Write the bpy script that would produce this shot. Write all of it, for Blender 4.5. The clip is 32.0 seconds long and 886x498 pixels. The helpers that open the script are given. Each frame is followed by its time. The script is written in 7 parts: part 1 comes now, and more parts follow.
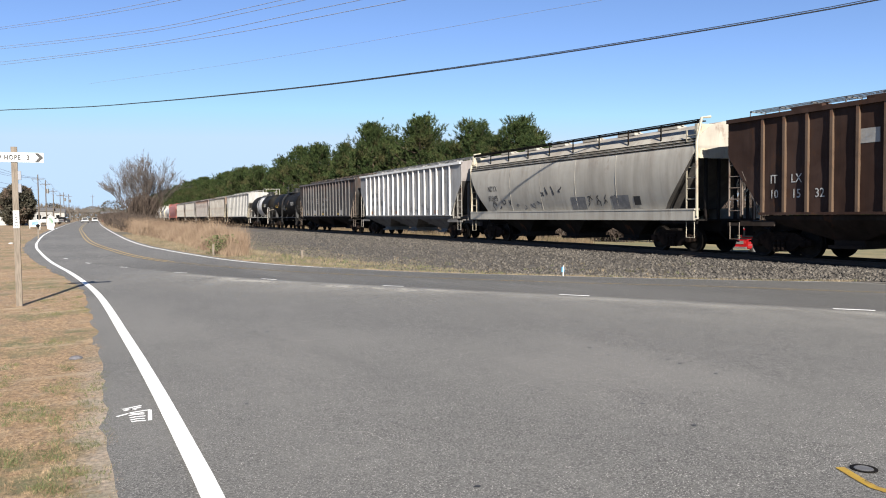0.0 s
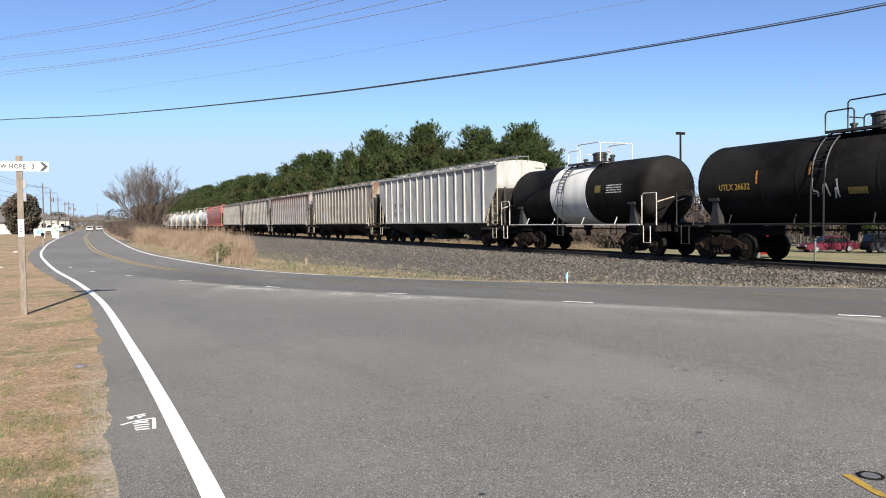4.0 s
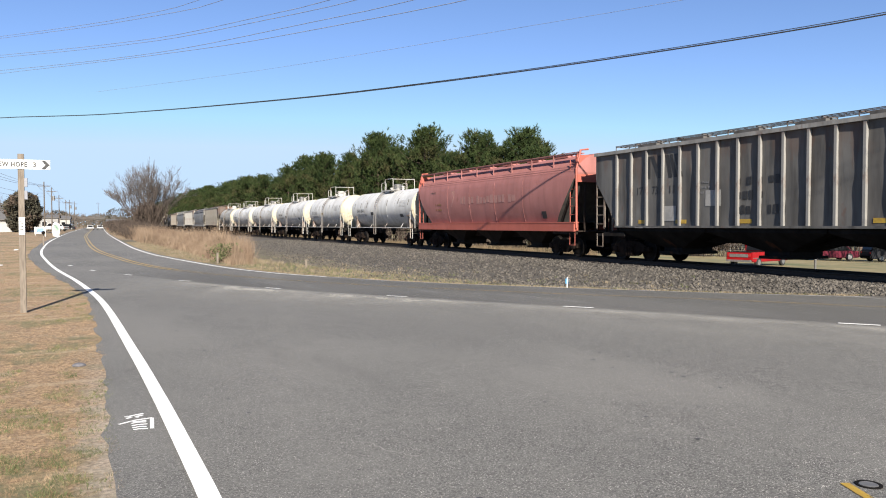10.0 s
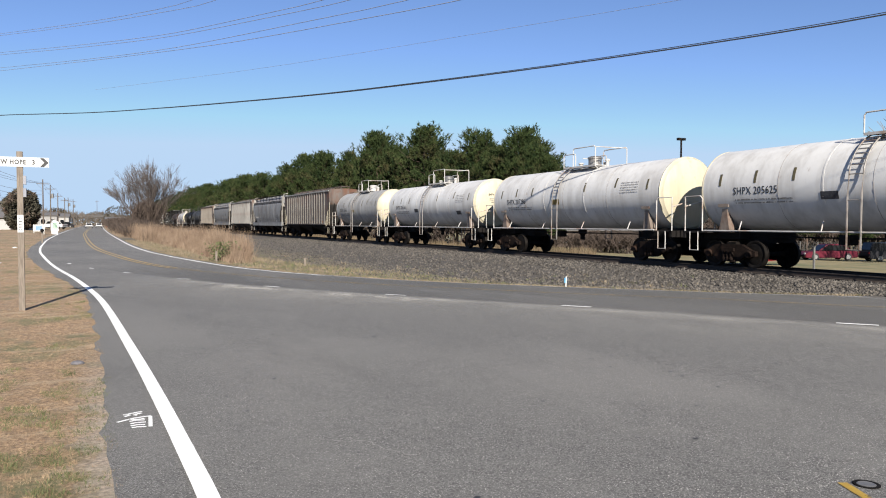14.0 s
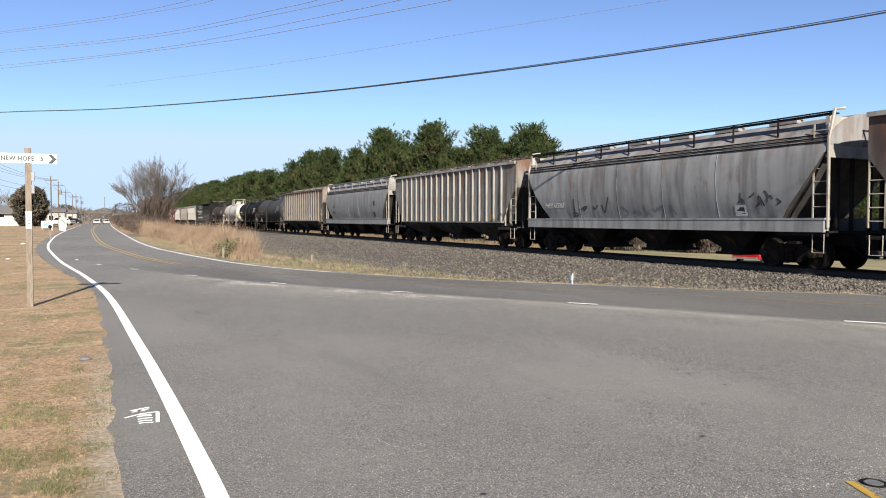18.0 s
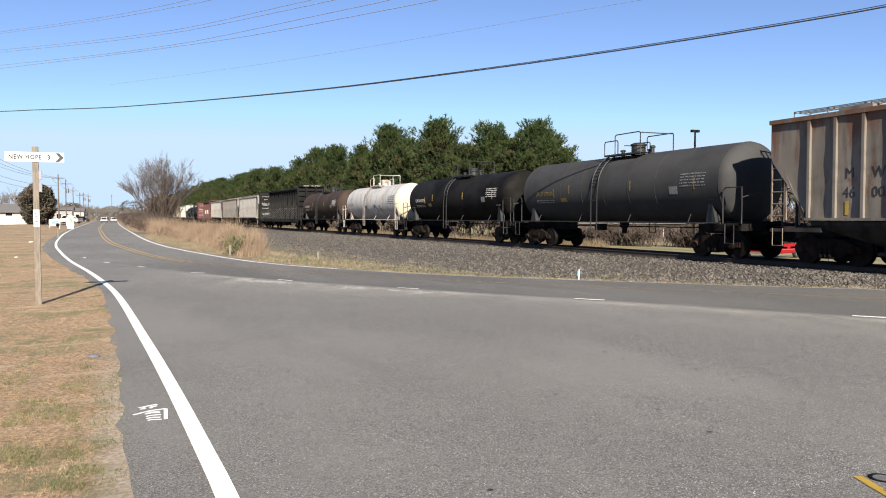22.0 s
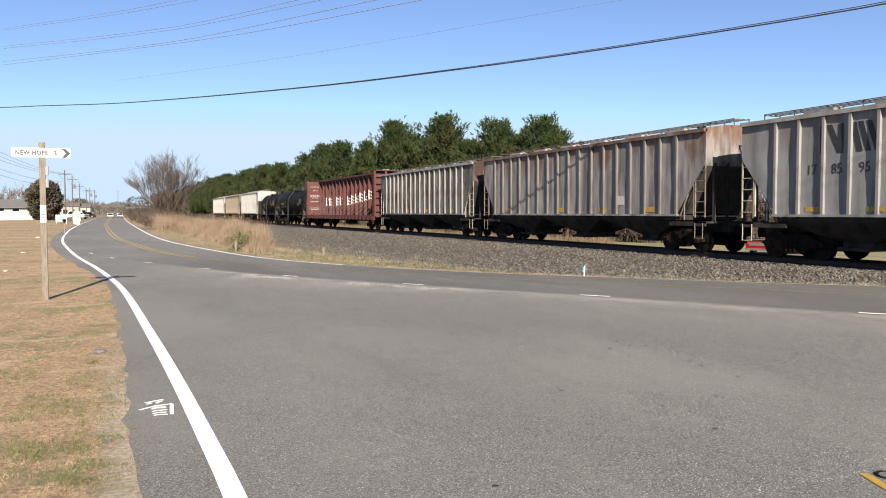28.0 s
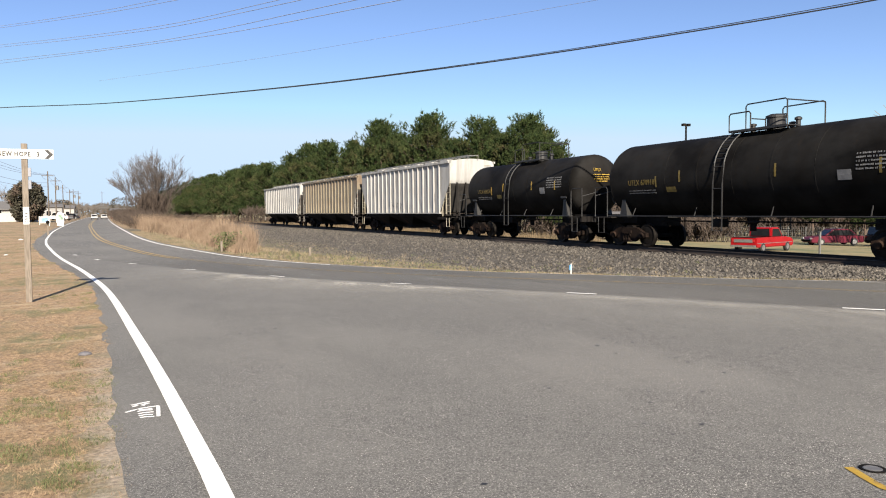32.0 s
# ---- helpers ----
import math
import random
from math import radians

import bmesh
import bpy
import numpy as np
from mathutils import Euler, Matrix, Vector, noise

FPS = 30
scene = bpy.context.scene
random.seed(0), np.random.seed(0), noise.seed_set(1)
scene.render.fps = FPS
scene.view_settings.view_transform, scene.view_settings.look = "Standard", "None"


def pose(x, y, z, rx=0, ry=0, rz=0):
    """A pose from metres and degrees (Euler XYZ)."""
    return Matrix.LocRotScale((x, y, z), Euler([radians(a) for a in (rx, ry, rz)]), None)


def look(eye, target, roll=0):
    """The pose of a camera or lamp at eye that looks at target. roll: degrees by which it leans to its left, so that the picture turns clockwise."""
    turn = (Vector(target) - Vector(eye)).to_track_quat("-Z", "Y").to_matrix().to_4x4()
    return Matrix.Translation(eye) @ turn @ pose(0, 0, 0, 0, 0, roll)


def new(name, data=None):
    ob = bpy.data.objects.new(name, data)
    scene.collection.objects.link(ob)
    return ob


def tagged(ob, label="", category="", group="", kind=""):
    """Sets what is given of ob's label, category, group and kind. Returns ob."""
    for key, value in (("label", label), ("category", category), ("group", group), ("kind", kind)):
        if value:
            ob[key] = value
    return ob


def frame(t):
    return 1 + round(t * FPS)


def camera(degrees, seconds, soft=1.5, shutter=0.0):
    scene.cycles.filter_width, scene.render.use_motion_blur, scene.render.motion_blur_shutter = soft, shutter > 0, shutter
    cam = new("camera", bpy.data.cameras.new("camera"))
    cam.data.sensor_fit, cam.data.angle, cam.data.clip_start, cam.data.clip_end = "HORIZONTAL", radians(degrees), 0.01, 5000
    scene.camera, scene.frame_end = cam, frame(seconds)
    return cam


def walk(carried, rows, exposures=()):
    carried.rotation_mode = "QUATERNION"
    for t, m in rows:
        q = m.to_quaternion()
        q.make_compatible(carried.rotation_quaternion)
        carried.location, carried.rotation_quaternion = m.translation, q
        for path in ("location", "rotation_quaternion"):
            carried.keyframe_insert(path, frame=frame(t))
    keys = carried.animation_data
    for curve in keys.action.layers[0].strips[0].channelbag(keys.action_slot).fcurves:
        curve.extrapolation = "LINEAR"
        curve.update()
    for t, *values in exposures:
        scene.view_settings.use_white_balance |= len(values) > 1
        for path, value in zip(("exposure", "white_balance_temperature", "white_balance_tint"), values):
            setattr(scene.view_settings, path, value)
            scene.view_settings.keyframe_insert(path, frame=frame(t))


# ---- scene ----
# World: x to the right across the railway, y along the track into the distance, z up; the road is at z = 0.
cam = camera(60.3, 32.0, soft=1.05)
EYE = (0.0, 0.0, 1.6)
TURNS = (
    (0, 87.349, 0.607, -24.762), (0.5, 87.798, 0.759, -24.880), (1, 87.851, 0.705, -24.673),
    (1.5, 87.878, 0.647, -24.457), (2, 87.982, 0.721, -24.357), (2.5, 87.885, 0.786, -24.299),
    (3, 87.888, 0.895, -24.460), (3.5, 87.879, 0.830, -24.551), (5.5, 88.002, 0.605, -24.105),
    (6, 88.003, 0.481, -24.094), (6.5, 88.122, 0.330, -24.059), (7, 88.213, 0.461, -24.151),
    (7.5, 88.291, 0.186, -24.343), (8, 88.404, 0.038, -24.457), (8.5, 88.360, 0.055, -24.519),
    (9, 88.324, 0.012, -24.519), (9.5, 88.194, 0.110, -24.516), (10, 88.140, 0.097, -24.444),
    (10.5, 88.057, 0.127, -24.393), (11, 88.064, 0.032, -24.411), (11.5, 88.059, 0.252, -24.381),
    (12, 88.019, 0.143, -24.352), (12.5, 88.060, 0.059, -24.349), (13, 88.036, 0.108, -24.458),
    (13.5, 88.024, 0.041, -24.512), (14, 88.054, -0.067, -24.517), (14.5, 88.075, -0.029, -24.509),
    (16.5, 87.703, -0.236, -24.341), (17, 87.705, -0.236, -24.313), (17.5, 87.771, -0.253, -24.151),
    (18, 87.826, -0.159, -24.037), (18.5, 87.843, -0.081, -23.947), (19, 87.873, -0.021, -23.843),
    (19.5, 87.849, -0.071, -23.708), (20, 87.775, 0.067, -23.624), (20.5, 87.678, 0.125, -23.588),
    (21, 87.606, 0.163, -23.561), (21.5, 87.570, 0.386, -23.571), (22, 87.552, 0.123, -23.582),
    (22.5, 87.551, 0.090, -23.464), (23, 87.455, -0.000, -23.372), (23.5, 87.445, -0.044, -23.387),
    (24, 87.655, 0.012, -23.320), (24.5, 87.667, 0.158, -23.235), (25, 87.696, 0.133, -23.185),
    (25.5, 87.586, 0.038, -23.111), (27.5, 87.306, -0.022, -23.235), (28, 87.258, 0.054, -23.182),
    (28.5, 87.237, 0.104, -23.133), (29, 87.345, 0.105, -23.084), (29.5, 87.452, 0.081, -23.081),
    (30, 87.527, 0.140, -23.078), (30.5, 87.472, 0.033, -23.106), (31, 87.465, 0.076, -23.420),
    (31.5, 87.222, 0.364, -23.734), (32, 87.176, 0.446, -24.181),
)
walk(cam, [(t, pose(*EYE, rx, ry, rz)) for t, rx, ry, rz in TURNS],
     [(0, 1.31, 6480, 10), (1, 1.26, 6450, 10), (3, 1.32, 6450, 10), (6, 1.27, 6520, 10), (9, 1.33, 6550, 10), (10.5, 1.25, 6500, 10), (12, 1.08, 6400, 11),
      (14, 1.10, 6400, 11), (17, 1.32, 6650, 11), (20, 1.39, 6700, 11), (25, 1.34, 6800, 11), (28, 1.38, 6900, 11), (32, 1.37, 6900, 11)])

# ---- light ----
TO_SUN = Vector((-0.211, -0.845, 0.490))
world = bpy.data.worlds.new("sky")
scene.world = world
world.use_nodes = True
sky = world.node_tree.nodes.new("ShaderNodeTexSky")
sky.sky_type, sky.sun_disc = "NISHITA", False
sky.sun_elevation, sky.sun_rotation = radians(29.4), radians(194)
sky.air_density, sky.dust_density, sky.ozone_density, sky.altitude = 1.0, 0.0, 3.5, 2500
background = world.node_tree.nodes["Background"]
background.inputs["Strength"].default_value = 0.055
haze = world.node_tree.nodes.new("ShaderNodeMix")  # thin winter haze: no part of the sky is brighter than this
haze.data_type, haze.blend_type = "RGBA", "DARKEN"
haze.inputs[0].default_value = 1.0
haze.inputs[7].default_value = (4.3, 5.8, 7.6, 1)
tint = world.node_tree.nodes.new("ShaderNodeMix")
tint.data_type, tint.blend_type = "RGBA", "MULTIPLY"
tint.inputs[0].default_value = 1.0
tint.inputs[7].default_value = (1.07, 1.06, 1.15, 1)
world.node_tree.links.new(sky.outputs[0], tint.inputs[6])
world.node_tree.links.new(tint.outputs[2], haze.inputs[6])
world.node_tree.links.new(haze.outputs[2], background.inputs[0])
sun = new("sun", bpy.data.lights.new("sun", "SUN"))
sun.data.energy, sun.data.angle, sun.data.color = 5.0, radians(0.53), (1.0, 0.93, 0.82)
sun.matrix_world = look(TO_SUN * 50, (0, 0, 0))


# ---- materials ----
TONE_SCALE = 0.6  # scales all colours below, to suit the raised exposure and deepen shade


def nodes_of(name):
    m = bpy.data.materials.new(name)
    m.use_nodes = True
    return m, m.node_tree.nodes, m.node_tree.links, m.node_tree.nodes["Principled BSDF"]


def noise_node(nd, ln, scale, detail=4.0, rough=0.6, stretch=(1, 1, 1)):
    co = nd.new("ShaderNodeTexCoord")
    mp = nd.new("ShaderNodeMapping")
    mp.inputs["Scale"].default_value = stretch
    nz = nd.new("ShaderNodeTexNoise")
    nz.inputs["Scale"].default_value, nz.inputs["Detail"].default_value = scale, detail
    nz.inputs["Roughness"].default_value = rough
    ln.new(co.outputs["Object"], mp.inputs[0])
    ln.new(mp.outputs[0], nz.inputs["Vector"])
    return nz.outputs[0]


def ramp(nd, ln, source, lo, hi):
    r = nd.new("ShaderNodeMapRange")
    r.inputs[1].default_value, r.inputs[2].default_value = lo, hi
    r.interpolation_type = "SMOOTHSTEP"
    ln.new(source, r.inputs[0])
    return r.outputs[0]


def mixed(nd, ln, factor, a, b):
    m = nd.new("ShaderNodeMix")
    m.data_type = "RGBA"
    for value, socket in ((factor, m.inputs[0]), (a, m.inputs[6]), (b, m.inputs[7])):
        if isinstance(value, (float, int)):
            socket.default_value = value
        elif isinstance(value, tuple):
            socket.default_value = (*(v * TONE_SCALE for v in value), 1)
        else:
            ln.new(value, socket)
    return m.outputs[2]


def times_(nd, ln, a, b):
    m = nd.new("ShaderNodeMath")
    m.operation = "MULTIPLY"
    for value, socket in ((a, m.inputs[0]), (b, m.inputs[1])):
        if isinstance(value, (float, int)):
            socket.default_value = value
        else:
            ln.new(value, socket)
    return m.outputs[0]


def bump(nd, ln, shader, source, strength, distance):
    b = nd.new("ShaderNodeBump")
    b.inputs["Strength"].default_value, b.inputs["Distance"].default_value = strength, distance
    ln.new(source, b.inputs["Height"])
    ln.new(b.outputs[0], shader.inputs["Normal"])


def surface(name, a, b, scale=3.0, rough=0.8, metal=0.0, c=None, c_scale=0.4, bumps=0.3, depth=0.01, stretch=(1, 1, 1), lohi=(0.35, 0.65)):
    """Two tones of grain, a third tone in large stains, and fine relief."""
    m, nd, ln, sh = nodes_of(name)
    fine = noise_node(nd, ln, scale, 6, 0.65, stretch)
    col = mixed(nd, ln, ramp(nd, ln, fine, *lohi), a, b)
    if c:
        col = mixed(nd, ln, ramp(nd, ln, noise_node(nd, ln, c_scale, 5), 0.48, 0.68), col, c)
    ln.new(col, sh.inputs["Base Color"])
    sh.inputs["Roughness"].default_value, sh.inputs["Metallic"].default_value = rough, metal
    if bumps:
        bump(nd, ln, sh, fine, bumps, depth)
    return m


def car_paint(name, paint, dirt, rust, grime=0.5, rusty=0.25, seed=0.0, rough=0.62, drip=0.0):
    """Railcar paint: vertical dirt streaks, rust blooms and chalky fading."""
    m, nd, ln, sh = nodes_of(name)
    co = nd.new("ShaderNodeTexCoord")

    def tone(scale, stretch, shift, detail=5.0):
        mp = nd.new("ShaderNodeMapping")
        mp.inputs["Scale"].default_value = stretch
        mp.inputs["Location"].default_value = (seed + shift, seed * 1.7 + shift, shift)
        nz = nd.new("ShaderNodeTexNoise")
        nz.inputs["Scale"].default_value, nz.inputs["Detail"].default_value = scale, detail
        nz.inputs["Roughness"].default_value = 0.62
        ln.new(co.outputs["Object"], mp.inputs[0])
        ln.new(mp.outputs[0], nz.inputs["Vector"])
        return nz.outputs[0]

    streak = tone(2.2, (1, 1, 0.12), 3.0)
    cloud = tone(0.45, (1, 1, 1.4), 9.0)
    spots = tone(2.6, (1, 1, 0.55), 17.0, 8.0)
    fine = tone(24.0, (1, 1, 1), 1.0, 3.0)
    pale = tuple(min(1.0, v * 1.12 + 0.015) for v in paint)
    col = mixed(nd, ln, ramp(nd, ln, cloud, 0.35, 0.65), paint, pale)
    col = mixed(nd, ln, times_(nd, ln, ramp(nd, ln, streak, 0.40, 0.72), grime), col, dirt)
    sheet = tone(1.1, (0, 1, 0), 5.0, 1.0)
    col = mixed(nd, ln, times_(nd, ln, ramp(nd, ln, sheet, 0.45, 0.7), 0.35 * grime), col, dirt)
    if drip:
        # rust that has run down from the roof edge
        xyz, add = nd.new("ShaderNodeSeparateXYZ"), nd.new("ShaderNodeMath")
        add.operation = "MULTIPLY_ADD"
        ln.new(co.outputs["Object"], xyz.inputs[0])
        ln.new(xyz.outputs[2], add.inputs[0])
        add.inputs[1].default_value = 0.14
        ln.new(tone(1.7, (1, 1, 0.22), 23.0), add.inputs[2])
        col = mixed(nd, ln, times_(nd, ln, ramp(nd, ln, add.outputs[0], 0.98, 1.16), drip), col, rust)
    reach = ramp(nd, ln, cloud, 0.42, 0.62)
    hole = ramp(nd, ln, spots, 0.60 - 0.22 * rusty, 0.72 - 0.1 * rusty)
    col = mixed(nd, ln, times_(nd, ln, times_(nd, ln, hole, reach), min(1.0, 0.35 + rusty)), col, rust)
    ln.new(col, sh.inputs["Base Color"])
    sh.inputs["Roughness"].default_value = rough
    sh.inputs["Specular IOR Level"].default_value = 0.045 if max(paint) < 0.1 else 0.35
    bump(nd, ln, sh, fine, 0.12, 0.004)
    return m


RUST = (0.16, 0.062, 0.028)
# slope sheets: dirt plus the deep shade between cars, put into the colour
shaded_slope = surface("shaded_sooty_slope_sheet", (0.03, 0.027, 0.025), (0.065, 0.058, 0.052), 2.0, 0.9, c=(0.022, 0.018, 0.016), c_scale=0.7)
SOOT = (0.055, 0.045, 0.038)


def asphalt_material():
    """Old asphalt: pale aggregate in dark binder, worn wheel paths and broad patches."""
    m, nd, ln, sh = nodes_of("asphalt")
    grain = noise_node(nd, ln, 60, 3, 0.8)
    speck = noise_node(nd, ln, 120, 2, 0.8)
    mid = noise_node(nd, ln, 5.5, 6, 0.75)
    broad = noise_node(nd, ln, 0.22, 4, 0.6, (1.0, 0.55, 1))
    path = noise_node(nd, ln, 0.7, 5, 0.65, (1.3, 0.25, 1))
    col = mixed(nd, ln, ramp(nd, ln, grain, 0.36, 0.64), (0.052, 0.050, 0.047), (0.245, 0.237, 0.22))
    col = mixed(nd, ln, times_(nd, ln, ramp(nd, ln, speck, 0.60, 0.68), 0.9), col, (0.85, 0.82, 0.76))
    col = mixed(nd, ln, times_(nd, ln, ramp(nd, ln, speck, 0.40, 0.30), 0.6), col, (0.06, 0.057, 0.052))
    col = mixed(nd, ln, times_(nd, ln, ramp(nd, ln, mid, 0.35, 0.65), 0.35), col, (0.23, 0.222, 0.206))
    col = mixed(nd, ln, times_(nd, ln, ramp(nd, ln, broad, 0.42, 0.62), 0.5), col, (0.27, 0.26, 0.238))
    col = mixed(nd, ln, times_(nd, ln, ramp(nd, ln, path, 0.5, 0.72), 0.30), col, (0.125, 0.12, 0.112))
    ln.new(col, sh.inputs["Base Color"])
    sh.inputs["Roughness"].default_value = 0.9
    bump(nd, ln, sh, speck, 0.5, 0.006)
    return m


asphalt = asphalt_material()
road_paint = surface("white_road_paint", (1.2, 1.19, 1.15), (1.3, 1.29, 1.25), 30, 0.7, c=(1.0, 0.99, 0.95), c_scale=6.0)
yellow_paint = surface("yellow_road_paint", (0.52, 0.35, 0.12), (0.60, 0.43, 0.17), 30, 0.7, c=(0.36, 0.29, 0.18), c_scale=1.5)
dark_iron = surface("dark_iron", (0.007, 0.0065, 0.006), (0.015, 0.013, 0.012), 6, 0.8, c=(0.026, 0.018, 0.013), c_scale=2.0)
brown_iron = surface("rusty_cast_iron", (0.012, 0.008, 0.0065), (0.026, 0.017, 0.013), 8, 0.85, c=(0.045, 0.027, 0.019), c_scale=1.5)
wheel_steel = surface("wheel_steel", (0.014, 0.012, 0.011), (0.03, 0.026, 0.023), 5, 0.6, metal=0.4)
for metal in (dark_iron, brown_iron, wheel_steel):
    metal.node_tree.nodes["Principled BSDF"].inputs["Specular IOR Level"].default_value = 0.08
rail_steel = surface("rail_steel", (0.028, 0.02, 0.016), (0.05, 0.034, 0.026), 12, 0.75)
white_metal = surface("white_painted_steel", (0.70, 0.69, 0.66), (0.6, 0.58, 0.54), 6, 0.5, c=(0.45, 0.33, 0.24), c_scale=1.2)
black_metal = surface("black_painted_steel", (0.013, 0.013, 0.0135), (0.024, 0.023, 0.023), 6, 0.6)
galvanised = surface("galvanised_steel", (0.36, 0.36, 0.35), (0.25, 0.235, 0.22), 7, 0.5, metal=0.5)
ink = surface("black_stencil_paint", (0.02, 0.02, 0.022), (0.035, 0.035, 0.036), 20, 0.6)
faded_ink = surface("faded_stencil_paint", (0.09, 0.088, 0.09), (0.15, 0.14, 0.14), 9, 0.7)
white_ink = surface("white_stencil_paint", (0.72, 0.72, 0.7), (0.5, 0.49, 0.47), 14, 0.6)
yellow_ink = surface("yellow_stencil_paint", (0.62, 0.40, 0.04), (0.45, 0.28, 0.05), 9, 0.6)
orange_ink = surface("orange_reflector", (0.55, 0.24, 0.03), (0.4, 0.16, 0.03), 9, 0.5)
spray = surface("black_spray_paint", (0.03, 0.03, 0.035), (0.08, 0.08, 0.085), 10, 0.6)
weathered_post = surface("weathered_wood", (0.19, 0.155, 0.122), (0.30, 0.252, 0.202), 9, 0.9, stretch=(6, 6, 0.6), bumps=0.6)
pole_wood = surface("utility_pole_wood", (0.11, 0.085, 0.065), (0.18, 0.145, 0.115), 8, 0.9, stretch=(5, 5, 0.4))
tie_wood = surface("creosoted_timber", (0.018, 0.014, 0.012), (0.045, 0.035, 0.029), 9, 0.95, stretch=(0.6, 5, 5))
ballast_stone = surface("ballast_stone", (0.064, 0.055, 0.045), (0.145, 0.127, 0.106), 14, 0.9, c=(0.072, 0.061, 0.048), c_scale=0.8, bumps=0.8, depth=0.03)
bark = surface("pine_bark", (0.09, 0.06, 0.045), (0.17, 0.115, 0.085), 6, 0.95, stretch=(3, 3, 0.6), bumps=0.7, depth=0.03)
grey_bark = surface("grey_bark", (0.15, 0.125, 0.105), (0.25, 0.21, 0.175), 6, 0.95, stretch=(3, 3, 0.6))
twig_bark = surface("brown_twigs", (0.065, 0.046, 0.036), (0.115, 0.085, 0.066), 3, 0.95)
straw = surface("dry_tall_grass", (0.23, 0.155, 0.10), (0.39, 0.285, 0.195), 1.2, 0.9, c=(0.17, 0.105, 0.07), c_scale=0.5)
needles = surface("pine_needles", (0.021, 0.042, 0.014), (0.072, 0.100, 0.032), 0.8, 0.85, c=(0.105, 0.095, 0.042), c_scale=0.3, bumps=0)
needles.node_tree.nodes["Principled BSDF"].inputs["Specular IOR Level"].default_value = 0.15
grey_twigs = surface("grey_brown_twigs", (0.09, 0.074, 0.066), (0.155, 0.128, 0.113), 3, 0.95)
dark_leaf = surface("dark_evergreen_leaf", (0.045, 0.045, 0.027), (0.09, 0.078, 0.05), 1.2, 0.85, c=(0.14, 0.09, 0.065), c_scale=0.4, bumps=0)
white_board = surface("white_sign_face", (0.78, 0.78, 0.76), (0.72, 0.72, 0.70), 4, 0.5)
glass_dark = surface("dark_window_glass", (0.012, 0.013, 0.015), (0.018, 0.019, 0.021), 2, 0.18, bumps=0)
glass_dark.node_tree.nodes["Principled BSDF"].inputs["Specular IOR Level"].default_value = 0.2
rubber = surface("tyre_rubber", (0.015, 0.015, 0.015), (0.025, 0.024, 0.024), 20, 0.85)


weed_straw = surface("brown_field_weeds", (0.15, 0.105, 0.06), (0.25, 0.18, 0.105), 1.2, 0.9, c=(0.10, 0.085, 0.04), c_scale=0.3)


# ---- mesh tools ----
def box(bm, x0, x1, y0, y1, z0, z1):
    v = [bm.verts.new((x, y, z)) for x in (x0, x1) for y in (y0, y1) for z in (z0, z1)]
    for f in ((0, 1, 3, 2), (4, 6, 7, 5), (0, 4, 5, 1), (2, 3, 7, 6), (0, 2, 6, 4), (1, 5, 7, 3)):
        bm.faces.new([v[i] for i in f])


def tube(bm, points, r, n=6, r_end=None, cap=True):
    """A round bar along points."""
    points = [Vector(p) for p in points]
    rings = []
    for i, p in enumerate(points):
        along = (points[min(i + 1, len(points) - 1)] - points[max(i - 1, 0)]).normalized()
        side = along.cross(Vector((0, 0, 1)))
        side = (side if side.length > 0.05 else along.cross(Vector((1, 0, 0)))).normalized()
        up = side.cross(along)
        rad = r if r_end is None else r + (r_end - r) * i / (len(points) - 1)
        rings.append([bm.verts.new(p + (side * math.cos(a) + up * math.sin(a)) * rad) for a in (2 * math.pi * k / n for k in range(n))])
    for a, b in zip(rings, rings[1:]):
        for k in range(n):
            bm.faces.new((a[k], a[(k + 1) % n], b[(k + 1) % n], b[k]))
    if cap and n > 2:
        bm.faces.new(list(reversed(rings[0])))
        bm.faces.new(rings[-1])


def plate(bm, outline, x0, x1):
    """A flat plate of the (y, z) outline between x0 and x1."""
    a = [bm.verts.new((x0, y, z)) for y, z in outline]
    b = [bm.verts.new((x1, y, z)) for y, z in outline]
    bm.faces.new(a)
    bm.faces.new(list(reversed(b)))
    for i in range(len(a)):
        j = (i + 1) % len(a)
        bm.faces.new((a[j], a[i], b[i], b[j]))


def lathe_y(bm, profile, x, z, n=28):
    """A body of revolution about a line along y through (x, z); profile of (y, radius)."""
    rings = []
    for y, r in profile:
        if r < 1e-4:
            rings.append([bm.verts.new((x, y, z))])
        else:
            rings.append([bm.verts.new((x + r * math.cos(2 * math.pi * k / n), y, z + r * math.sin(2 * math.pi * k / n))) for k in range(n)])
    for a, b in zip(rings, rings[1:]):
        for k in range(n):
            i, j = k, (k + 1) % n
            q = [a[i % len(a)], a[j % len(a)], b[j % len(b)], b[i % len(b)]]
            q = [v for m, v in enumerate(q) if v not in q[:m]]
            if len(q) > 2:
                bm.faces.new(q)


def lathe_x(bm, profile, y, z, n=24):
    """A body of revolution about a line along x; profile of (x, radius)."""
    rings = []
    for x, r in profile:
        rings.append([bm.verts.new((x, y + r * math.cos(2 * math.pi * k / n), z + r * math.sin(2 * math.pi * k / n))) for k in range(n)])
    for a, b in zip(rings, rings[1:]):
        for k in range(n):
            bm.faces.new((a[k], a[(k + 1) % n], b[(k + 1) % n], b[k]))
    bm.faces.new(rings[0])
    bm.faces.new(list(reversed(rings[-1])))


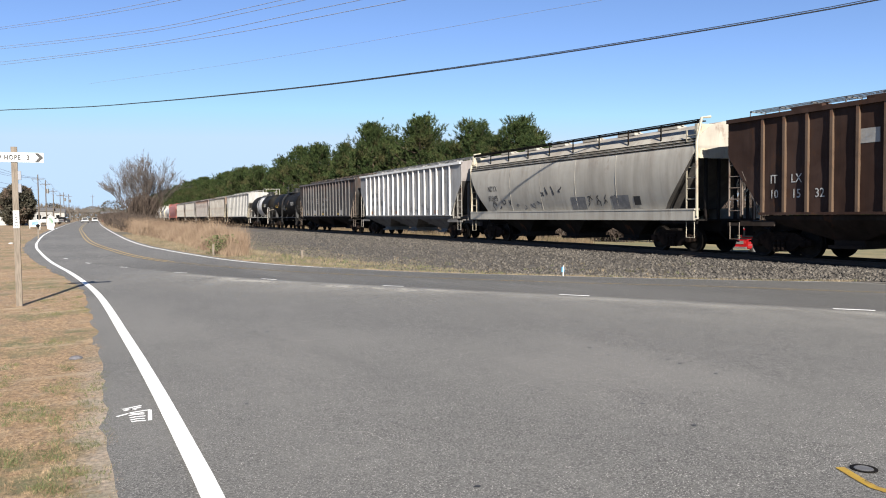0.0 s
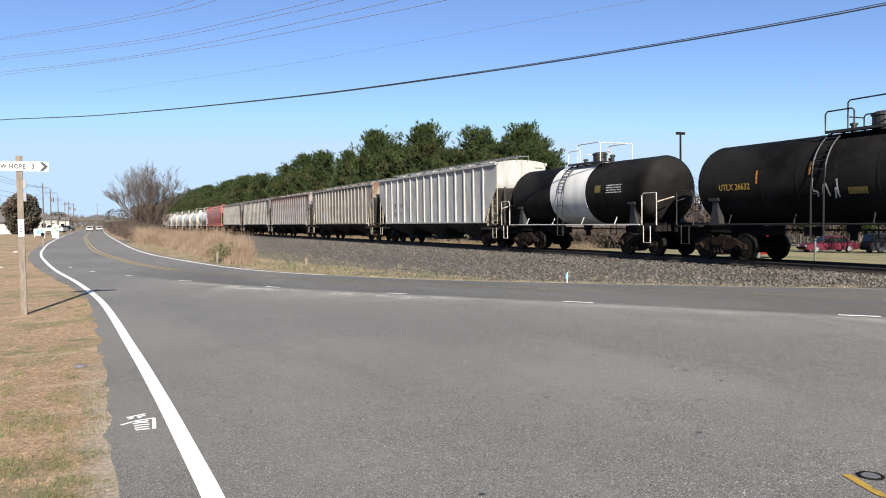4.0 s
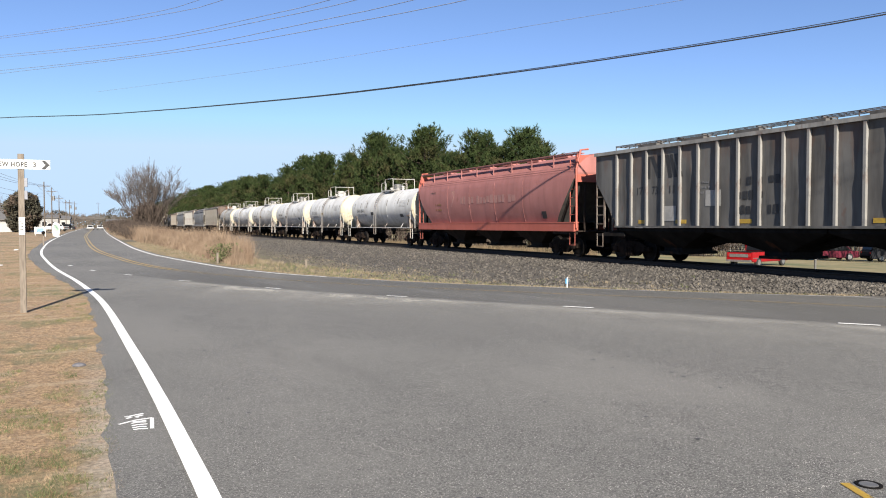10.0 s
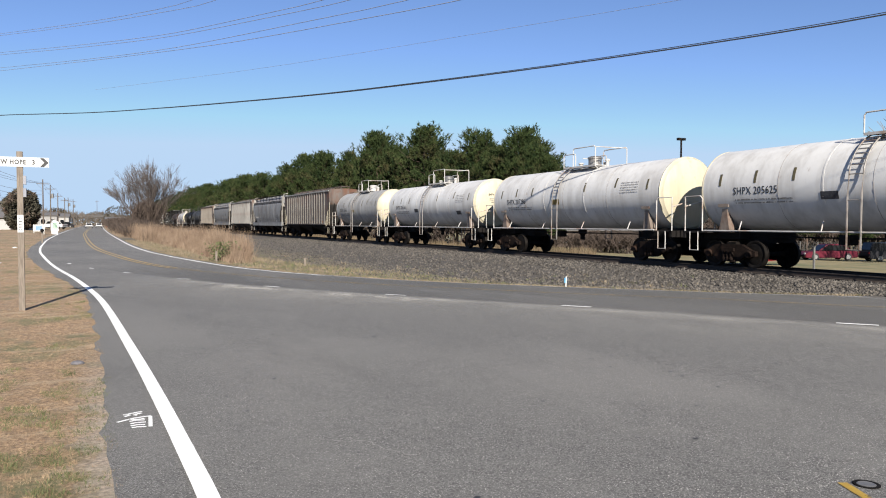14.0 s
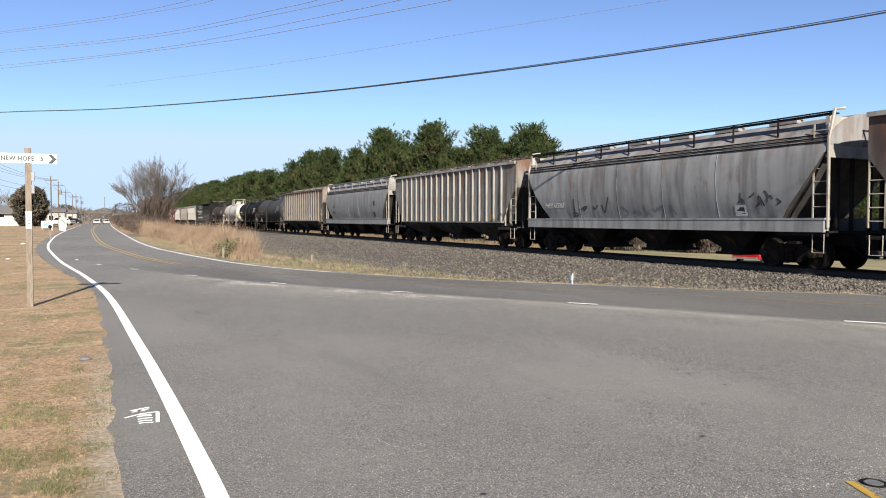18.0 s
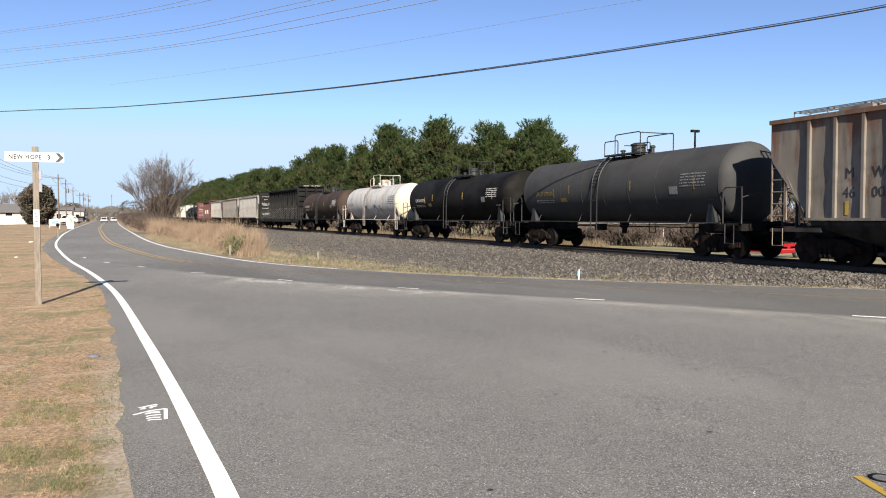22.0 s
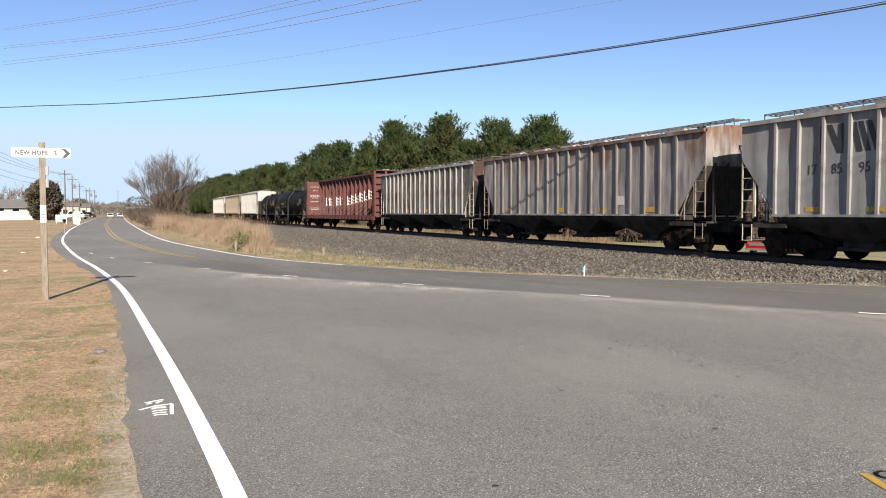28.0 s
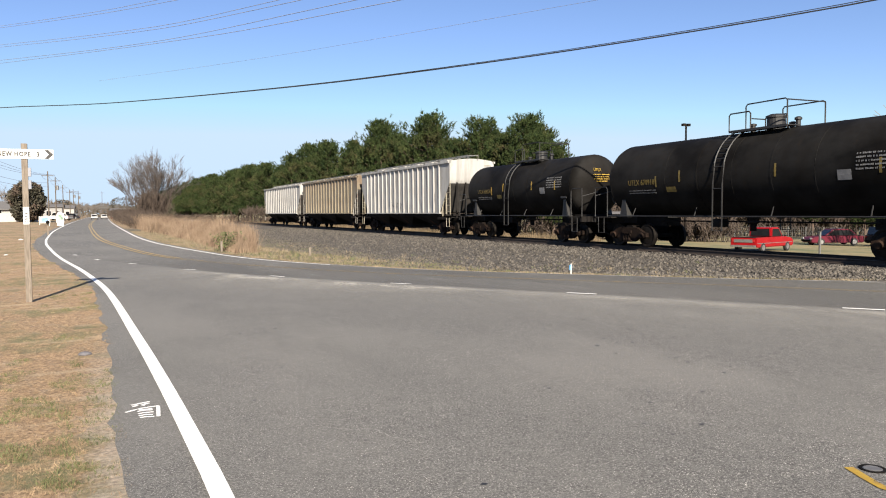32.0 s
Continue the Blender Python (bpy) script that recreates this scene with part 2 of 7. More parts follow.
def lathe_z(bm, profile, x, y, n=16):
    rings = []
    for z, r in profile:
        rings.append([bm.verts.new((x + r * math.cos(2 * math.pi * k / n), y + r * math.sin(2 * math.pi * k / n), z)) for k in range(n)])
    for a, b in zip(rings, rings[1:]):
        for k in range(n):
            bm.faces.new((a[k], a[(k + 1) % n], b[(k + 1) % n], b[k]))
    bm.faces.new(list(reversed(rings[0])))
    bm.faces.new(rings[-1])


def mesh_of(name, bm, material, smooth=False):
    bmesh.ops.recalc_face_normals(bm, faces=bm.faces)
    me = bpy.data.meshes.new(name)
    bm.to_mesh(me)
    bm.free()
    me.materials.append(material)
    if smooth:
        me.shade_smooth()
        me.set_sharp_from_angle(angle=radians(35))
    return me


def part(name, bm, material, parent, label="", m=None, smooth=False):
    """One mesh object under a thing or a part; bm may be a ready mesh that is shared."""
    me = bm if isinstance(bm, bpy.types.Mesh) else mesh_of(name, bm, material, smooth)
    ob = new(name, me)
    ob.parent = parent
    if m is not None:
        ob.matrix_basis = m
    return tagged(ob, label)


def thing(name, label, category, group="", m=None):
    ob = tagged(new(name), label, category, group)
    if m is not None:
        ob.matrix_basis = m
    return ob


FACE_WEST = Matrix(((0, 0, -1, 0), (-1, 0, 0, 0), (0, 1, 0, 0), (0, 0, 0, 1)))
FACE_SOUTH = Matrix(((1, 0, 0, 0), (0, 0, -1, 0), (0, 1, 0, 0), (0, 0, 0, 1)))


def lettering(words, size, material, wide=1.0, centre=True, spacing=1.0, bold=0.0):
    """The words as a thin mesh in its own x-y plane."""
    cu = bpy.data.curves.new("letters", "FONT")
    cu.body, cu.size, cu.align_x, cu.space_character = words, size, "CENTER" if centre else "LEFT", spacing
    cu.resolution_u, cu.extrude, cu.offset = 2, 0.002, bold
    ob = bpy.data.objects.new("letters", cu)
    scene.collection.objects.link(ob)
    bpy.context.view_layer.update()
    me = bpy.data.meshes.new_from_object(ob.evaluated_get(bpy.context.evaluated_depsgraph_get()))
    bpy.data.objects.remove(ob)
    me.transform(Matrix.Diagonal((wide, 1, 1, 1)))
    me.materials.clear()
    me.materials.append(material)
    return me


def bars(rows, material, height=0.05, seed=1):
    """Unreadable writing: rows of (x0, x1, y) as short plain bars in the x-y plane."""
    rnd = random.Random(seed)
    bm = bmesh.new()
    for x0, x1, y in rows:
        x = x0
        while x < x1:
            w = min(rnd.uniform(0.45, 0.8) * height, x1 - x)
            box(bm, x, x + w, y + height * 0.1 * rnd.choice((0, 0, 1)), y + height * rnd.uniform(0.7, 1.0), 0, 0.003)
            x += w + height * rnd.choice((0.2, 0.2, 0.25, 0.9))
    return mesh_of("stencil", bm, material)


def scrawl(points, r, material, seed=3):
    """Sprayed strokes in the x-y plane: each stroke a flat ribbon."""
    bm = bmesh.new()
    for stroke in points:
        pts = [Vector((x, y, 0)) for x, y in stroke]
        left, right = [], []
        for i, p in enumerate(pts):
            d = (pts[min(i + 1, len(pts) - 1)] - pts[max(i - 1, 0)]).normalized()
            s = Vector((-d.y, d.x, 0)) * r
            left.append(bm.verts.new(p + s))
            right.append(bm.verts.new(p - s))
        for i in range(len(pts) - 1):
            bm.faces.new((left[i], left[i + 1], right[i + 1], right[i]))
    return mesh_of("scrawl", bm, material)


def graffiti(seed, width, height, material, r=0.035, letters=4):
    """Looping unreadable tag of a given width and height."""
    rnd = random.Random(seed)
    strokes = []
    for k in range(letters):
        x0, w = width * (k / letters - 0.5), width / letters * 1.05
        for _ in range(rnd.choice((1, 2))):
            a = [(x0 + rnd.uniform(0, w), rnd.uniform(0, height)) for _ in range(4)]
            pts = []
            for i in range(13):
                u = i / 12
                c = ((1 - u) ** 3, 3 * u * (1 - u) ** 2, 3 * u * u * (1 - u), u ** 3)
                pts.append((sum(c[n] * a[n][0] for n in range(4)), sum(c[n] * a[n][1] for n in range(4))))
            strokes.append(pts)
    return scrawl(strokes, r, material)


# ---- ground, road and track ----
def along(table, y):
    """Smooth value of a (y, x) table."""
    ys = [p[0] for p in table]
    i = min(max(int(np.searchsorted(ys, y)) - 1, 0), len(table) - 2)
    (y0, a), (y1, b) = table[i], table[i + 1]

    def slope(k):
        lo, hi = max(k - 1, 0), min(k + 1, len(table) - 1)
        return (table[hi][1] - table[lo][1]) / (table[hi][0] - table[lo][0])

    h, u = y1 - y0, min(max((y - y0) / (y1 - y0), 0), 1)
    return ((2 * u ** 3 - 3 * u * u + 1) * a + (u ** 3 - 2 * u * u + u) * h * slope(i)
            + (-2 * u ** 3 + 3 * u * u) * b + (u ** 3 - u * u) * h * slope(i + 1))


EDGE_WEST = ((-60, 0.2), (4.5, 0.18), (6.3, 0.13), (9.3, 0.14), (11.2, 0.08), (14.7, 0.0), (18.3, -0.14), (21.8, -0.5), (25.5, -1.04), (32, -1.95),
             (41, -2.85), (47.4, -3.3), (57.5, -3.8), (83, -4.55), (140, -5.25), (240, -5.6), (460, -5.6))
LINE_WEST = ((-60, 0.6), (4.4, 0.58), (5.4, 0.56), (7.3, 0.51), (10.1, 0.41), (17, 0.1), (21.7, -0.3), (26.8, -0.85), (32.4, -1.46), (40.9, -2.27),
             (47.4, -2.77), (57.5, -3.28), (83, -4.08), (140, -4.78), (240, -5.17), (460, -5.2))
LINE_EAST = ((12.0, 17.9), (12.68, 17.2), (15, 14.65), (18.1, 11.54), (20.7, 9.24), (24.67, 6.88), (27.56, 5.59), (32.59, 4.27), (43.2, 2.75),
             (68.35, 2.13), (167, 1.86), (335, 2.7), (460, 3.0))
LINE_MIDDLE = ((9.0, 16.1), (10.7, 14.52), (13.06, 12.77), (14.84, 11.01), (20, 6.95), (27.13, 3.56), (32.48, 2.06), (39.58, 0.97), (53.5, -0.03),
               (81.5, -0.74), (124.7, -1.4), (215, -1.36), (460, -1.2))
GRAVEL = ((-60, 17.0), (13, 16.4), (15, 15.4), (18, 13.0), (22, 11.4), (26, 10.6), (32, 10.6), (45, 11.2), (60, 11.0), (100, 14.5), (460, 15.5), (900, 15.5))
TRACK_X, RAIL_Z = 20.8, 0.112


def edge_east(y):
    return min(along(LINE_EAST, max(y, 12.0)) + 0.3, 17.3) if y > 12 else 17.3


def road_z(x, y):
    """The road falls gently towards the railway where it bends."""
    n = 0.82 * x + 0.57 * y - 13.84
    return -0.03 * max(0.0, min(n, 7.0)) * min(max((40 - y) / 18, 0), 1)


def ground_z(x, y):
    if x > 23.0:
        u = min((x - 23.0) / 22.0, 1)
        return -0.09 - 1.35 * (u * u * (3 - 2 * u)) - 0.35 * min(max((x - 23) / 1.2, 0), 1) * (1 - u) - 0.022 * min(max(x - 45, 0), 60)
    if x >= 18.7:
        return -0.09
    base = road_z(x, y)
    e = edge_east(y)
    if x > e:
        u = (x - e) / max(18.7 - e, 0.5)
        dip = 0.16 * min(1, (18.7 - e) / 8) * math.sin(math.pi * min(u * 1.15, 1))
        return road_z(e, y) * (1 - u) - 0.09 * u - dip
    if x < along(EDGE_WEST, y):
        d = along(EDGE_WEST, y) - x
        return 0.05 * math.sin(x * 0.7 + 1) * math.sin(y * 0.31) * min(d / 4, 1) - 0.05 * min(d / 3, 1) + 0.5 * min(max((y - 45) / 80, 0), 1) * min(d / 2, 1)
    return base


def stations(a, b):
    ys, y = [], a
    while y < b:
        ys.append(y)
        y += 6 if y < 0 else 0.3 if y < 30 else 0.8 if y < 70 else 4 if y < 200 else 30
    return ys + [b]


def dry_grass_material():
    m, nd, ln, sh = nodes_of("dry_winter_grass")
    fine = noise_node(nd, ln, 26, 8, 0.75)
    mid = noise_node(nd, ln, 2.6, 6, 0.7)
    big = noise_node(nd, ln, 0.33, 5, 0.6)
    col = mixed(nd, ln, ramp(nd, ln, fine, 0.38, 0.62), (0.22, 0.132, 0.07), (0.66, 0.455, 0.265))
    col = mixed(nd, ln, times_(nd, ln, ramp(nd, ln, mid, 0.5, 0.72), 0.7), col, (0.40, 0.33, 0.24))
    thatch = noise_node(nd, ln, 7.5, 7, 0.8)
    col = mixed(nd, ln, times_(nd, ln, ramp(nd, ln, thatch, 0.50, 0.66), 0.75), col, (0.15, 0.10, 0.062))
    bare = noise_node(nd, ln, 1.5, 7, 0.8)
    col = mixed(nd, ln, times_(nd, ln, ramp(nd, ln, bare, 0.60, 0.72), 0.8), col, (0.52, 0.445, 0.35))
    tuft = noise_node(nd, ln, 0.9, 5, 0.7, (0.6, 1.6, 1))
    col = mixed(nd, ln, times_(nd, ln, ramp(nd, ln, tuft, 0.52, 0.66), 0.65), col, (0.62, 0.50, 0.33))
    col = mixed(nd, ln, times_(nd, ln, ramp(nd, ln, big, 0.46, 0.60), times_(nd, ln, ramp(nd, ln, mid, 0.36, 0.6), 0.85)), col, (0.17, 0.175, 0.07))
    # bare sandy soil along the broken edge of the road
    co, xyz, add = nd.new("ShaderNodeTexCoord"), nd.new("ShaderNodeSeparateXYZ"), nd.new("ShaderNodeMath")
    ln.new(co.outputs["Object"], xyz.inputs[0])
    ln.new(xyz.outputs[0], add.inputs[0])
    ln.new(noise_node(nd, ln, 3.4, 8, 0.8), add.inputs[1])
    sand = times_(nd, ln, ramp(nd, ln, add.outputs[0], 0.24, 0.58), ramp(nd, ln, xyz.outputs[1], 12.0, 6.0))
    col = mixed(nd, ln, times_(nd, ln, sand, 0.6), col, mixed(nd, ln, ramp(nd, ln, fine, 0.35, 0.65), (0.38, 0.32, 0.26), (0.80, 0.71, 0.60)))
    ln.new(col, sh.inputs["Base Color"])
    sh.inputs["Roughness"].default_value = 0.95
    bump(nd, ln, sh, fine, 0.9, 0.03)
    return m


dry_grass = dry_grass_material()
weedy_verge = surface("weedy_gravel_verge", (0.10, 0.083, 0.055), (0.25, 0.205, 0.14), 8, 0.95, c=(0.115, 0.115, 0.05), c_scale=0.9, bumps=0.8, depth=0.03)
far_grass = surface("pale_field_grass", (0.24, 0.20, 0.09), (0.36, 0.29, 0.14), 1.5, 0.95, c=(0.13, 0.15, 0.055), c_scale=0.12)


def build_ground():
    ys = [-660, -400, -200, -100] + stations(-60, 460) + [520, 600, 750, 950, 1400, 2500, 4500]
    rows = []
    for y in ys:
        w = along(EDGE_WEST, min(y, 460)) + 0.10 * noise.noise((0, y * 0.9, 3)) * (1 if y < 60 else 0)
        e = edge_east(min(y, 460))
        xs = [-4000, -900, -300, -120, -60, -35, -22, -14, -9, -6, -4, -2.6, -1.6, -0.8, -0.3]
        row = [(w + x, ground_z(w + x, y)) for x in xs]
        row += [(w, 0.0), (w + 0.02, -0.12), (e - 0.02, road_z(e, y) - 0.12), (e, road_z(e, y))]
        for k in range(1, 19):
            x = e + (18.7 - e) * k / 18
            row.append((x, ground_z(x, y)))
        row += [(x, ground_z(x, y)) for x in (20.8, 23.0, 23.6, 24.3, 26, 29, 33, 38, 45, 60, 90, 150, 300, 900, 4000)]
        rows.append([(x, y, z) for x, z in row])
    n = len(rows[0])
    verts = [p for row in rows for p in row]
    faces, slots = [], []
    for i in range(len(rows) - 1):
        for k in range(n - 1):
            faces.append((i * n + k, i * n + k + 1, (i + 1) * n + k + 1, (i + 1) * n + k))
            x = (rows[i][k][0] + rows[i][k + 1][0]) / 2
            y = ys[i]
            edge = along(GRAVEL, min(y, 460)) + 1.3 * noise.noise((x * 0.8, y * 0.5, 0))
            slots.append(1 if edge < x < 25.5 else 2 if x > 25.5 else 3 if x > edge_east(min(y, 460)) + 0.3 + 0.3 * noise.noise((x, y, 6)) and 12 < y < 90 else 0)
    me = bpy.data.meshes.new("ground")
    me.from_pydata(verts, [], faces)
    for m in (dry_grass, ballast_stone, far_grass, weedy_verge):
        me.materials.append(m)
    me.polygons.foreach_set("material_index", slots)
    me.update()
    return tagged(new("ground", me), "dry winter grass, gravel and field beside the road", "ground", kind="structure")


ground = build_ground()


def strip(name, left, right, ys, lift, material, columns=1):
    """A sheet on the road between two curves of y."""
    rows = []
    for y in ys:
        a, b = left(y), right(y)
        rows.append([(a + (b - a) * k / columns, y) for k in range(columns + 1)])
    verts = [(x, y, road_z(x, y) + lift) for row in rows for x, y in row]
    n = columns + 1
    faces = [(i * n + k, i * n + k + 1, (i + 1) * n + k + 1, (i + 1) * n + k) for i in range(len(rows) - 1) for k in range(columns)]
    me = bpy.data.meshes.new(name)
    me.from_pydata(verts, [], faces)
    me.materials.append(material)
    return me


def ribbon(name, points, width, lift, material):
    """A painted line of a given width along plan points."""
    bm = bmesh.new()
    prev = None
    pts = [Vector((x, y, 0)) for x, y in points]
    for i, p in enumerate(pts):
        d = (pts[min(i + 1, len(pts) - 1)] - pts[max(i - 1, 0)]).normalized()
        s = Vector((-d.y, d.x, 0)) * width / 2
        ring = [bm.verts.new((q.x, q.y, road_z(q.x, q.y) + lift)) for q in (p + s, p - s)]
        if prev:
            bm.faces.new((prev[0], ring[0], ring[1], prev[1]))
        prev = ring
    return mesh_of(name, bm, material)


road = new("road", strip("road", lambda y: along(EDGE_WEST, y) - 0.08 * (1 if y < 60 else 0) + (0.10 * noise.noise((0, y * 0.9, 3)) + 0.10 * noise.noise((4, y * 2.3, 7)) + 0.05 * noise.noise((4, y * 6.1, 7))) * (1 if y < 60 else 0),
                         edge_east, stations(-60, 460), 0.004, asphalt, 30))
tagged(road, "worn grey asphalt road that bends beside the railway", "road", kind="structure")


def painted(name, table, y0, y1, width, material, shift=0.0, label=""):
    pts, y = [], y0
    while y < y1:
        pts.append((along(table, y) + shift, y))
        y += 0.4 if y < 60 else 4
    ob = new(name, ribbon(name, pts, width, 0.014, material))
    return tagged(ob, label, "road marking", kind="structure")


painted("edge_line", LINE_WEST, -6, 455, 0.125, road_paint, label="solid white edge line on asphalt")


def worn(material, name, share, lo=0.3, hi=0.68):
    """The same paint, rubbed through to the asphalt in places."""
    m = material.copy()
    m.name = name
    nd, ln = m.node_tree.nodes, m.node_tree.links
    ln.new(times_(nd, ln, ramp(nd, ln, noise_node(nd, ln, 4.0, 7, 0.8), lo, hi), share), nd["Principled BSDF"].inputs["Alpha"])
    return m


worn_white = worn(road_paint, "worn_white_road_paint", 0.4)
worn_yellow = worn(yellow_paint, "worn_yellow_road_paint", 0.75)
painted("edge_line", LINE_EAST, 12.2, 24.6, 0.11, worn_white, label="white edge line worn almost away")
painted("edge_line", LINE_EAST, 24.6, 455, 0.11, road_paint, label="solid white edge line on asphalt")
for shift in (-0.13, 0.13):
    painted("centre_line", LINE_MIDDLE, 9.0, 30.0, 0.10, worn_yellow, shift, "double yellow centre line, rubbed pale")
    painted("centre_line", LINE_MIDDLE, 30.0, 455, 0.10, yellow_paint, shift, "double yellow centre line, worn")
for x0, y0, x1, y1 in ((8.19, 12.42, 8.55, 11.95), (5.87, 15.98, 6.2, 15.56), (3.9, 19.47, 4.15, 18.95), (2.17, 23.31, 2.47, 22.96),
                       (0.83, 27.19, 1.04, 26.79), (-0.22, 30.47, -0.07, 30.03), (10.76, 8.44, 11.12, 7.97), (-1.02, 34.2, -0.9, 33.7)):
    tagged(new("lane_dash", ribbon("lane_dash", [(x0, y0), ((x0 + x1) / 2, (y0 + y1) / 2), (x1, y1)], 0.10, 0.014, road_paint)),
           "short white dash painted on asphalt", "road marking", "dashes across the junction", "structure")


def build_track():
    track = tagged(new("railway_track"), "straight railway track on grey ballast", "railway track", kind="structure")
    for side in (-1, 1):
        x = TRACK_X + side * 0.755
        z = RAIL_Z
        section = ((-0.075, z - 0.17), (-0.075, z - 0.155), (-0.012, z - 0.13), (-0.012, z - 0.045), (-0.036, z - 0.03), (-0.036, z - 0.004), (0, z),
                   (0.036, z - 0.004), (0.036, z - 0.03), (0.012, z - 0.045), (0.012, z - 0.13), (0.075, z - 0.155), (0.075, z - 0.17))
        verts = [(x + a, y, b) for y in (-660, 900) for a, b in section]
        n = len(section)
        faces = [(k, (k + 1) % n, n + (k + 1) % n, n + k) for k in range(n)]
        me = bpy.data.meshes.new("rail")
        me.from_pydata(verts, [], faces)
        me.materials.append(rail_steel)
        ob = new("rail", me)
        ob.parent = track
    bm = bmesh.new()
    box(bm, -1.3, 1.3, -0.115, 0.115, -0.17, -0.001)
    tie = mesh_of("tie", bm, tie_wood)
    rnd = random.Random(5)
    for k in range(280):
        ob = new("tie", tie)
        ob.parent = track
        ob.matrix_basis = pose(TRACK_X + rnd.uniform(-0.05, 0.05), 8 + k * 0.52, RAIL_Z - 0.17 + rnd.uniform(-0.02, 0.012), 0, 0, rnd.uniform(-1, 1))
    return track


build_track()


def build_stones():
    """Loose ballast stones on the shoulder and slope."""
    rnd = random.Random(11)
    verts, faces = [], []
    corner = [Vector(c) for c in ((1, 0, 0), (-1, 0, 0), (0, 1, 0), (0, -1, 0), (0, 0, 1), (0, 0, -1))]
    tris = ((0, 2, 4), (2, 1, 4), (1, 3, 4), (3, 0, 4), (2, 0, 5), (1, 2, 5), (3, 1, 5), (0, 3, 5))
    for _ in range(36000):
        y = 11 + 70 * rnd.random() ** 2.0
        lo = max(edge_east(y) + 0.35, along(GRAVEL, y) - 2.6)
        x = lo + (22.6 - lo) * rnd.random() ** 0.8
        s = rnd.uniform(0.018, 0.05)
        turn = Euler((rnd.uniform(0, 6), rnd.uniform(0, 6), rnd.uniform(0, 6))).to_matrix()
        base = Vector((x, y, ground_z(x, y) + s * 0.35))
        n = len(verts)
        verts += [base + turn @ (c * s * rnd.uniform(0.7, 1.25)) for c in corner]
        faces += [(n + a, n + b, n + c) for a, b, c in tris]
    me = bpy.data.meshes.new("ballast")
    me.from_pydata(verts, [], faces)
    m, nd, ln, sh = nodes_of("loose_stone")
    geo = nd.new("ShaderNodeNewGeometry")
    ln.new(mixed(nd, ln, geo.outputs["Random Per Island"], (0.018, 0.0155, 0.013), (0.205, 0.182, 0.155)), sh.inputs["Base Color"])
    sh.inputs["Roughness"].default_value = 0.9
    me.materials.append(m)
    tagged(new("ballast_stones", me), "loose grey crushed ballast stones beside the rails", "gravel", kind="stuff")


build_stones()


# ---- the train ----
def travel(t):
    """Metres that the train has gone past its place at 16 s."""
    u = (t - 16) / 16
    return 281.33 * u + 4.516 * u * u + 0.49 * u ** 3


CARS = []
SLOPE = 1.48  # how far the side sheets of a ribbed hopper draw in at their foot
DENTS = {}  # seed and depth of the dents in each car's side
shared = {}


def ready(key, make):
    if key not in shared:
        shared[key] = make()
    return shared[key]


def wheel_mesh():
    bm = bmesh.new()
    lathe_x(bm, [(-0.07, 0.10), (-0.07, 0.30), (-0.045, 0.36), (-0.065, 0.40), (-0.065, 0.457), (0.055, 0.465), (0.06, 0.49), (0.085, 0.49), (0.085, 0.38), (0.03, 0.30), (0.05, 0.1)], 0, 0, 24)
    return mesh_of("wheel", bm, wheel_steel, True)


def side_frame_mesh():
    bm = bmesh.new()
    top = [(-1.15, 0.56), (-0.95, 0.60), (-0.55, 0.78), (0.55, 0.78), (0.95, 0.60), (1.15, 0.56), (1.15, 0.40), (0.92, 0.36), (0.72, 0.40), (0.50, 0.24),
           (0.36, 0.20), (-0.36, 0.20), (-0.50, 0.24), (-0.72, 0.40), (-0.92, 0.36), (-1.15, 0.40)]
    plate(bm, top, -0.07, 0.07)
    for y in (-0.89, 0.89):
        lathe_x(bm, [(-0.15, 0.05), (-0.14, 0.11), (-0.05, 0.14), (0.05, 0.14)], y, 0.46, 14)
    for y in (-0.16, 0.0, 0.16):
        lathe_z(bm, [(0.24, 0.065), (0.30, 0.08), (0.36, 0.065), (0.42, 0.08), (0.48, 0.065), (0.54, 0.08)], -0.09, y, 8)
    box(bm, -0.13, -0.07, -0.28, 0.28, 0.54, 0.66)
    box(bm, -0.13, -0.07, -0.30, 0.30, 0.19, 0.25)
    return mesh_of("side_frame", bm, brown_iron)


def bolster_mesh():
    bm = bmesh.new()
    box(bm, -0.95, 0.95, -0.2, 0.2, 0.5, 0.85)
    box(bm, -0.3, 0.3, -0.3, 0.3, 0.85, 1.0)
    for y in (-0.89, 0.89):
        tube(bm, [(-1.0, y, 0.457), (1.0, y, 0.457)], 0.08, 10)
    return mesh_of("truck", bm, dark_iron)


def add_truck(car, y):
    truck = part("truck", ready("truck", bolster_mesh), None, car, "cast iron railway truck", pose(0, y, 0))
    for side in (-1, 1):
        part("side_frame", ready("side_frame", side_frame_mesh), None, truck, "", pose(side * 1.0, 0, 0, 0, 0, 0 if side < 0 else 180))
        for yy in (-0.89, 0.89):
            part("wheel", ready("wheel", wheel_mesh), None, truck, "", pose(side * 0.755, yy, 0.457, 0, 0, 0 if side < 0 else 180))


def ladder_mesh(key, height, width, rungs, material, r=0.015):
    def make():
        bm = bmesh.new()
        for y in (-width / 2, width / 2):
            box(bm, -0.016, 0.016, y - 0.022, y + 0.022, 0, height)
        for k in range(rungs):
            z = height * (k + 0.5) / rungs
            tube(bm, [(0, -width / 2, z), (0, width / 2, z)], r, 5)
        return mesh_of("ladder", bm, material)
    return ready(("ladder", key, material.name, height, width), make)


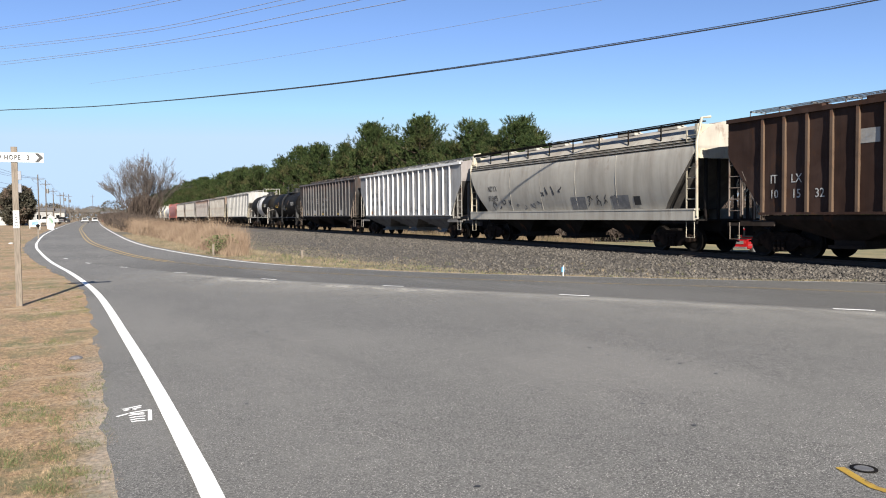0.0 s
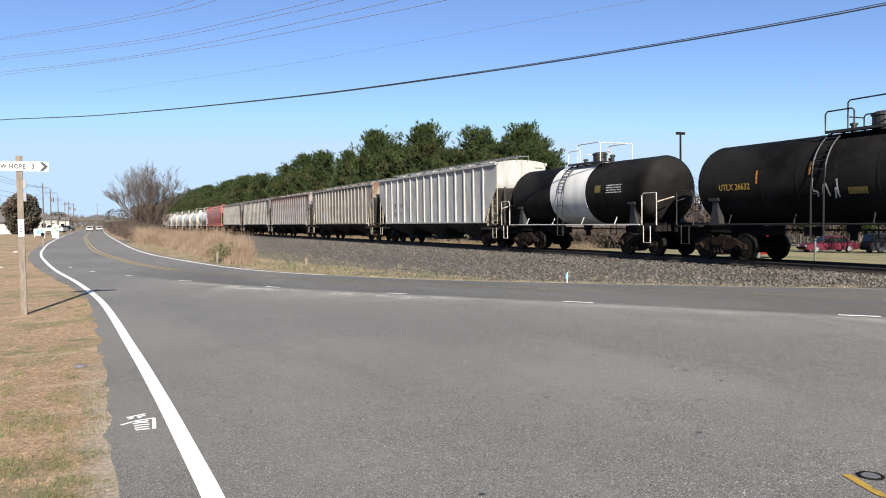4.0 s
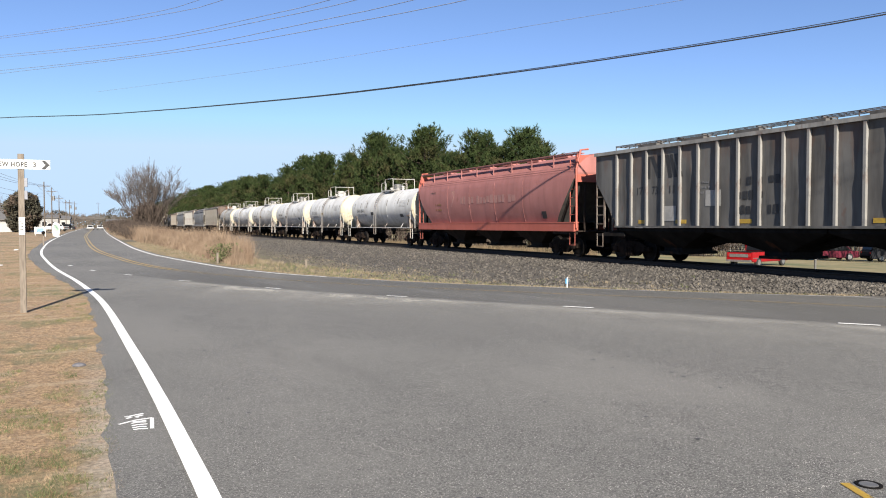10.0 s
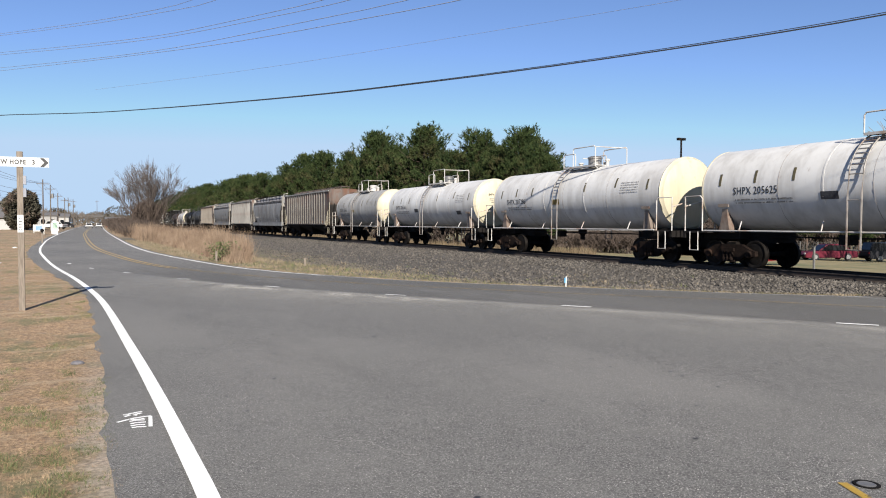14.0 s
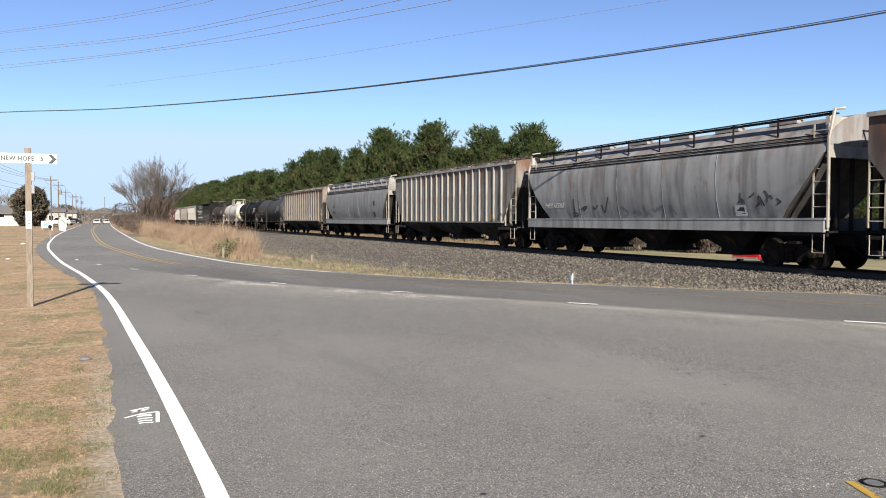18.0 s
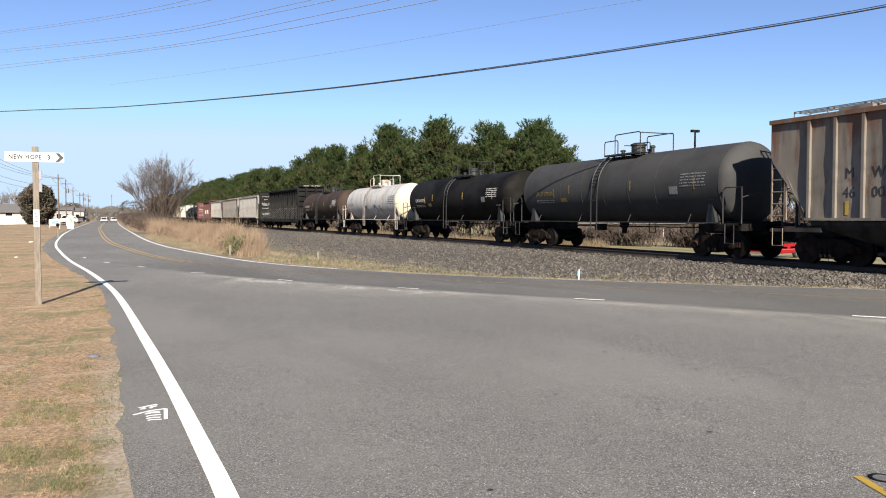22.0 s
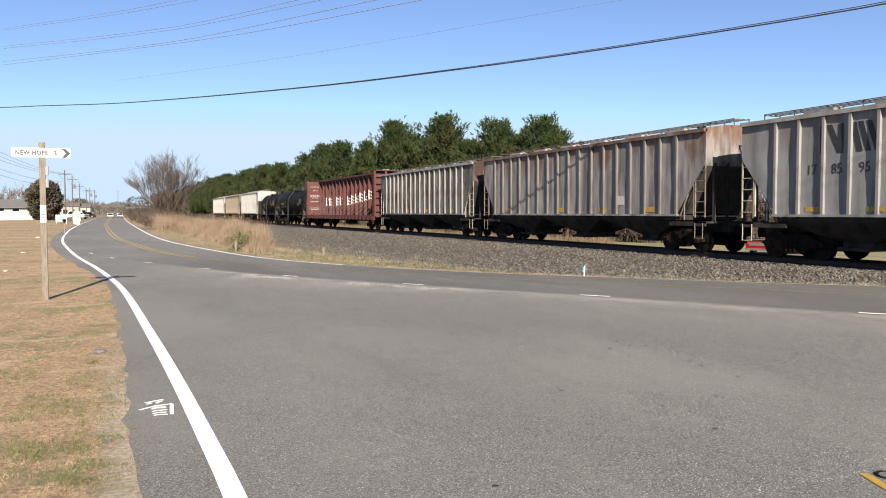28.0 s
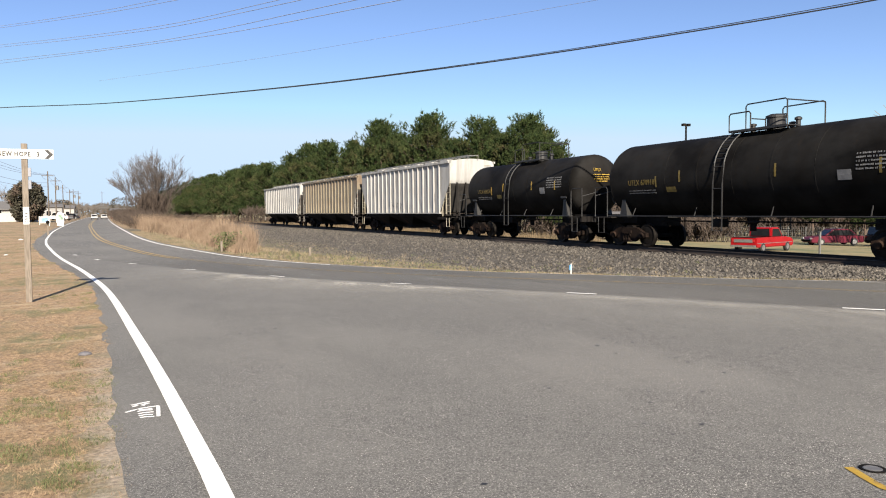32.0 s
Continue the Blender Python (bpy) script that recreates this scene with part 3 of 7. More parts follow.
def coupler_mesh():
    bm = bmesh.new()
    box(bm, -0.13, 0.13, -0.75, -0.1, 0.68, 0.98)
    box(bm, -0.2, 0.2, -0.1, 0.3, 0.62, 1.02)
    box(bm, 0.02, 0.2, 0.3, 0.48, 0.64, 1.0)
    tube(bm, [(0.35, -0.3, 0.75), (0.36, 0.1, 0.45), (0.2, 0.5, 0.42)], 0.035, 6)
    return mesh_of("coupler", bm, dark_iron)


def add_ends(car, half, reach=0.62):
    for side in (-1, 1):
        part("coupler", ready("coupler", coupler_mesh), None, car, "", pose(0, side * half, 0, 0, 0, 0 if side > 0 else 180))


def stirrup(car, y, material, x=-1.5):
    bm = bmesh.new()
    tube(bm, [(0, -0.2, 0.55), (0, -0.2, 0), (0, 0.2, 0), (0, 0.2, 0.55)], 0.017, 5)
    part("stirrup", ready(("stirrup", material.name), lambda: mesh_of("stirrup", bm, material)), None, car, "", pose(x, y, 0.55))


def brake_wheel(car, y, z, material):
    def make():
        bm = bmesh.new()
        ring = [(0.28 * math.cos(a), 0, 0.28 * math.sin(a)) for a in (k * math.pi / 8 for k in range(17))]
        tube(bm, ring, 0.02, 5, cap=False)
        for k in range(4):
            a = k * math.pi / 4
            tube(bm, [(0.28 * math.cos(a), 0, 0.28 * math.sin(a)), (-0.28 * math.cos(a), 0, -0.28 * math.sin(a))], 0.012, 4)
        return mesh_of("brake_wheel", bm, material)
    part("brake_wheel", ready(("brake_wheel", material.name), make), None, car, "", pose(0.55, y, z))


def dent_at(x, y, z, seed):
    """Dents and waves in a car's side sheets."""
    return noise.noise((x * 3, y * 1.1 + seed, z * 1.3)) + 0.55 * noise.noise((x * 3 + 9, y * 2.3 + seed, z * 2.2))


def shell_mesh(name, half_profile, half_length, n_y, material, wobble=0.0, seed=0, slope_top=3.25):
    """A car body: the (x, z) half profile is mirrored; half_length(z) gives where it ends."""
    prof = [(-x, z) for x, z in half_profile] + [(x, z) for x, z in reversed(half_profile) if x > 1e-4]
    full = half_length(99)
    bm = bmesh.new()
    grid = []
    for i in range(n_y + 1):
        u = -1 + 2 * i / n_y
        ring = []
        for x, z in prof:
            y = u * half_length(z)
            dx = wobble * dent_at(x, y, z, seed) if 0 < i < n_y else 0
            ring.append(bm.verts.new((x + dx, y, z)))
        grid.append(ring)
    m = len(prof)
    for a, b in zip(grid, grid[1:]):
        for k in range(m - 1):
            bm.faces.new((a[k], a[k + 1], b[k + 1], b[k]))
        bm.faces.new((a[m - 1], a[0], b[0], b[m - 1]))
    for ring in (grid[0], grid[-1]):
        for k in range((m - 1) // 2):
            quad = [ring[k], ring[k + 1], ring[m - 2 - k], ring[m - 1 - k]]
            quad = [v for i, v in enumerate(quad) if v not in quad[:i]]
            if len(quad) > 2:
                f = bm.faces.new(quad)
                # end faces under the overhang get the colour with shade in it
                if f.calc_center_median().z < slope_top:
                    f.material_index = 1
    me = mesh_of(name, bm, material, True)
    me.materials.append(shaded_slope)
    return me


def bay_mesh(half_y, top, low, material, half_x=1.45):
    bm = bmesh.new()
    rings = []
    for z, hx, hy in ((top, half_x, half_y), (top - 0.12, half_x, half_y), (low + 0.16, 0.75, 0.5), (low, 0.75, 0.5)):
        rings.append([bm.verts.new(c) for c in ((-hx, -hy, z), (hx, -hy, z), (hx, hy, z), (-hx, hy, z))])
    for a, b in zip(rings, rings[1:]):
        for k in range(4):
            bm.faces.new((a[k], a[(k + 1) % 4], b[(k + 1) % 4], b[k]))
    bm.faces.new(rings[-1])
    box(bm, -0.95, 0.95, -0.55, 0.55, low - 0.08, low + 0.02)
    return mesh_of("hopper_bay", bm, material)


def hopper_ends(car, half, metal, end_metal, low_z=1.15, braced=True):
    """Platforms, corner posts, ladders and grab irons at both ends."""
    for side in (-1, 1):
        bm = bmesh.new()
        box(bm, -1.5, 1.5, -0.55, 0.0, low_z - 0.06, low_z)
        box(bm, -1.5, -1.42, -1.9, 0.0, low_z - 0.16, low_z)
        box(bm, 1.42, 1.5, -1.9, 0.0, low_z - 0.16, low_z)
        box(bm, -0.35, 0.35, -2.2, 0.02, 0.75, low_z - 0.05)
        part("end_platform", bm, metal, car, "", pose(0, side * half, 0, 0, 0, 0 if side > 0 else 180))
        for x in (-1.0, -0.4, 0.4, 1.0):
            bm = bmesh.new()
            box(bm, x - 0.05, x + 0.05, -0.12, -0.04, low_z, 3.35)
            part("end_post", bm, metal, car, "", pose(0, side * half, 0, 0, 0, 0 if side > 0 else 180))
        for x in (-1.47, 1.47):
            part("ladder", ladder_mesh("corner", 3.0, 0.5, 8, end_metal), None, car, "", pose(x, side * (half - 0.28), low_z + 0.15))
            if not braced:
                continue
            bm = bmesh.new()
            tube(bm, [(0, -1.32, low_z + 0.2), (0, -0.6, low_z + 1.6), (0, -0.6, low_z + 0.2)], 0.032, 5)
            tube(bm, [(0, -1.1, low_z + 0.05), (0, -1.1, low_z + 0.62)], 0.03, 5)
            part("brace", bm, end_metal, car, "", pose(x, side * half, 0, 0, 0, 0 if side > 0 else 180))
        bm = bmesh.new()
        for z in (3.55, 3.95, 4.3):
            tube(bm, [(-1.3, 0.0, z), (-1.3, 0.08, z), (-0.85, 0.08, z), (-0.85, 0.0, z)], 0.014, 4)
        part("grab_iron", bm, end_metal, car, "", pose(0, side * half, 0, 0, 0, 0 if side > 0 else 180))
        stirrup(car, side * (half - 0.3), end_metal)
    brake_wheel(car, -half - 0.12, 2.4, end_metal)


def roof_walk(car, half, z, material, width=0.7):
    """A grated running board on legs along the roof."""
    bm = bmesh.new()
    for x in (-width / 2, -width / 6, width / 6, width / 2):
        box(bm, x - 0.03, x + 0.03, -half, half, z, z + 0.022)
    n = int(half * 2 / 1.2)
    for k in range(n + 1):
        y = -half + 2 * half * k / n
        box(bm, -width / 2, width / 2, y - 0.02, y + 0.02, z - 0.03, z)
        for x in (-width / 2, width / 2):
            box(bm, x - 0.012, x + 0.012, y - 0.015, y + 0.015, z - 0.22, z)
    part("running_board", bm, material, car, "steel grating running board")


def hatches(car, half, z, material, count=8, x=0.62):
    def make():
        bm = bmesh.new()
        box(bm, -0.22, 0.22, -0.55, 0.55, 0, 0.09)
        box(bm, -0.05, 0.05, -0.62, 0.62, 0.09, 0.12)
        return mesh_of("hatch", bm, material)
    me = ready(("hatch", material.name), make)
    for k in range(count):
        y = -half + 2 * half * (k + 0.5) / count
        for sx in (-x, x):
            part("hatch", me, None, car, "", pose(sx, y, z - 0.02))


def new_car(name, label, near, length):
    """A car whose end nearest to the road's bend lies at near metres along the train."""
    car = thing(name, label, "freight car", "cars of the freight train")
    CARS.append((car, near + length / 2))
    return car


def ribbed_hopper(near, length, label, paint, under, ends, ribs=16, top=4.42, chord=None, walk_metal=None, bays=3, rib_paint=None):
    car = new_car("covered_hopper_car", label, near, length)
    half, low = length / 2, 1.42

    def reach(z):
        return half if z >= 3.25 else half - SLOPE * (3.25 - z) / (3.25 - low)
    levels = [low + (top - low) * k / 14 for k in range(15)]
    profile = [(1.50, z) for z in levels] + [(1.30, top + 0.07), (0.85, top + 0.14), (0.4, top + 0.18), (0, top + 0.19)]
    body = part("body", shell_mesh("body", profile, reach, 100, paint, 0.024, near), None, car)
    DENTS[car.name] = (near, 0.024)

    def rib():
        bm = bmesh.new()
        plate(bm, [(-0.045, low - 0.02), (0.045, low - 0.02), (0.045, top - 0.06), (-0.045, top - 0.06)], -1.585, -1.49)
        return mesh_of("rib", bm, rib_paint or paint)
    rib_mesh = rib()
    inner = half - SLOPE
    for k in range(ribs):
        y = -inner + 2 * inner * k / (ribs - 1)
        part("rib", rib_mesh, None, body, "", pose(0, y, 0))
        part("rib", rib_mesh, None, body, "", pose(0, y, 0, 0, 0, 180))
    for x0, x1 in ((-1.60, -1.44), (1.44, 1.60)):
        bm = bmesh.new()
        box(bm, x0, x1, -half, half, top - 0.10, top + 0.03)
        part("top_chord", bm, chord or rib_paint or paint, car)
        bm = bmesh.new()
        box(bm, x0, x1, -inner - 0.1, inner + 0.1, low - 0.075, low + 0.0)
        part("side_sill", bm, paint, car)
    hy = inner / bays
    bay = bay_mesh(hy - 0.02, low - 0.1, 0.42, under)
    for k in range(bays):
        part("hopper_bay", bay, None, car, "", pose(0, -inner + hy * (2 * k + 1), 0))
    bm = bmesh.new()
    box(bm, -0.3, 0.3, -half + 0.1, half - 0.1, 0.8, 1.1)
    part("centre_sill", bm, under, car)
    hopper_ends(car, half, under, ends)
    roof_walk(car, half + 0.15, top + 0.38, walk_metal or galvanised)
    hatches(car, half - 1.2, top + 0.16, paint, 6)
    add_truck(car, -half + 1.75)
    add_truck(car, half - 1.75)
    add_ends(car, half + 0.2)
    return car


def smooth_hopper(near, length, label, paint, sill_paint, under, ends, top=4.5, rail_metal=None, stripes=True, walk_rise=0.14):
    """A centre-flow hopper with smooth bulging sides."""
    car = new_car("covered_hopper_car", label, near, length)
    half = length / 2

    def reach(z):
        if z >= 3.7:
            return half
        u = (3.7 - z) / 2.1
        return half - 1.75 * min(u, 1.0) ** 1.25
    profile = [(1.36, 1.55), (1.44, 1.8), (1.52, 2.1), (1.57, 2.45), (1.60, 2.8), (1.60, 3.15), (1.575, 3.5), (1.53, 3.75), (1.50, 3.82), (1.50, 3.86), (1.47, 3.9),
               (1.47, 3.96), (1.43, 4.0), (1.42, 4.06), (1.38, 4.1), (1.2, 4.28), (0.95, 4.45), (0.6, 4.59), (0.3, 4.66), (0, 4.68)]
    profile = [(x, z + (top - 4.5)) for x, z in profile]
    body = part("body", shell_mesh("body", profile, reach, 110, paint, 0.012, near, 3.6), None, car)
    DENTS[car.name] = (near, 0.012)
    if stripes:
        for z, x in ((3.82, 1.515), (3.93, 1.49), (4.03, 1.45)):
            for s in (-1, 1):
                bm = bmesh.new()
                box(bm, min(s * x, s * (x + 0.025)), max(s * x, s * (x + 0.025)), -half + 0.05, half - 0.05, z + top - 4.5 - 0.02, z + top - 4.5 + 0.02)
                part("roof_seam", bm, dark_iron, body)
    for k in range(1, 5):
        y = -half + 1.6 + (length - 3.2) * k / 5
        bm = bmesh.new()
        for s in (-1, 1):
            ring = [(s * (x + 0.006), y, z) for x, z in profile[:8]]
            tube(bm, ring, 0.0065, 4)
        part("weld_seam", bm, paint, body)
    for x0, x1 in ((-1.60, -1.36), (1.36, 1.60)):
        bm = bmesh.new()
        box(bm, x0, x1, -half + 0.05, half - 0.05, 1.16, 1.56)
        box(bm, x0 * 1.01, x1 * 1.01, -half, half, 1.52, 1.58)
        part("side_sill", bm, sill_paint, car)
        s = -1 if x0 < 0 else 1
        bm = bmesh.new()
        zt = top + walk_rise
        box(bm, s * 1.22 - 0.14, s * 1.22 + 0.14, -half, half, zt - 0.02, zt + 0.02)
        n = 9
        for k in range(n + 1):
            y = -half + 0.1 + (length - 0.2) * k / n
            box(bm, s * 1.36 - 0.02, s * 1.36 + 0.02, y - 0.025, y + 0.025, top - 0.4, zt + 0.06)
        box(bm, s * 1.36 - 0.02, s * 1.36 + 0.02, -half, half, zt + 0.03, zt + 0.07)
        part("running_board", bm, rail_metal or dark_iron, car, "steel running board on posts")
    inner = half - 2.4
    hy = inner / 3
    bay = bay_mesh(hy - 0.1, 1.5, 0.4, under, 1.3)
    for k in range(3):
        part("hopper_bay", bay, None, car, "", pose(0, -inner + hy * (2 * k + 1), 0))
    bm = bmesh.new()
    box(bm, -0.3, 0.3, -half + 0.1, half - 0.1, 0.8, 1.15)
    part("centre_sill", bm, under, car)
    for side in (-1, 1):
        bm = bmesh.new()
        box(bm, -1.45, 1.45, -0.16, -0.02, 3.35, top + 0.05)
        part("end_panel", bm, ends, car, "", pose(0, side * half, 0, 0, 0, 0 if side > 0 else 180))
        for s in (-1, 1):
            bm = bmesh.new()
            tube(bm, [(s * 1.5, 0.02, 1.3), (s * 1.52, 0.02, 3.9), (s * 1.3, 0.02, top + 0.25), (s * 0.9, 0.02, top + 0.3)], 0.05, 6)
            part("corner_hoop", bm, ends, car, "", pose(0, side * half, 0, 0, 0, 0 if side > 0 else 180))
    hopper_ends(car, half, under, ends, 1.2, False)
    hatches(car, half - 1.2, top + 0.12, paint, 6, 0.45)
    add_truck(car, -half + 1.75)
    add_truck(car, half - 1.75)
    add_ends(car, half + 0.2)
    return car


def tank_car(near, length, label, paint, head_paint, metal, under, radius=1.36, axis=2.62, bands=2, head_depth=0.55, dome=True, rail_metal=None, mid=None, flat_head=False, bracket=None, rungs=None, dome_y=0.72):
    car = new_car("tank_car", label, near, length)
    half = length / 2
    rail_metal = rail_metal or metal
    r = radius
    straight = half - (0.85 if flat_head else 1.15)
    bm = bmesh.new()
    n_ring = 10
    lathe_y(bm, [(-straight + 2 * straight * k / n_ring, r) for k in range(n_ring + 1)], 0, axis, 48)
    shell = part("tank", mesh_of("tank", bm, paint, True), None, car)
    if mid is not None:
        bm = bmesh.new()
        lathe_y(bm, [(mid[0], r + 0.004), (mid[0], r + 0.012), (mid[1], r + 0.012), (mid[1], r + 0.004)], 0, axis, 48)
        part("colour_band", mesh_of("colour_band", bm, mid[2], True), None, shell, "white painted band")
    for side in (-1, 1):
        bm = bmesh.new()
        if flat_head:
            prof = [(straight - 0.02, r), (straight, r + 0.012), (straight + 0.03, r + 0.012), (straight + 0.05, r * 0.985)]
            prof += [(straight + 0.05 + (head_depth - 0.05) * math.cos(a) ** 0.8, r * 0.985 * math.sin(a)) for a in (1.25, 1.0, 0.75, 0.5, 0.25)] + [(straight + head_depth, 0)]
        else:
            prof = [(straight + head_depth * math.sin(a), r * math.cos(a)) for a in (k * math.pi / 20 for k in range(10))] + [(straight + head_depth, 0)]
        lathe_y(bm, [(side * y, q) for y, q in prof], 0, axis, 48)
        part("tank_head", mesh_of("tank_head", bm, head_paint, True), None, car)
    for k in range(bands):
        y = (-0.5 + (k + 0.5) / bands) * 2 * straight * 0.5
        bm = bmesh.new()
        lathe_y(bm, [(y - 0.03, r + 0.002), (y - 0.03, r + 0.008), (y + 0.03, r + 0.008), (y + 0.03, r + 0.002)], 0, axis, 48)
        part("band", mesh_of("band", bm, paint, True), None, shell)
    for k in range(5):
        y = -straight + 2 * straight * k / 4
        bm = bmesh.new()
        tube(bm, [(r * 1.002 * math.cos(a), y, axis + r * 1.002 * math.sin(a)) for a in (2 * math.pi * q / 40 for q in range(41))], 0.006, 4, cap=False)
        part("weld_seam", bm, rungs or paint, shell)
    bm = bmesh.new()
    for s in (-1, 1):
        box(bm, -0.35, 0.35, min(s * half, s * (half - 3.3)), max(s * half, s * (half - 3.3)), 0.85, 1.18)
    tube(bm, [(-0.5, -half + 3.0, 1.05), (-0.5, half - 3.0, 1.05)], 0.03, 6)
    lathe_z(bm, [(0.72, 0.11), (0.95, 0.11), (1.0, 0.2), (1.3, 0.2)], 0, 0.4, 12)
    box(bm, -0.75, -0.35, 1.2, 1.55, 0.85, 1.15)
    part("centre_sill", bm, under, car, "stub sills, brake pipe and bottom outlet")
    for side in (-1, 1):
        turned = 0 if side > 0 else 180
        bm = bmesh.new()
        box(bm, -1.5, 1.5, -1.1, -0.02, 1.16, 1.22)
        box(bm, -1.5, 1.5, -0.12, 0.0, 0.98, 1.22)
        box(bm, -0.8, 0.8, -2.0, -0.3, 0.95, 1.3)
        part("end_platform", bm, under, car, "", pose(0, side * half, 0, 0, 0, turned))
        for x in (-1, 1):
            bm = bmesh.new()
            plate(bm, [(-1.95, 1.2), (-1.45, 1.2), (-1.6, 1.75), (-1.62, 2.15), (-1.85, 2.15), (-1.85, 1.75)], x * 1.12 - 0.12, x * 1.12 + 0.12)
            box(bm, x * 1.12 - 0.2, x * 1.12 + 0.2, -1.95, -1.5, 2.05, 2.15)
            part("saddle_bracket", bm, bracket or metal, car, "", pose(0, side * half, 0, 0, 0, turned))
            bm = bmesh.new()
            tube(bm, [(x * 1.45, -0.9, 1.2), (x * 1.45, -0.9, 2.35), (x * 1.45, -0.8, 2.45), (x * 1.45, -0.05, 2.45), (x * 1.45, -0.05, 1.2)], 0.024, 6)
            tube(bm, [(x * 1.45, -0.05, 2.1), (x * 0.6, -0.05, 2.3)], 0.024, 6)
            tube(bm, [(x * 1.5, -0.35, 1.2), (x * 1.5, -0.35, 0.55), (x * 1.5, -0.75, 0.55), (x * 1.5, -0.75, 1.2)], 0.022, 5)
            part("handrail", bm, rail_metal, car, "", pose(0, side * half, 0, 0, 0, turned))
    for x in (-1.48, 1.48):
        bm = bmesh.new()
        tube(bm, [(x, -half + 1.0, 1.24), (x, half - 1.0, 1.24)], 0.03, 6)
        for k in range(4):
            y = -half + 2.6 + (length - 5.2) * k / 3
            tube(bm, [(x, y, 1.24), (x * 0.84, y + 0.12, 1.55)], 0.02, 5)
        part("side_handrail", bm, rail_metal, car)
    # ladder up the side and the platform with the dome
    s_pts = []
    for q in range(9):
        a = math.pi - 0.25 + (math.pi / 2 + 0.3 - (math.pi - 0.25)) * q / 8
        s_pts.append(((r + 0.1) * math.cos(a), axis + (r + 0.1) * math.sin(a)))
    for mirror in (1, -1):
        bm = bmesh.new()
        ly = dome_y - 0.25
        line = [(-(r + 0.14), 0.75), (-(r + 0.13), axis - 0.35)] + s_pts
        for dy in (-0.22, 0.22):
            tube(bm, [(x * mirror, ly + dy, z) for x, z in line], 0.026, 5)
        for q in range(12):
            u = q / 11 * (len(line) - 1)
            i = min(int(u), len(line) - 2)
            f = u - i
            x = line[i][0] + (line[i + 1][0] - line[i][0]) * f
            z = line[i][1] + (line[i + 1][1] - line[i][1]) * f
            tube(bm, [(x * mirror, ly - 0.22, z), (x * mirror, ly + 0.22, z)], 0.016, 5)
        part("ladder", bm, rungs or metal, car)
    top, y0, y1 = axis + r, dome_y - 2.45, dome_y
    bm = bmesh.new()
    for x in (-0.7, -0.42, 0.42, 0.7):
        box(bm, x - 0.13, x + 0.13, y0, y1, top - 0.012, top + 0.02)
    for x in (-0.85, 0.85):
        box(bm, x - 0.025, x + 0.025, y0, y1, top - 0.05, top + 0.03)
        for y in (y0 + 0.05, (y0 + y1) / 2, y1 - 0.05):
            tube(bm, [(x, y, top), (x * 0.75, y, axis + math.sqrt(r * r - 0.41))], 0.02, 4)
    part("dome_platform", bm, metal, car, "steel walkway round the dome")
    bm = bmesh.new()
    for x in (-0.85, 0.85):
        for a, b, high in ((y1, y1 - 0.95, 0.6), (y1 - 0.75, y0, 0.84)):
            tube(bm, [(x, a, top), (x, a, top + high - 0.07), (x, a - 0.07, top + high), (x, b + 0.07, top + high), (x, b, top + high - 0.07), (x, b, top)], 0.024, 6)
    tube(bm, [(-0.85, y0, top + 0.8), (0.85, y0, top + 0.8)], 0.022, 6)
    tube(bm, [(0.85, y1, top + 0.5), (0.2, y1, top + 0.5)], 0.022, 6)
    part("dome_railing", bm, rail_metal, car)
    bm = bmesh.new()
    lathe_z(bm, [(top - 0.1, 0.3), (top + 0.36, 0.3), (top + 0.38, 0.34), (top + 0.44, 0.34), (top + 0.5, 0.2)], 0.0, dome_y - 1.25, 18)
    part("dome", bm, galvanised if dome == "steel" else metal, car)
    for x, y, high in ((0.1, y0 + 0.4, 0.34), (-0.2, y1 - 0.45, 0.26), (0.25, y0 + 0.75, 0.22)):
        bm = bmesh.new()
        lathe_z(bm, [(top - 0.05, 0.08), (top + high * 0.65, 0.08), (top + high * 0.7, 0.12), (top + high * 0.9, 0.12), (top + high, 0.05)], x, y, 10)
        part("valve", bm, metal, car)
    brake_wheel(car, -half + 0.15, 2.0, metal)
    add_truck(car, -half + 1.75)
    add_truck(car, half - 1.75)
    add_ends(car, half + 0.2)
    return car


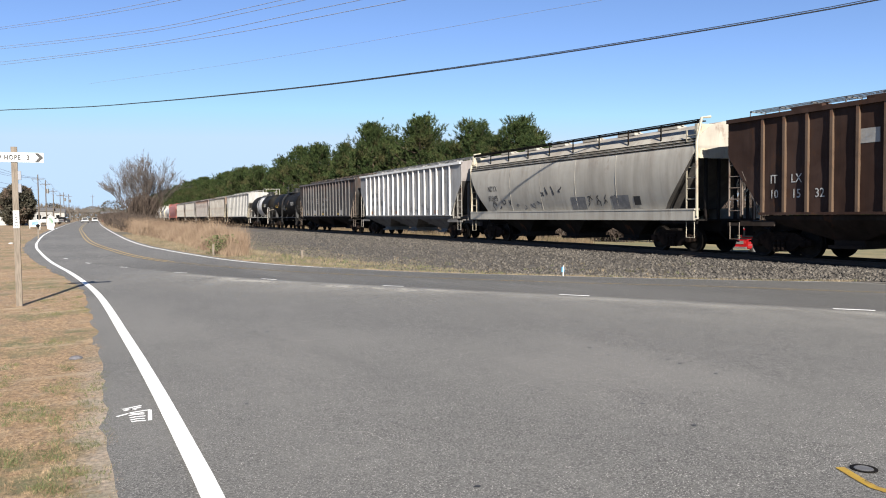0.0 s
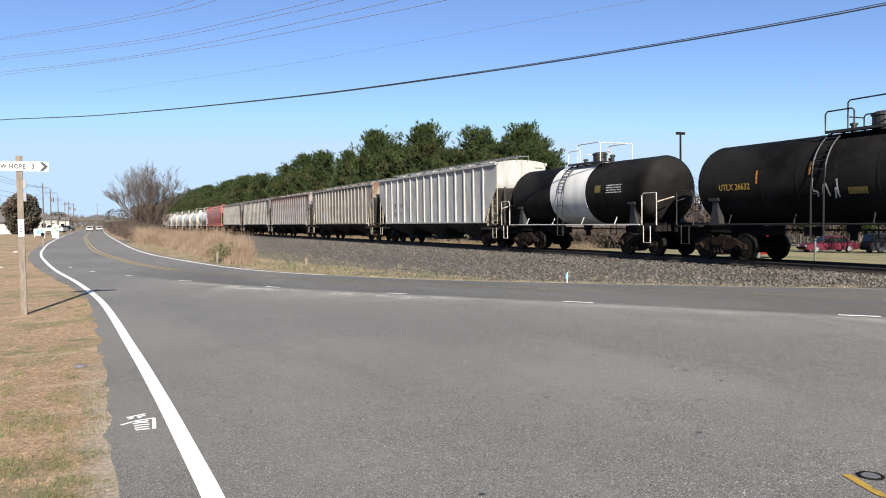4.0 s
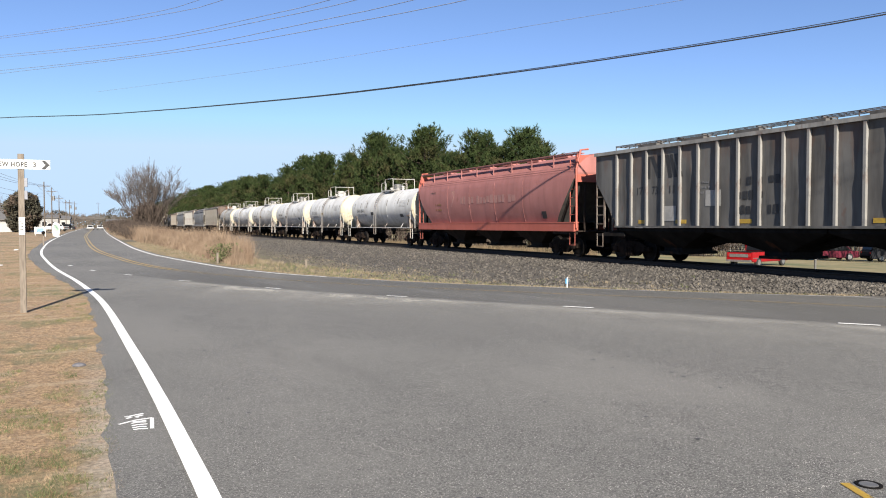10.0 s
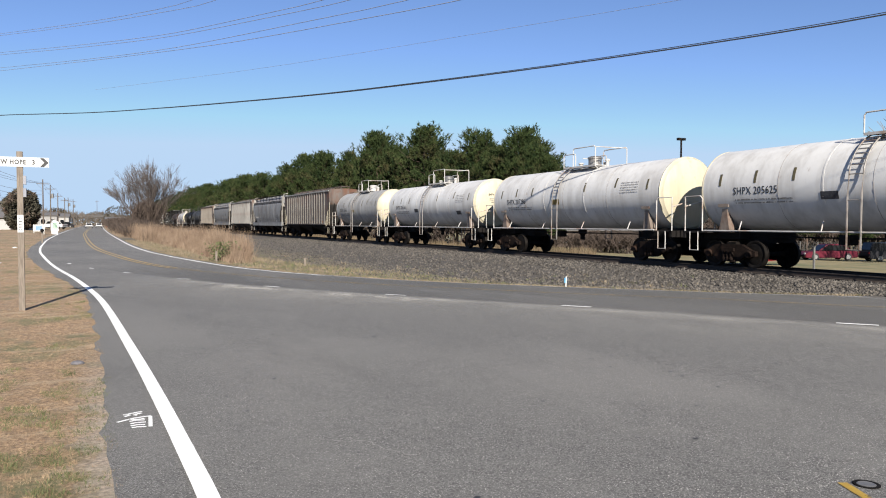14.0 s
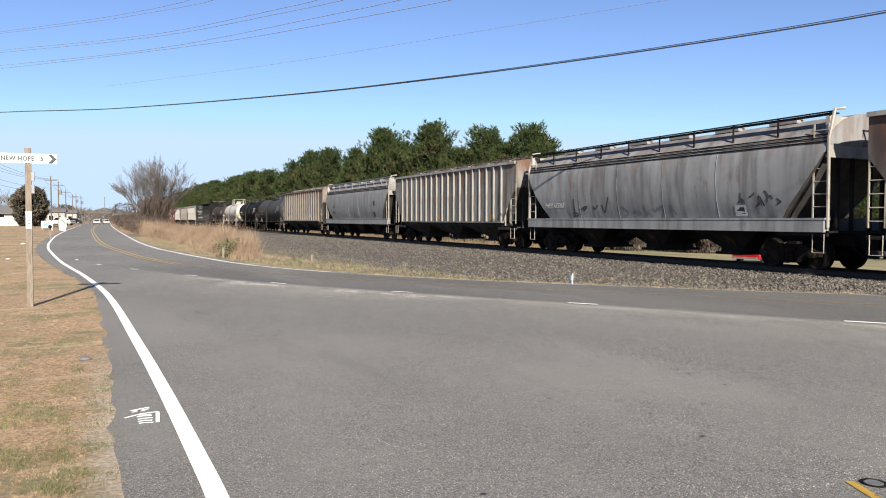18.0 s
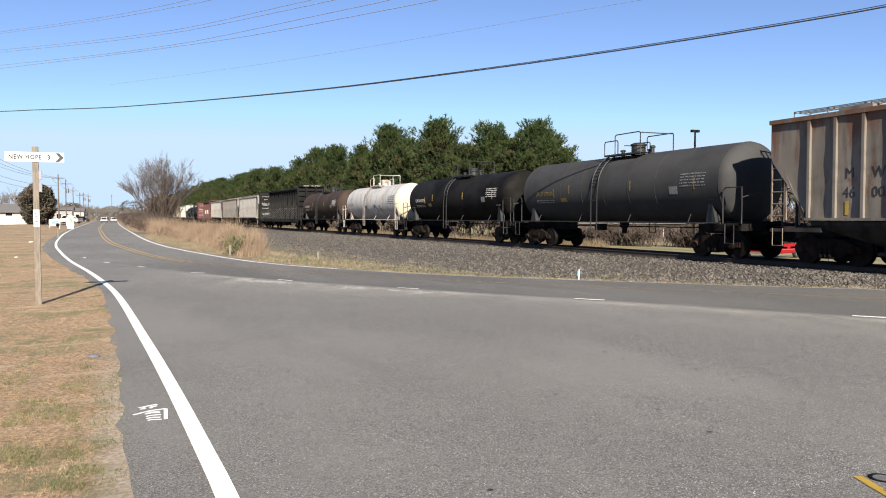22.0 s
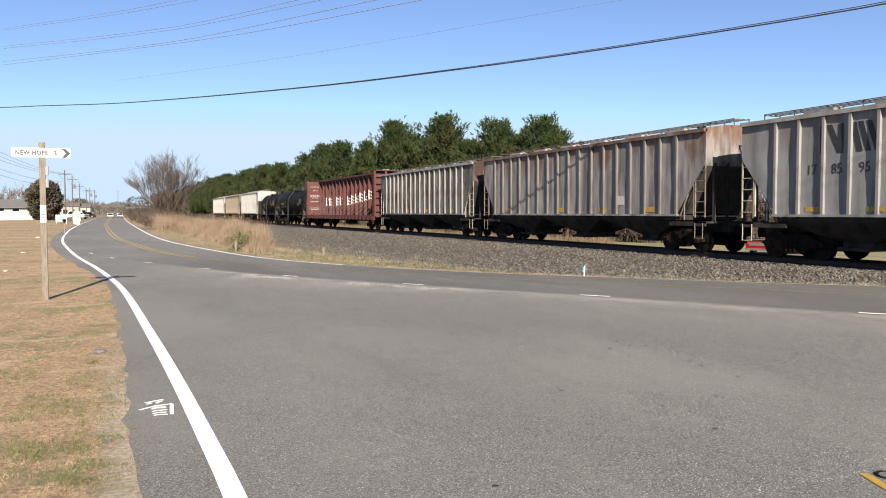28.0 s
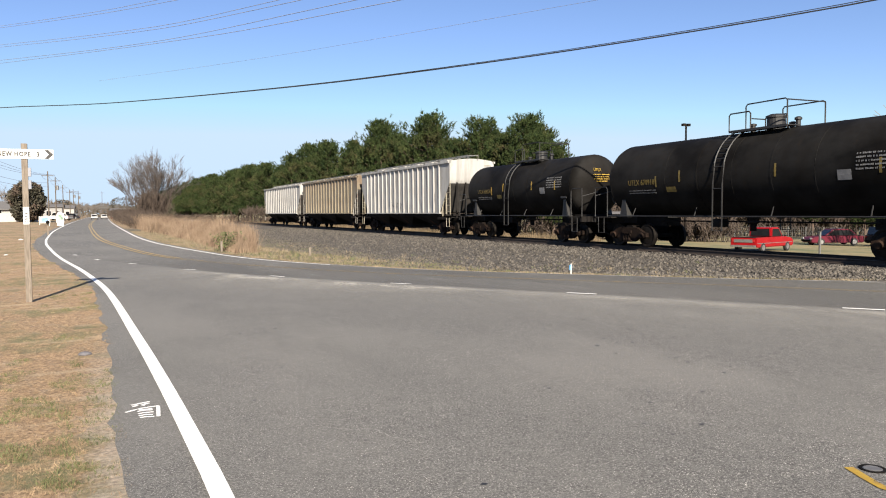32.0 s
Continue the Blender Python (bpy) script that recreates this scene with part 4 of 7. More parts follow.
def centerbeam_car(near, length, label, paint, inner_paint, under, top=4.95):
    """A centrebeam flatcar: end bulkheads, a truss along the middle and a notched deck."""
    car = new_car("centerbeam_flatcar", label, near, length)
    half, deck = length / 2, 1.22
    bm = bmesh.new()
    box(bm, -1.5, 1.5, -half, half, deck - 0.1, deck)
    part("deck", bm, paint, car)
    for s in (-1, 1):
        bm = bmesh.new()
        box(bm, s * 1.52 - 0.05, s * 1.52 + 0.05, -half, half, deck - 0.32, deck + 0.04)
        n = 22
        for k in range(n):
            y = -half + length * (k + 0.5) / n
            plate(bm, [(y - 0.16, deck - 0.05), (y + 0.16, deck - 0.05), (y + 0.09, deck - 0.34), (y - 0.09, deck - 0.34)], s * 1.58 - 0.06, s * 1.58 + 0.06)
        part("side_sill", bm, paint, car)
    for side in (-1, 1):
        turned = 0 if side > 0 else 180
        bm = bmesh.new()
        box(bm, -1.55, 1.55, -0.30, -0.24, deck, top)
        for x in (-1.5, 1.5):
            box(bm, x - 0.06, x + 0.06, -0.34, 0.14, deck, top)
        box(bm, -1.55, 1.55, -0.3, 0.14, top - 0.08, top)
        bulk = part("bulkhead", bm, paint, car, "", pose(0, side * half, 0, 0, 0, turned))
        for x in (-0.55, 0.55):
            bm = bmesh.new()
            box(bm, x - 0.08, x + 0.08, -0.24, 0.1, deck, top - 0.08)
            part("stiffener", bm, paint, bulk)
        for k in range(6):
            z = deck + 0.35 + k * 0.56
            bm = bmesh.new()
            box(bm, -1.44, 1.44, -0.24, -0.06, z, z + 0.12)
            part("stiffener", bm, paint, bulk)
    n = 17
    span = half - 0.35
    bm = bmesh.new()
    box(bm, -0.32, 0.32, -span, span, top - 0.16, top - 0.02)
    box(bm, -0.12, 0.12, -span, span, top - 0.34, top - 0.16)
    part("top_chord", bm, inner_paint, car)
    post = None
    for k in range(n + 1):
        y = -span + 2 * span * k / n
        if post is None:
            bm = bmesh.new()
            wide = 0.09
            plate(bm, [(-wide, deck), (wide, deck), (wide * 0.8, top - 0.2), (-wide * 0.8, top - 0.2)], -0.02, 0.02)
            box(bm, -0.20, -0.02, -0.03, 0.03, deck, top - 0.2)
            box(bm, 0.02, 0.20, -0.03, 0.03, deck, top - 0.2)
            box(bm, -0.215, -0.20, -0.075, 0.075, deck, top - 0.2)
            box(bm, 0.20, 0.215, -0.075, 0.075, deck, top - 0.2)
            post = mesh_of("post", bm, inner_paint)
        part("post", post, None, car, "", pose(0, y, 0))
    for k in range(n):
        if k % 2:
            continue
        y0, y1 = -span + 2 * span * k / n, -span + 2 * span * (k + 2) / n
        if y1 > span:
            break
        bm = bmesh.new()
        a, b = ((y0 + 0.1, top - 0.35), (y1 - 0.1, deck + 0.1)) if k < n / 2 else ((y1 - 0.1, top - 0.35), (y0 + 0.1, deck + 0.1))
        tube(bm, [(-0.05, a[0], a[1]), (-0.05, b[0], b[1])], 0.09, 4)
        part("diagonal", bm, inner_paint, car)
    bm = bmesh.new()
    for k in range(n):
        y = -span + 2 * span * (k + 0.5) / n
        tube(bm, [(-1.45, y + 0.5, deck + 0.02), (-0.3, y - 0.5, deck + 1.35)], 0.012, 4)
    tagged(part("tie_down_cable", bm, galvanised, car), "thin slanting tie-down cables", kind="stuff")
    bm = bmesh.new()
    box(bm, -0.5, 0.5, -half, half, 0.75, deck - 0.1)
    for y in (-3.2, 3.0):
        box(bm, -1.3, -0.5, y - 0.6, y + 0.6, 0.45, 0.95)
    part("centre_sill", bm, under, car)
    for side in (-1, 1):
        part("ladder", ladder_mesh("corner", 1.7, 0.42, 5, paint), None, car, "", pose(-1.58, side * (half + 0.0), 1.1))
        stirrup(car, side * (half - 0.25), paint, -1.56)
    brake_wheel(car, -half + 0.3, 1.9, paint)
    add_truck(car, -half + 2.3)
    add_truck(car, half - 2.3)
    add_ends(car, half + 0.2)
    return car


# ---- trees and brush ----
def pine_meshes(seed, height):
    """A loblolly pine: bent trunk, limbs, and a crown of many needle tufts."""
    rnd = random.Random(seed)
    wood, leaf = bmesh.new(), bmesh.new()
    lean = Vector((rnd.uniform(-0.03, 0.03), rnd.uniform(-0.03, 0.03), 1))
    trunk = [lean * (height * 0.96 * k / 7) + Vector((0.12 * math.sin(k + seed), 0.12 * math.cos(k * 1.3), 0)) * (k > 0) for k in range(8)]
    tube(wood, trunk, height * 0.014, 8, 0.03)

    def tuft(p, size, out):
        """A candle of needles that points outwards and up."""
        main = (out * 0.55 + Vector((rnd.gauss(0, 0.35), rnd.gauss(0, 0.35), rnd.uniform(0.6, 1.7)))).normalized()
        for k in range(15):
            base = p + main * size * 0.6 * k / 15
            d = (main * 0.9 + Vector((rnd.gauss(0, 0.6), rnd.gauss(0, 0.6), rnd.gauss(0, 0.5)))).normalized()
            side = d.cross(Vector((rnd.gauss(0, 1), rnd.gauss(0, 1), rnd.gauss(0, 1)))).normalized() * size * 0.05
            leaf.faces.new([leaf.verts.new(v) for v in (base - side, base + side, base + d * size * rnd.uniform(0.4, 0.62))])

    crown = rnd.uniform(0.14, 0.24)
    z = crown
    while z < 0.97:
        u = (z - crown) / (1 - crown)
        wide = height * (0.225 * (1 - u ** 2.6) ** 0.75 + 0.012) * rnd.uniform(0.72, 1.12)
        if u < 0.15:
            wide *= 0.7
        a0 = rnd.uniform(0, 6.3)
        n = rnd.choice((4, 5, 5))
        for k in range(n):
            a = a0 + 2 * math.pi * k / n + rnd.uniform(-0.3, 0.3)
            long_ = wide * rnd.uniform(0.6, 1.2)
            start = lean * (height * z)
            rise = rnd.uniform(0.1, 0.4) + 0.35 * u
            pts = [start + Vector((math.cos(a), math.sin(a), rise * w)) * (long_ * w) for w in (0, 0.35, 0.7, 1)]
            tube(wood, pts, height * 0.004 * (1.2 - u), 4, 0.015, cap=False)
            for w in (0.5, 0.78, 1.0):
                hub = start + Vector((math.cos(a), math.sin(a), rise * w)) * (long_ * w) + Vector((rnd.gauss(0, 0.3), rnd.gauss(0, 0.3), rnd.gauss(0, 0.15)))
                for _ in range(9 if w < 0.7 else 14):
                    tuft(hub + Vector((rnd.gauss(0, 0.42), rnd.gauss(0, 0.42), rnd.gauss(0.0, 0.26))), rnd.uniform(0.42, 0.82), Vector((math.cos(a), math.sin(a), 0)))
        z += rnd.uniform(0.03, 0.05)
    for _ in range(14):
        tuft(lean * height * rnd.uniform(0.9, 0.99) + Vector((rnd.gauss(0, 0.15), rnd.gauss(0, 0.15), 0)), 0.7, Vector((0, 0, 1)))
    return mesh_of("trunk", wood, bark), mesh_of("crown", leaf, needles)


def grow(bm, p, d, length, r, depth, rnd, spread=0.55, up=0.12, sides=5, thin=0.016):
    """A limb and its forks."""
    mid = p + d * length * 0.5 + Vector((rnd.gauss(0, 0.06), rnd.gauss(0, 0.06), 0)) * length
    end = p + d * length + Vector((rnd.gauss(0, 0.05), rnd.gauss(0, 0.05), 0)) * length
    tube(bm, [p, mid, end], max(r, thin * 1.25), sides if depth > 2 else 3, max(r * 0.66, thin), cap=False)
    if depth == 0:
        return
    for k in range(rnd.choice((2, 3, 3, 3))):
        nd = (d + Vector((rnd.gauss(0, spread), rnd.gauss(0, spread), rnd.gauss(up, spread * 0.5)))).normalized()
        start = end if k < 2 else mid
        grow(bm, start, nd, length * rnd.uniform(0.62, 0.86), r * rnd.uniform(0.55, 0.7), depth - 1, rnd, spread, up, sides, thin)


def build_pines():
    protos = [pine_meshes(21 + k, 15.0) for k in range(6)]
    rnd = random.Random(8)
    # the front row, tree by tree, then the wood behind it
    front = ((189, 17.2), (171, 18.0), (157, 17.9), (141, 16.2), (130, 14.4), (122.7, 18.0), (113, 15.2), (103.6, 17.2), (94, 12.6), (86.3, 14.5), (80.5, 12.0), (75, 13.6), (71.5, 11.4), (69.2, 10.2))
    places = [(44.0, y, h / 15.0) for y, h in front]
    places += [(46.5, y + dy, 0.94 * h / 15.0) for (y, h), dy in zip(front[:-2], (5, 6, 7, 5, 4, 5, 4, 5, 3, 3, 3, 2))]
    y = 76.0
    while y < 760:
        for row, x in enumerate((44, 51, 58)):
            if (row == 0 and y < 205) or (row == 2 and y > 220):
                continue
            local = float(np.interp(y, [70, 85, 100, 125, 190, 300, 430], [11, 13, 15.2, 16.6, 17.4, 18.2, 19.6])) / 15.0
            places.append((x + rnd.uniform(-1.8, 1.8), y + rnd.uniform(-2, 2) + row * 2, local * rnd.uniform(0.86, 1.04) * (1.0 if row == 0 else 0.9)))
        y += 6.5 if y < 130 else 7.5 if y < 260 else 11
    places = [p for p in places if p[0] / p[1] < 0.64]
    places += [(76.6, 64.3, 0.72), (80.6, 60.4, 0.68), (83.0, 62.0, 0.62)]
    for x, y, s in places:
        wood, crown = rnd.choice(protos)
        tree = thing("pine_tree", "tall green pine with a reddish-brown trunk beyond the railway", "tree", "pines beyond the railway")
        tree.matrix_basis = pose(x, y, ground_z(x, y) - 0.05, 0, 0, rnd.uniform(0, 360)) @ Matrix.Scale(s, 4)
        part("trunk", wood, None, tree)
        part("crown", crown, None, tree)


build_pines()


def fan_tree(x, y, z, height):
    """A wide many-stemmed tree whose fine twigs blur into a haze."""
    rnd = random.Random(14)
    tree = thing("bare_tree", "wide leafless grey-brown tree between road and railway", "tree", m=pose(x, y, z))
    for k, (tilt, turn, reach) in enumerate(((2, 0, 1.04), (7, 20, 1.06), (9, 80, 0.98), (15, 200, 1.0), (20, 10, 1.0), (23, 170, 1.0), (30, 350, 0.98), (36, 182, 0.95), (14, 270, 0.9), (18, 110, 0.8), (12, 30, 0.97), (11, 150, 0.98), (5, 300, 0.92), (6, 60, 0.9), (33, 5, 0.85))):
        bm = bmesh.new()
        a, b = radians(tilt), radians(turn)
        d = Vector((math.sin(a) * math.cos(b), math.sin(a) * math.sin(b), math.cos(a)))
        grow(bm, Vector((rnd.gauss(0, 0.45), rnd.gauss(0, 0.45), -0.1)), d, height * 0.25 * reach, height * 0.0068, 6, rnd, 0.27, 0.13, 5, 0.0105)
        part("limb", bm, grey_twigs, tree)


fan_tree(8.0, 138, -0.2, 13.0)


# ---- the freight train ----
# underframes: soot, and the black shade below the cars painted in as well
iron_under = car_paint("shaded_sooty_underframe", (0.016, 0.014, 0.013), (0.010, 0.009, 0.008), RUST, 0.6, 0.12, 1.0, 0.8)
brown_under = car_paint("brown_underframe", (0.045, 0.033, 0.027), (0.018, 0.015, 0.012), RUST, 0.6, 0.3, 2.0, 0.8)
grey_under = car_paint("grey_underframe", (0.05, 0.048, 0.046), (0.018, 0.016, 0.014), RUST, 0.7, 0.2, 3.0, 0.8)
pale_under = car_paint("dusty_grey_hopper_paint", (0.2, 0.19, 0.18), (0.06, 0.055, 0.05), RUST, 0.6, 0.15, 3.5, 0.8)
cream_ends = car_paint("cream_end_paint", (0.58, 0.53, 0.41), (0.2, 0.16, 0.11), RUST, 0.5, 0.5, 4.0)
pale_ends = car_paint("pale_end_paint", (0.42, 0.40, 0.36), (0.16, 0.135, 0.105), RUST, 0.5, 0.5, 5.0)
rust_ends = car_paint("rusty_end_paint", (0.26, 0.21, 0.17), (0.10, 0.075, 0.06), (0.13, 0.06, 0.035), 0.5, 0.6, 6.0)
tan_ribs = car_paint("tan_rib_paint", (0.15, 0.095, 0.06), (0.07, 0.046, 0.033), RUST, 0.5, 0.4, 7.0)
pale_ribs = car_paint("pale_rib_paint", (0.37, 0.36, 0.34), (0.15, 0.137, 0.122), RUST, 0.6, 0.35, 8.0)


def grey_paint(name, tone, seed, grime=0.5, rusty=0.25, dirt=(0.14, 0.12, 0.105)):
    return car_paint(name, tuple(0.54 * v for v in tone), tuple(0.4 * v for v in dirt), RUST, grime, rusty, seed, drip=0.75 if rusty > 0.25 else 0.3)


brown_body = car_paint("dark_brown_car_paint", (0.062, 0.035, 0.027), (0.036, 0.024, 0.02), (0.12, 0.055, 0.026), 0.6, 0.3, 11.0)
beige_body = car_paint("beige_car_paint", (0.52, 0.49, 0.425), (0.28, 0.245, 0.2), RUST, 0.45, 0.12, 12.0, drip=0.15)
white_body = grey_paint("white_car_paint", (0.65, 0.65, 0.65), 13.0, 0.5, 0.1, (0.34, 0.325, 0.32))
sooty_body = grey_paint("sooty_grey_car_paint", (0.15, 0.146, 0.146), 14.0, 0.8, 0.2, (0.075, 0.07, 0.066))
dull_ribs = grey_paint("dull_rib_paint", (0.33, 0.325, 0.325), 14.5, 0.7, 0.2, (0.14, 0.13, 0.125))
clean_white = car_paint("clean_white_car_paint", (0.49, 0.485, 0.465), (0.27, 0.255, 0.235), RUST, 0.6, 0.12, 15.0)
rusty_body = car_paint("rust_stained_car_paint", (0.40, 0.35, 0.28), (0.13, 0.085, 0.055), (0.14, 0.062, 0.032), 0.7, 0.95, 16.0, drip=0.8)
mauve_body = grey_paint("faded_brown_car_paint", (0.68, 0.63, 0.605), 17.0, 0.9, 0.32, (0.22, 0.185, 0.17))
nw_body = grey_paint("dirty_grey_car_paint", (0.33, 0.318, 0.295), 18.0, 0.7, 0.15, (0.17, 0.155, 0.14))
nw_body_two = grey_paint("dull_grey_car_paint", (0.30, 0.288, 0.27), 19.5, 0.8, 0.2, (0.15, 0.135, 0.12))
pale_nw_body = grey_paint("pale_grey_car_paint", (0.58, 0.575, 0.57), 19.9, 0.6, 0.15, (0.25, 0.23, 0.21))
red_body = car_paint("faded_red_car_paint", (0.46, 0.185, 0.165), (0.33, 0.14, 0.12), (0.2, 0.06, 0.04), 0.5, 0.05, 20.0)
red_trim = car_paint("bright_red_trim_paint", (0.50, 0.13, 0.09), (0.3, 0.08, 0.06), RUST, 0.3, 0.1, 21.0)
brown_grey = grey_paint("brown_grey_car_paint", (0.27, 0.22, 0.19), 22.0, 0.8, 0.45, (0.12, 0.085, 0.065))
slate_body = grey_paint("slate_grey_car_paint", (0.57, 0.585, 0.59), 23.0, 0.6, 0.2, (0.18, 0.165, 0.15))
streaked_body = grey_paint("streaked_grey_car_paint", (0.43, 0.41, 0.37), 24.0, 0.85, 0.3, (0.16, 0.125, 0.1))
cool_body = grey_paint("cool_grey_car_paint", (0.52, 0.525, 0.52), 25.0, 0.4, 0.08, (0.22, 0.21, 0.195))
tan_body = grey_paint("warm_grey_car_paint", (0.42, 0.37, 0.31), 26.0, 0.7, 0.35, (0.2, 0.15, 0.115))
patchy_body = car_paint("rust_patched_car_paint", (0.26, 0.245, 0.225), (0.04, 0.026, 0.019), (0.05, 0.024, 0.015), 0.95, 1.0, 27.0, drip=0.95)
# ribs of the whitish car: the sun that catches them is in this colour
sunlit_ribs = car_paint("sunlit_rib_paint", (0.95, 0.94, 0.91), (0.5, 0.47, 0.42), RUST, 0.25, 0.1, 9.0)
ochre_body = grey_paint("dull_tan_car_paint", (0.60, 0.51, 0.36), 28.0, 0.6, 0.1, (0.36, 0.28, 0.19))
white_tank = car_paint("white_tank_paint", (0.84, 0.83, 0.80), (0.50, 0.47, 0.43), (0.24, 0.14, 0.085), 0.5, 0.12, 31.0, 0.45)
dirty_tank = car_paint("grimy_white_tank_paint", (0.66, 0.635, 0.60), (0.34, 0.315, 0.285), (0.24, 0.14, 0.085), 0.75, 0.2, 31.7, 0.5)
cream_head = car_paint("cream_tank_head_paint", (0.66, 0.60, 0.44), (0.45, 0.37, 0.25), (0.22, 0.11, 0.06), 0.4, 0.25, 32.0, 0.5)
black_tank = car_paint("black_tank_paint", (0.008, 0.0074, 0.0068), (0.015, 0.0125, 0.0105), (0.03, 0.023, 0.017), 0.5, 0.15, 33.0, 0.62)
grey_tank = car_paint("charcoal_tank_paint", (0.052, 0.053, 0.055), (0.08, 0.077, 0.072), (0.07, 0.06, 0.05), 0.5, 0.1, 34.0, 0.58)
brown_tank = car_paint("sooty_brown_tank_paint", (0.070, 0.048, 0.036), (0.035, 0.028, 0.024), (0.11, 0.06, 0.04), 0.6, 0.3, 35.0, 0.6)
black_beam = car_paint("black_flatcar_paint", (0.013, 0.013, 0.013), (0.026, 0.024, 0.022), (0.06, 0.045, 0.035), 0.5, 0.1, 36.0, 0.55)
red_beam = car_paint("red_oxide_flatcar_paint", (0.115, 0.026, 0.021), (0.06, 0.022, 0.018), (0.05, 0.02, 0.017), 0.5, 0.2, 37.0, 0.6)

tank_steel = surface("dirty_ladder_steel", (0.22, 0.20, 0.18), (0.36, 0.33, 0.30), 5, 0.6, c=(0.2, 0.12, 0.08), c_scale=1.5)
rusty_walk = surface("rusty_walkway_steel", (0.075, 0.055, 0.046), (0.15, 0.11, 0.09), 5, 0.85, c=(0.19, 0.17, 0.155), c_scale=1.1)
c0 = ribbed_hopper(-275.9, 17.75, "dark brown ribbed covered hopper railcar with tan ribs", brown_body, brown_under, rust_ends, 19, 4.45, brown_body, rib_paint=tan_ribs)
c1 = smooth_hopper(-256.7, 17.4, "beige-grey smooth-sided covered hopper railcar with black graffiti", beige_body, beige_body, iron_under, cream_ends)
c2 = ribbed_hopper(-238.0, 17.9, "whitish-grey ribbed covered hopper railcar with graffiti", white_body, pale_under, pale_ends, 17, rib_paint=sunlit_ribs)
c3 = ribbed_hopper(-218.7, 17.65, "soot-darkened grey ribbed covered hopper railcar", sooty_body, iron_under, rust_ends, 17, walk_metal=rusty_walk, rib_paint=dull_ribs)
c4 = tank_car(-199.8, 13.05, "black tank car with white scrawl and yellow marks", black_tank, black_tank, black_metal, iron_under, 1.36, 2.62)
c5 = tank_car(-185.75, 12.2, "black tank car with a broad white band", black_tank, black_tank, black_metal, iron_under, 1.36, 2.62, mid=(-1.3, 1.5, white_tank), rail_metal=white_metal)
c6 = ribbed_hopper(-173.2, 18.2, "clean white ribbed covered hopper railcar", clean_white, grey_under, cream_ends, 14, 4.5, rib_paint=clean_white)
c7 = ribbed_hopper(-153.4, 17.7, "rust-stained cream ribbed covered hopper railcar", rusty_body, brown_under, cream_ends, 17, 4.42, pale_ribs, rib_paint=pale_ribs)
c8 = ribbed_hopper(-134.3, 17.9, "faded brown-grey ribbed covered hopper railcar", mauve_body, iron_under, pale_ends, 17, 4.4, walk_metal=rusty_walk)
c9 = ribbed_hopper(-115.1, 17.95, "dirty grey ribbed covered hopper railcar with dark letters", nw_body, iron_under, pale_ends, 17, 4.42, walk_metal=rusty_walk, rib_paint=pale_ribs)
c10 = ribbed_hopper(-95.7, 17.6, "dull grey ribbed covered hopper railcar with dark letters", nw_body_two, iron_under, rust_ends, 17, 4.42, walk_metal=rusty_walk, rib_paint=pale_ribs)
c11 = smooth_hopper(-76.65, 17.9, "faded red smooth-sided covered hopper railcar", red_body, red_trim, brown_under, red_trim, stripes=False, rail_metal=red_body, walk_rise=0.12)
white_label = "white tank car with a cream end and a railed dome platform"
c12 = tank_car(-57.85, 14.9, white_label, white_tank, cream_head, white_metal, iron_under, 1.38, 2.64, dome="steel", head_depth=0.32, flat_head=True, bracket=rust_ends, rungs=tank_steel)
c13 = tank_car(-41.75, 12.8, white_label, white_tank, cream_head, white_metal, iron_under, 1.42, 2.66, bracket=rust_ends, rungs=tank_steel, dome_y=0.4)
c14 = tank_car(-28.25, 14.6, white_label, white_tank, cream_head, white_metal, iron_under, 1.4, 2.64, dome="steel", head_depth=0.32, flat_head=True, bracket=rust_ends, rungs=tank_steel)
c15 = tank_car(-13.05, 14.75, white_label, white_tank, cream_head, white_metal, iron_under, 1.4, 2.64, dome="steel", head_depth=0.32, flat_head=True, bracket=rust_ends, rungs=tank_steel)
c16 = tank_car(2.55, 15.2, white_label, white_tank, cream_head, white_metal, iron_under, 1.38, 2.64, dome="steel", head_depth=0.32, flat_head=True, bracket=rust_ends, rungs=tank_steel)
c17 = tank_car(18.35, 12.8, "plain white tank car with white railings and rounded ends", clean_white, cream_head, white_metal, iron_under, 1.42, 2.66, bracket=rust_ends, rungs=tank_steel)
c18 = ribbed_hopper(32.05, 17.7, "brown-stained grey ribbed covered hopper railcar with a pale end", brown_grey, iron_under, cream_ends, 18, 4.45, pale_ribs, walk_metal=rusty_walk, rib_paint=streaked_body)
c19 = smooth_hopper(51.0, 17.0, "slate grey smooth-sided covered hopper railcar with graffiti", slate_body, slate_body, iron_under, pale_ends)
c20 = ribbed_hopper(69.4, 17.5, "streaked grey-brown ribbed covered hopper railcar", streaked_body, grey_under, pale_ends, 18, 4.48, pale_ribs, walk_metal=rusty_walk, rib_paint=pale_ribs)
c21 = smooth_hopper(88.35, 17.05, "cool grey smooth-sided covered hopper railcar with orange reflectors", cool_body, cool_body, iron_under, pale_ends, rail_metal=galvanised)
c22 = ribbed_hopper(106.9, 17.4, "warm grey ribbed covered hopper railcar with a rusty end", tan_body, grey_under, rust_ends, 17, 4.45, rib_paint=tan_body)
c23 = tank_car(125.5, 15.8, "charcoal grey tank car with yellow marks", grey_tank, grey_tank, black_metal, iron_under, 1.45, 2.66)
c24 = tank_car(141.55, 16.1, "black tank car with white lettering and yellow marks", black_tank, black_tank, black_metal, iron_under, 1.38, 2.62)
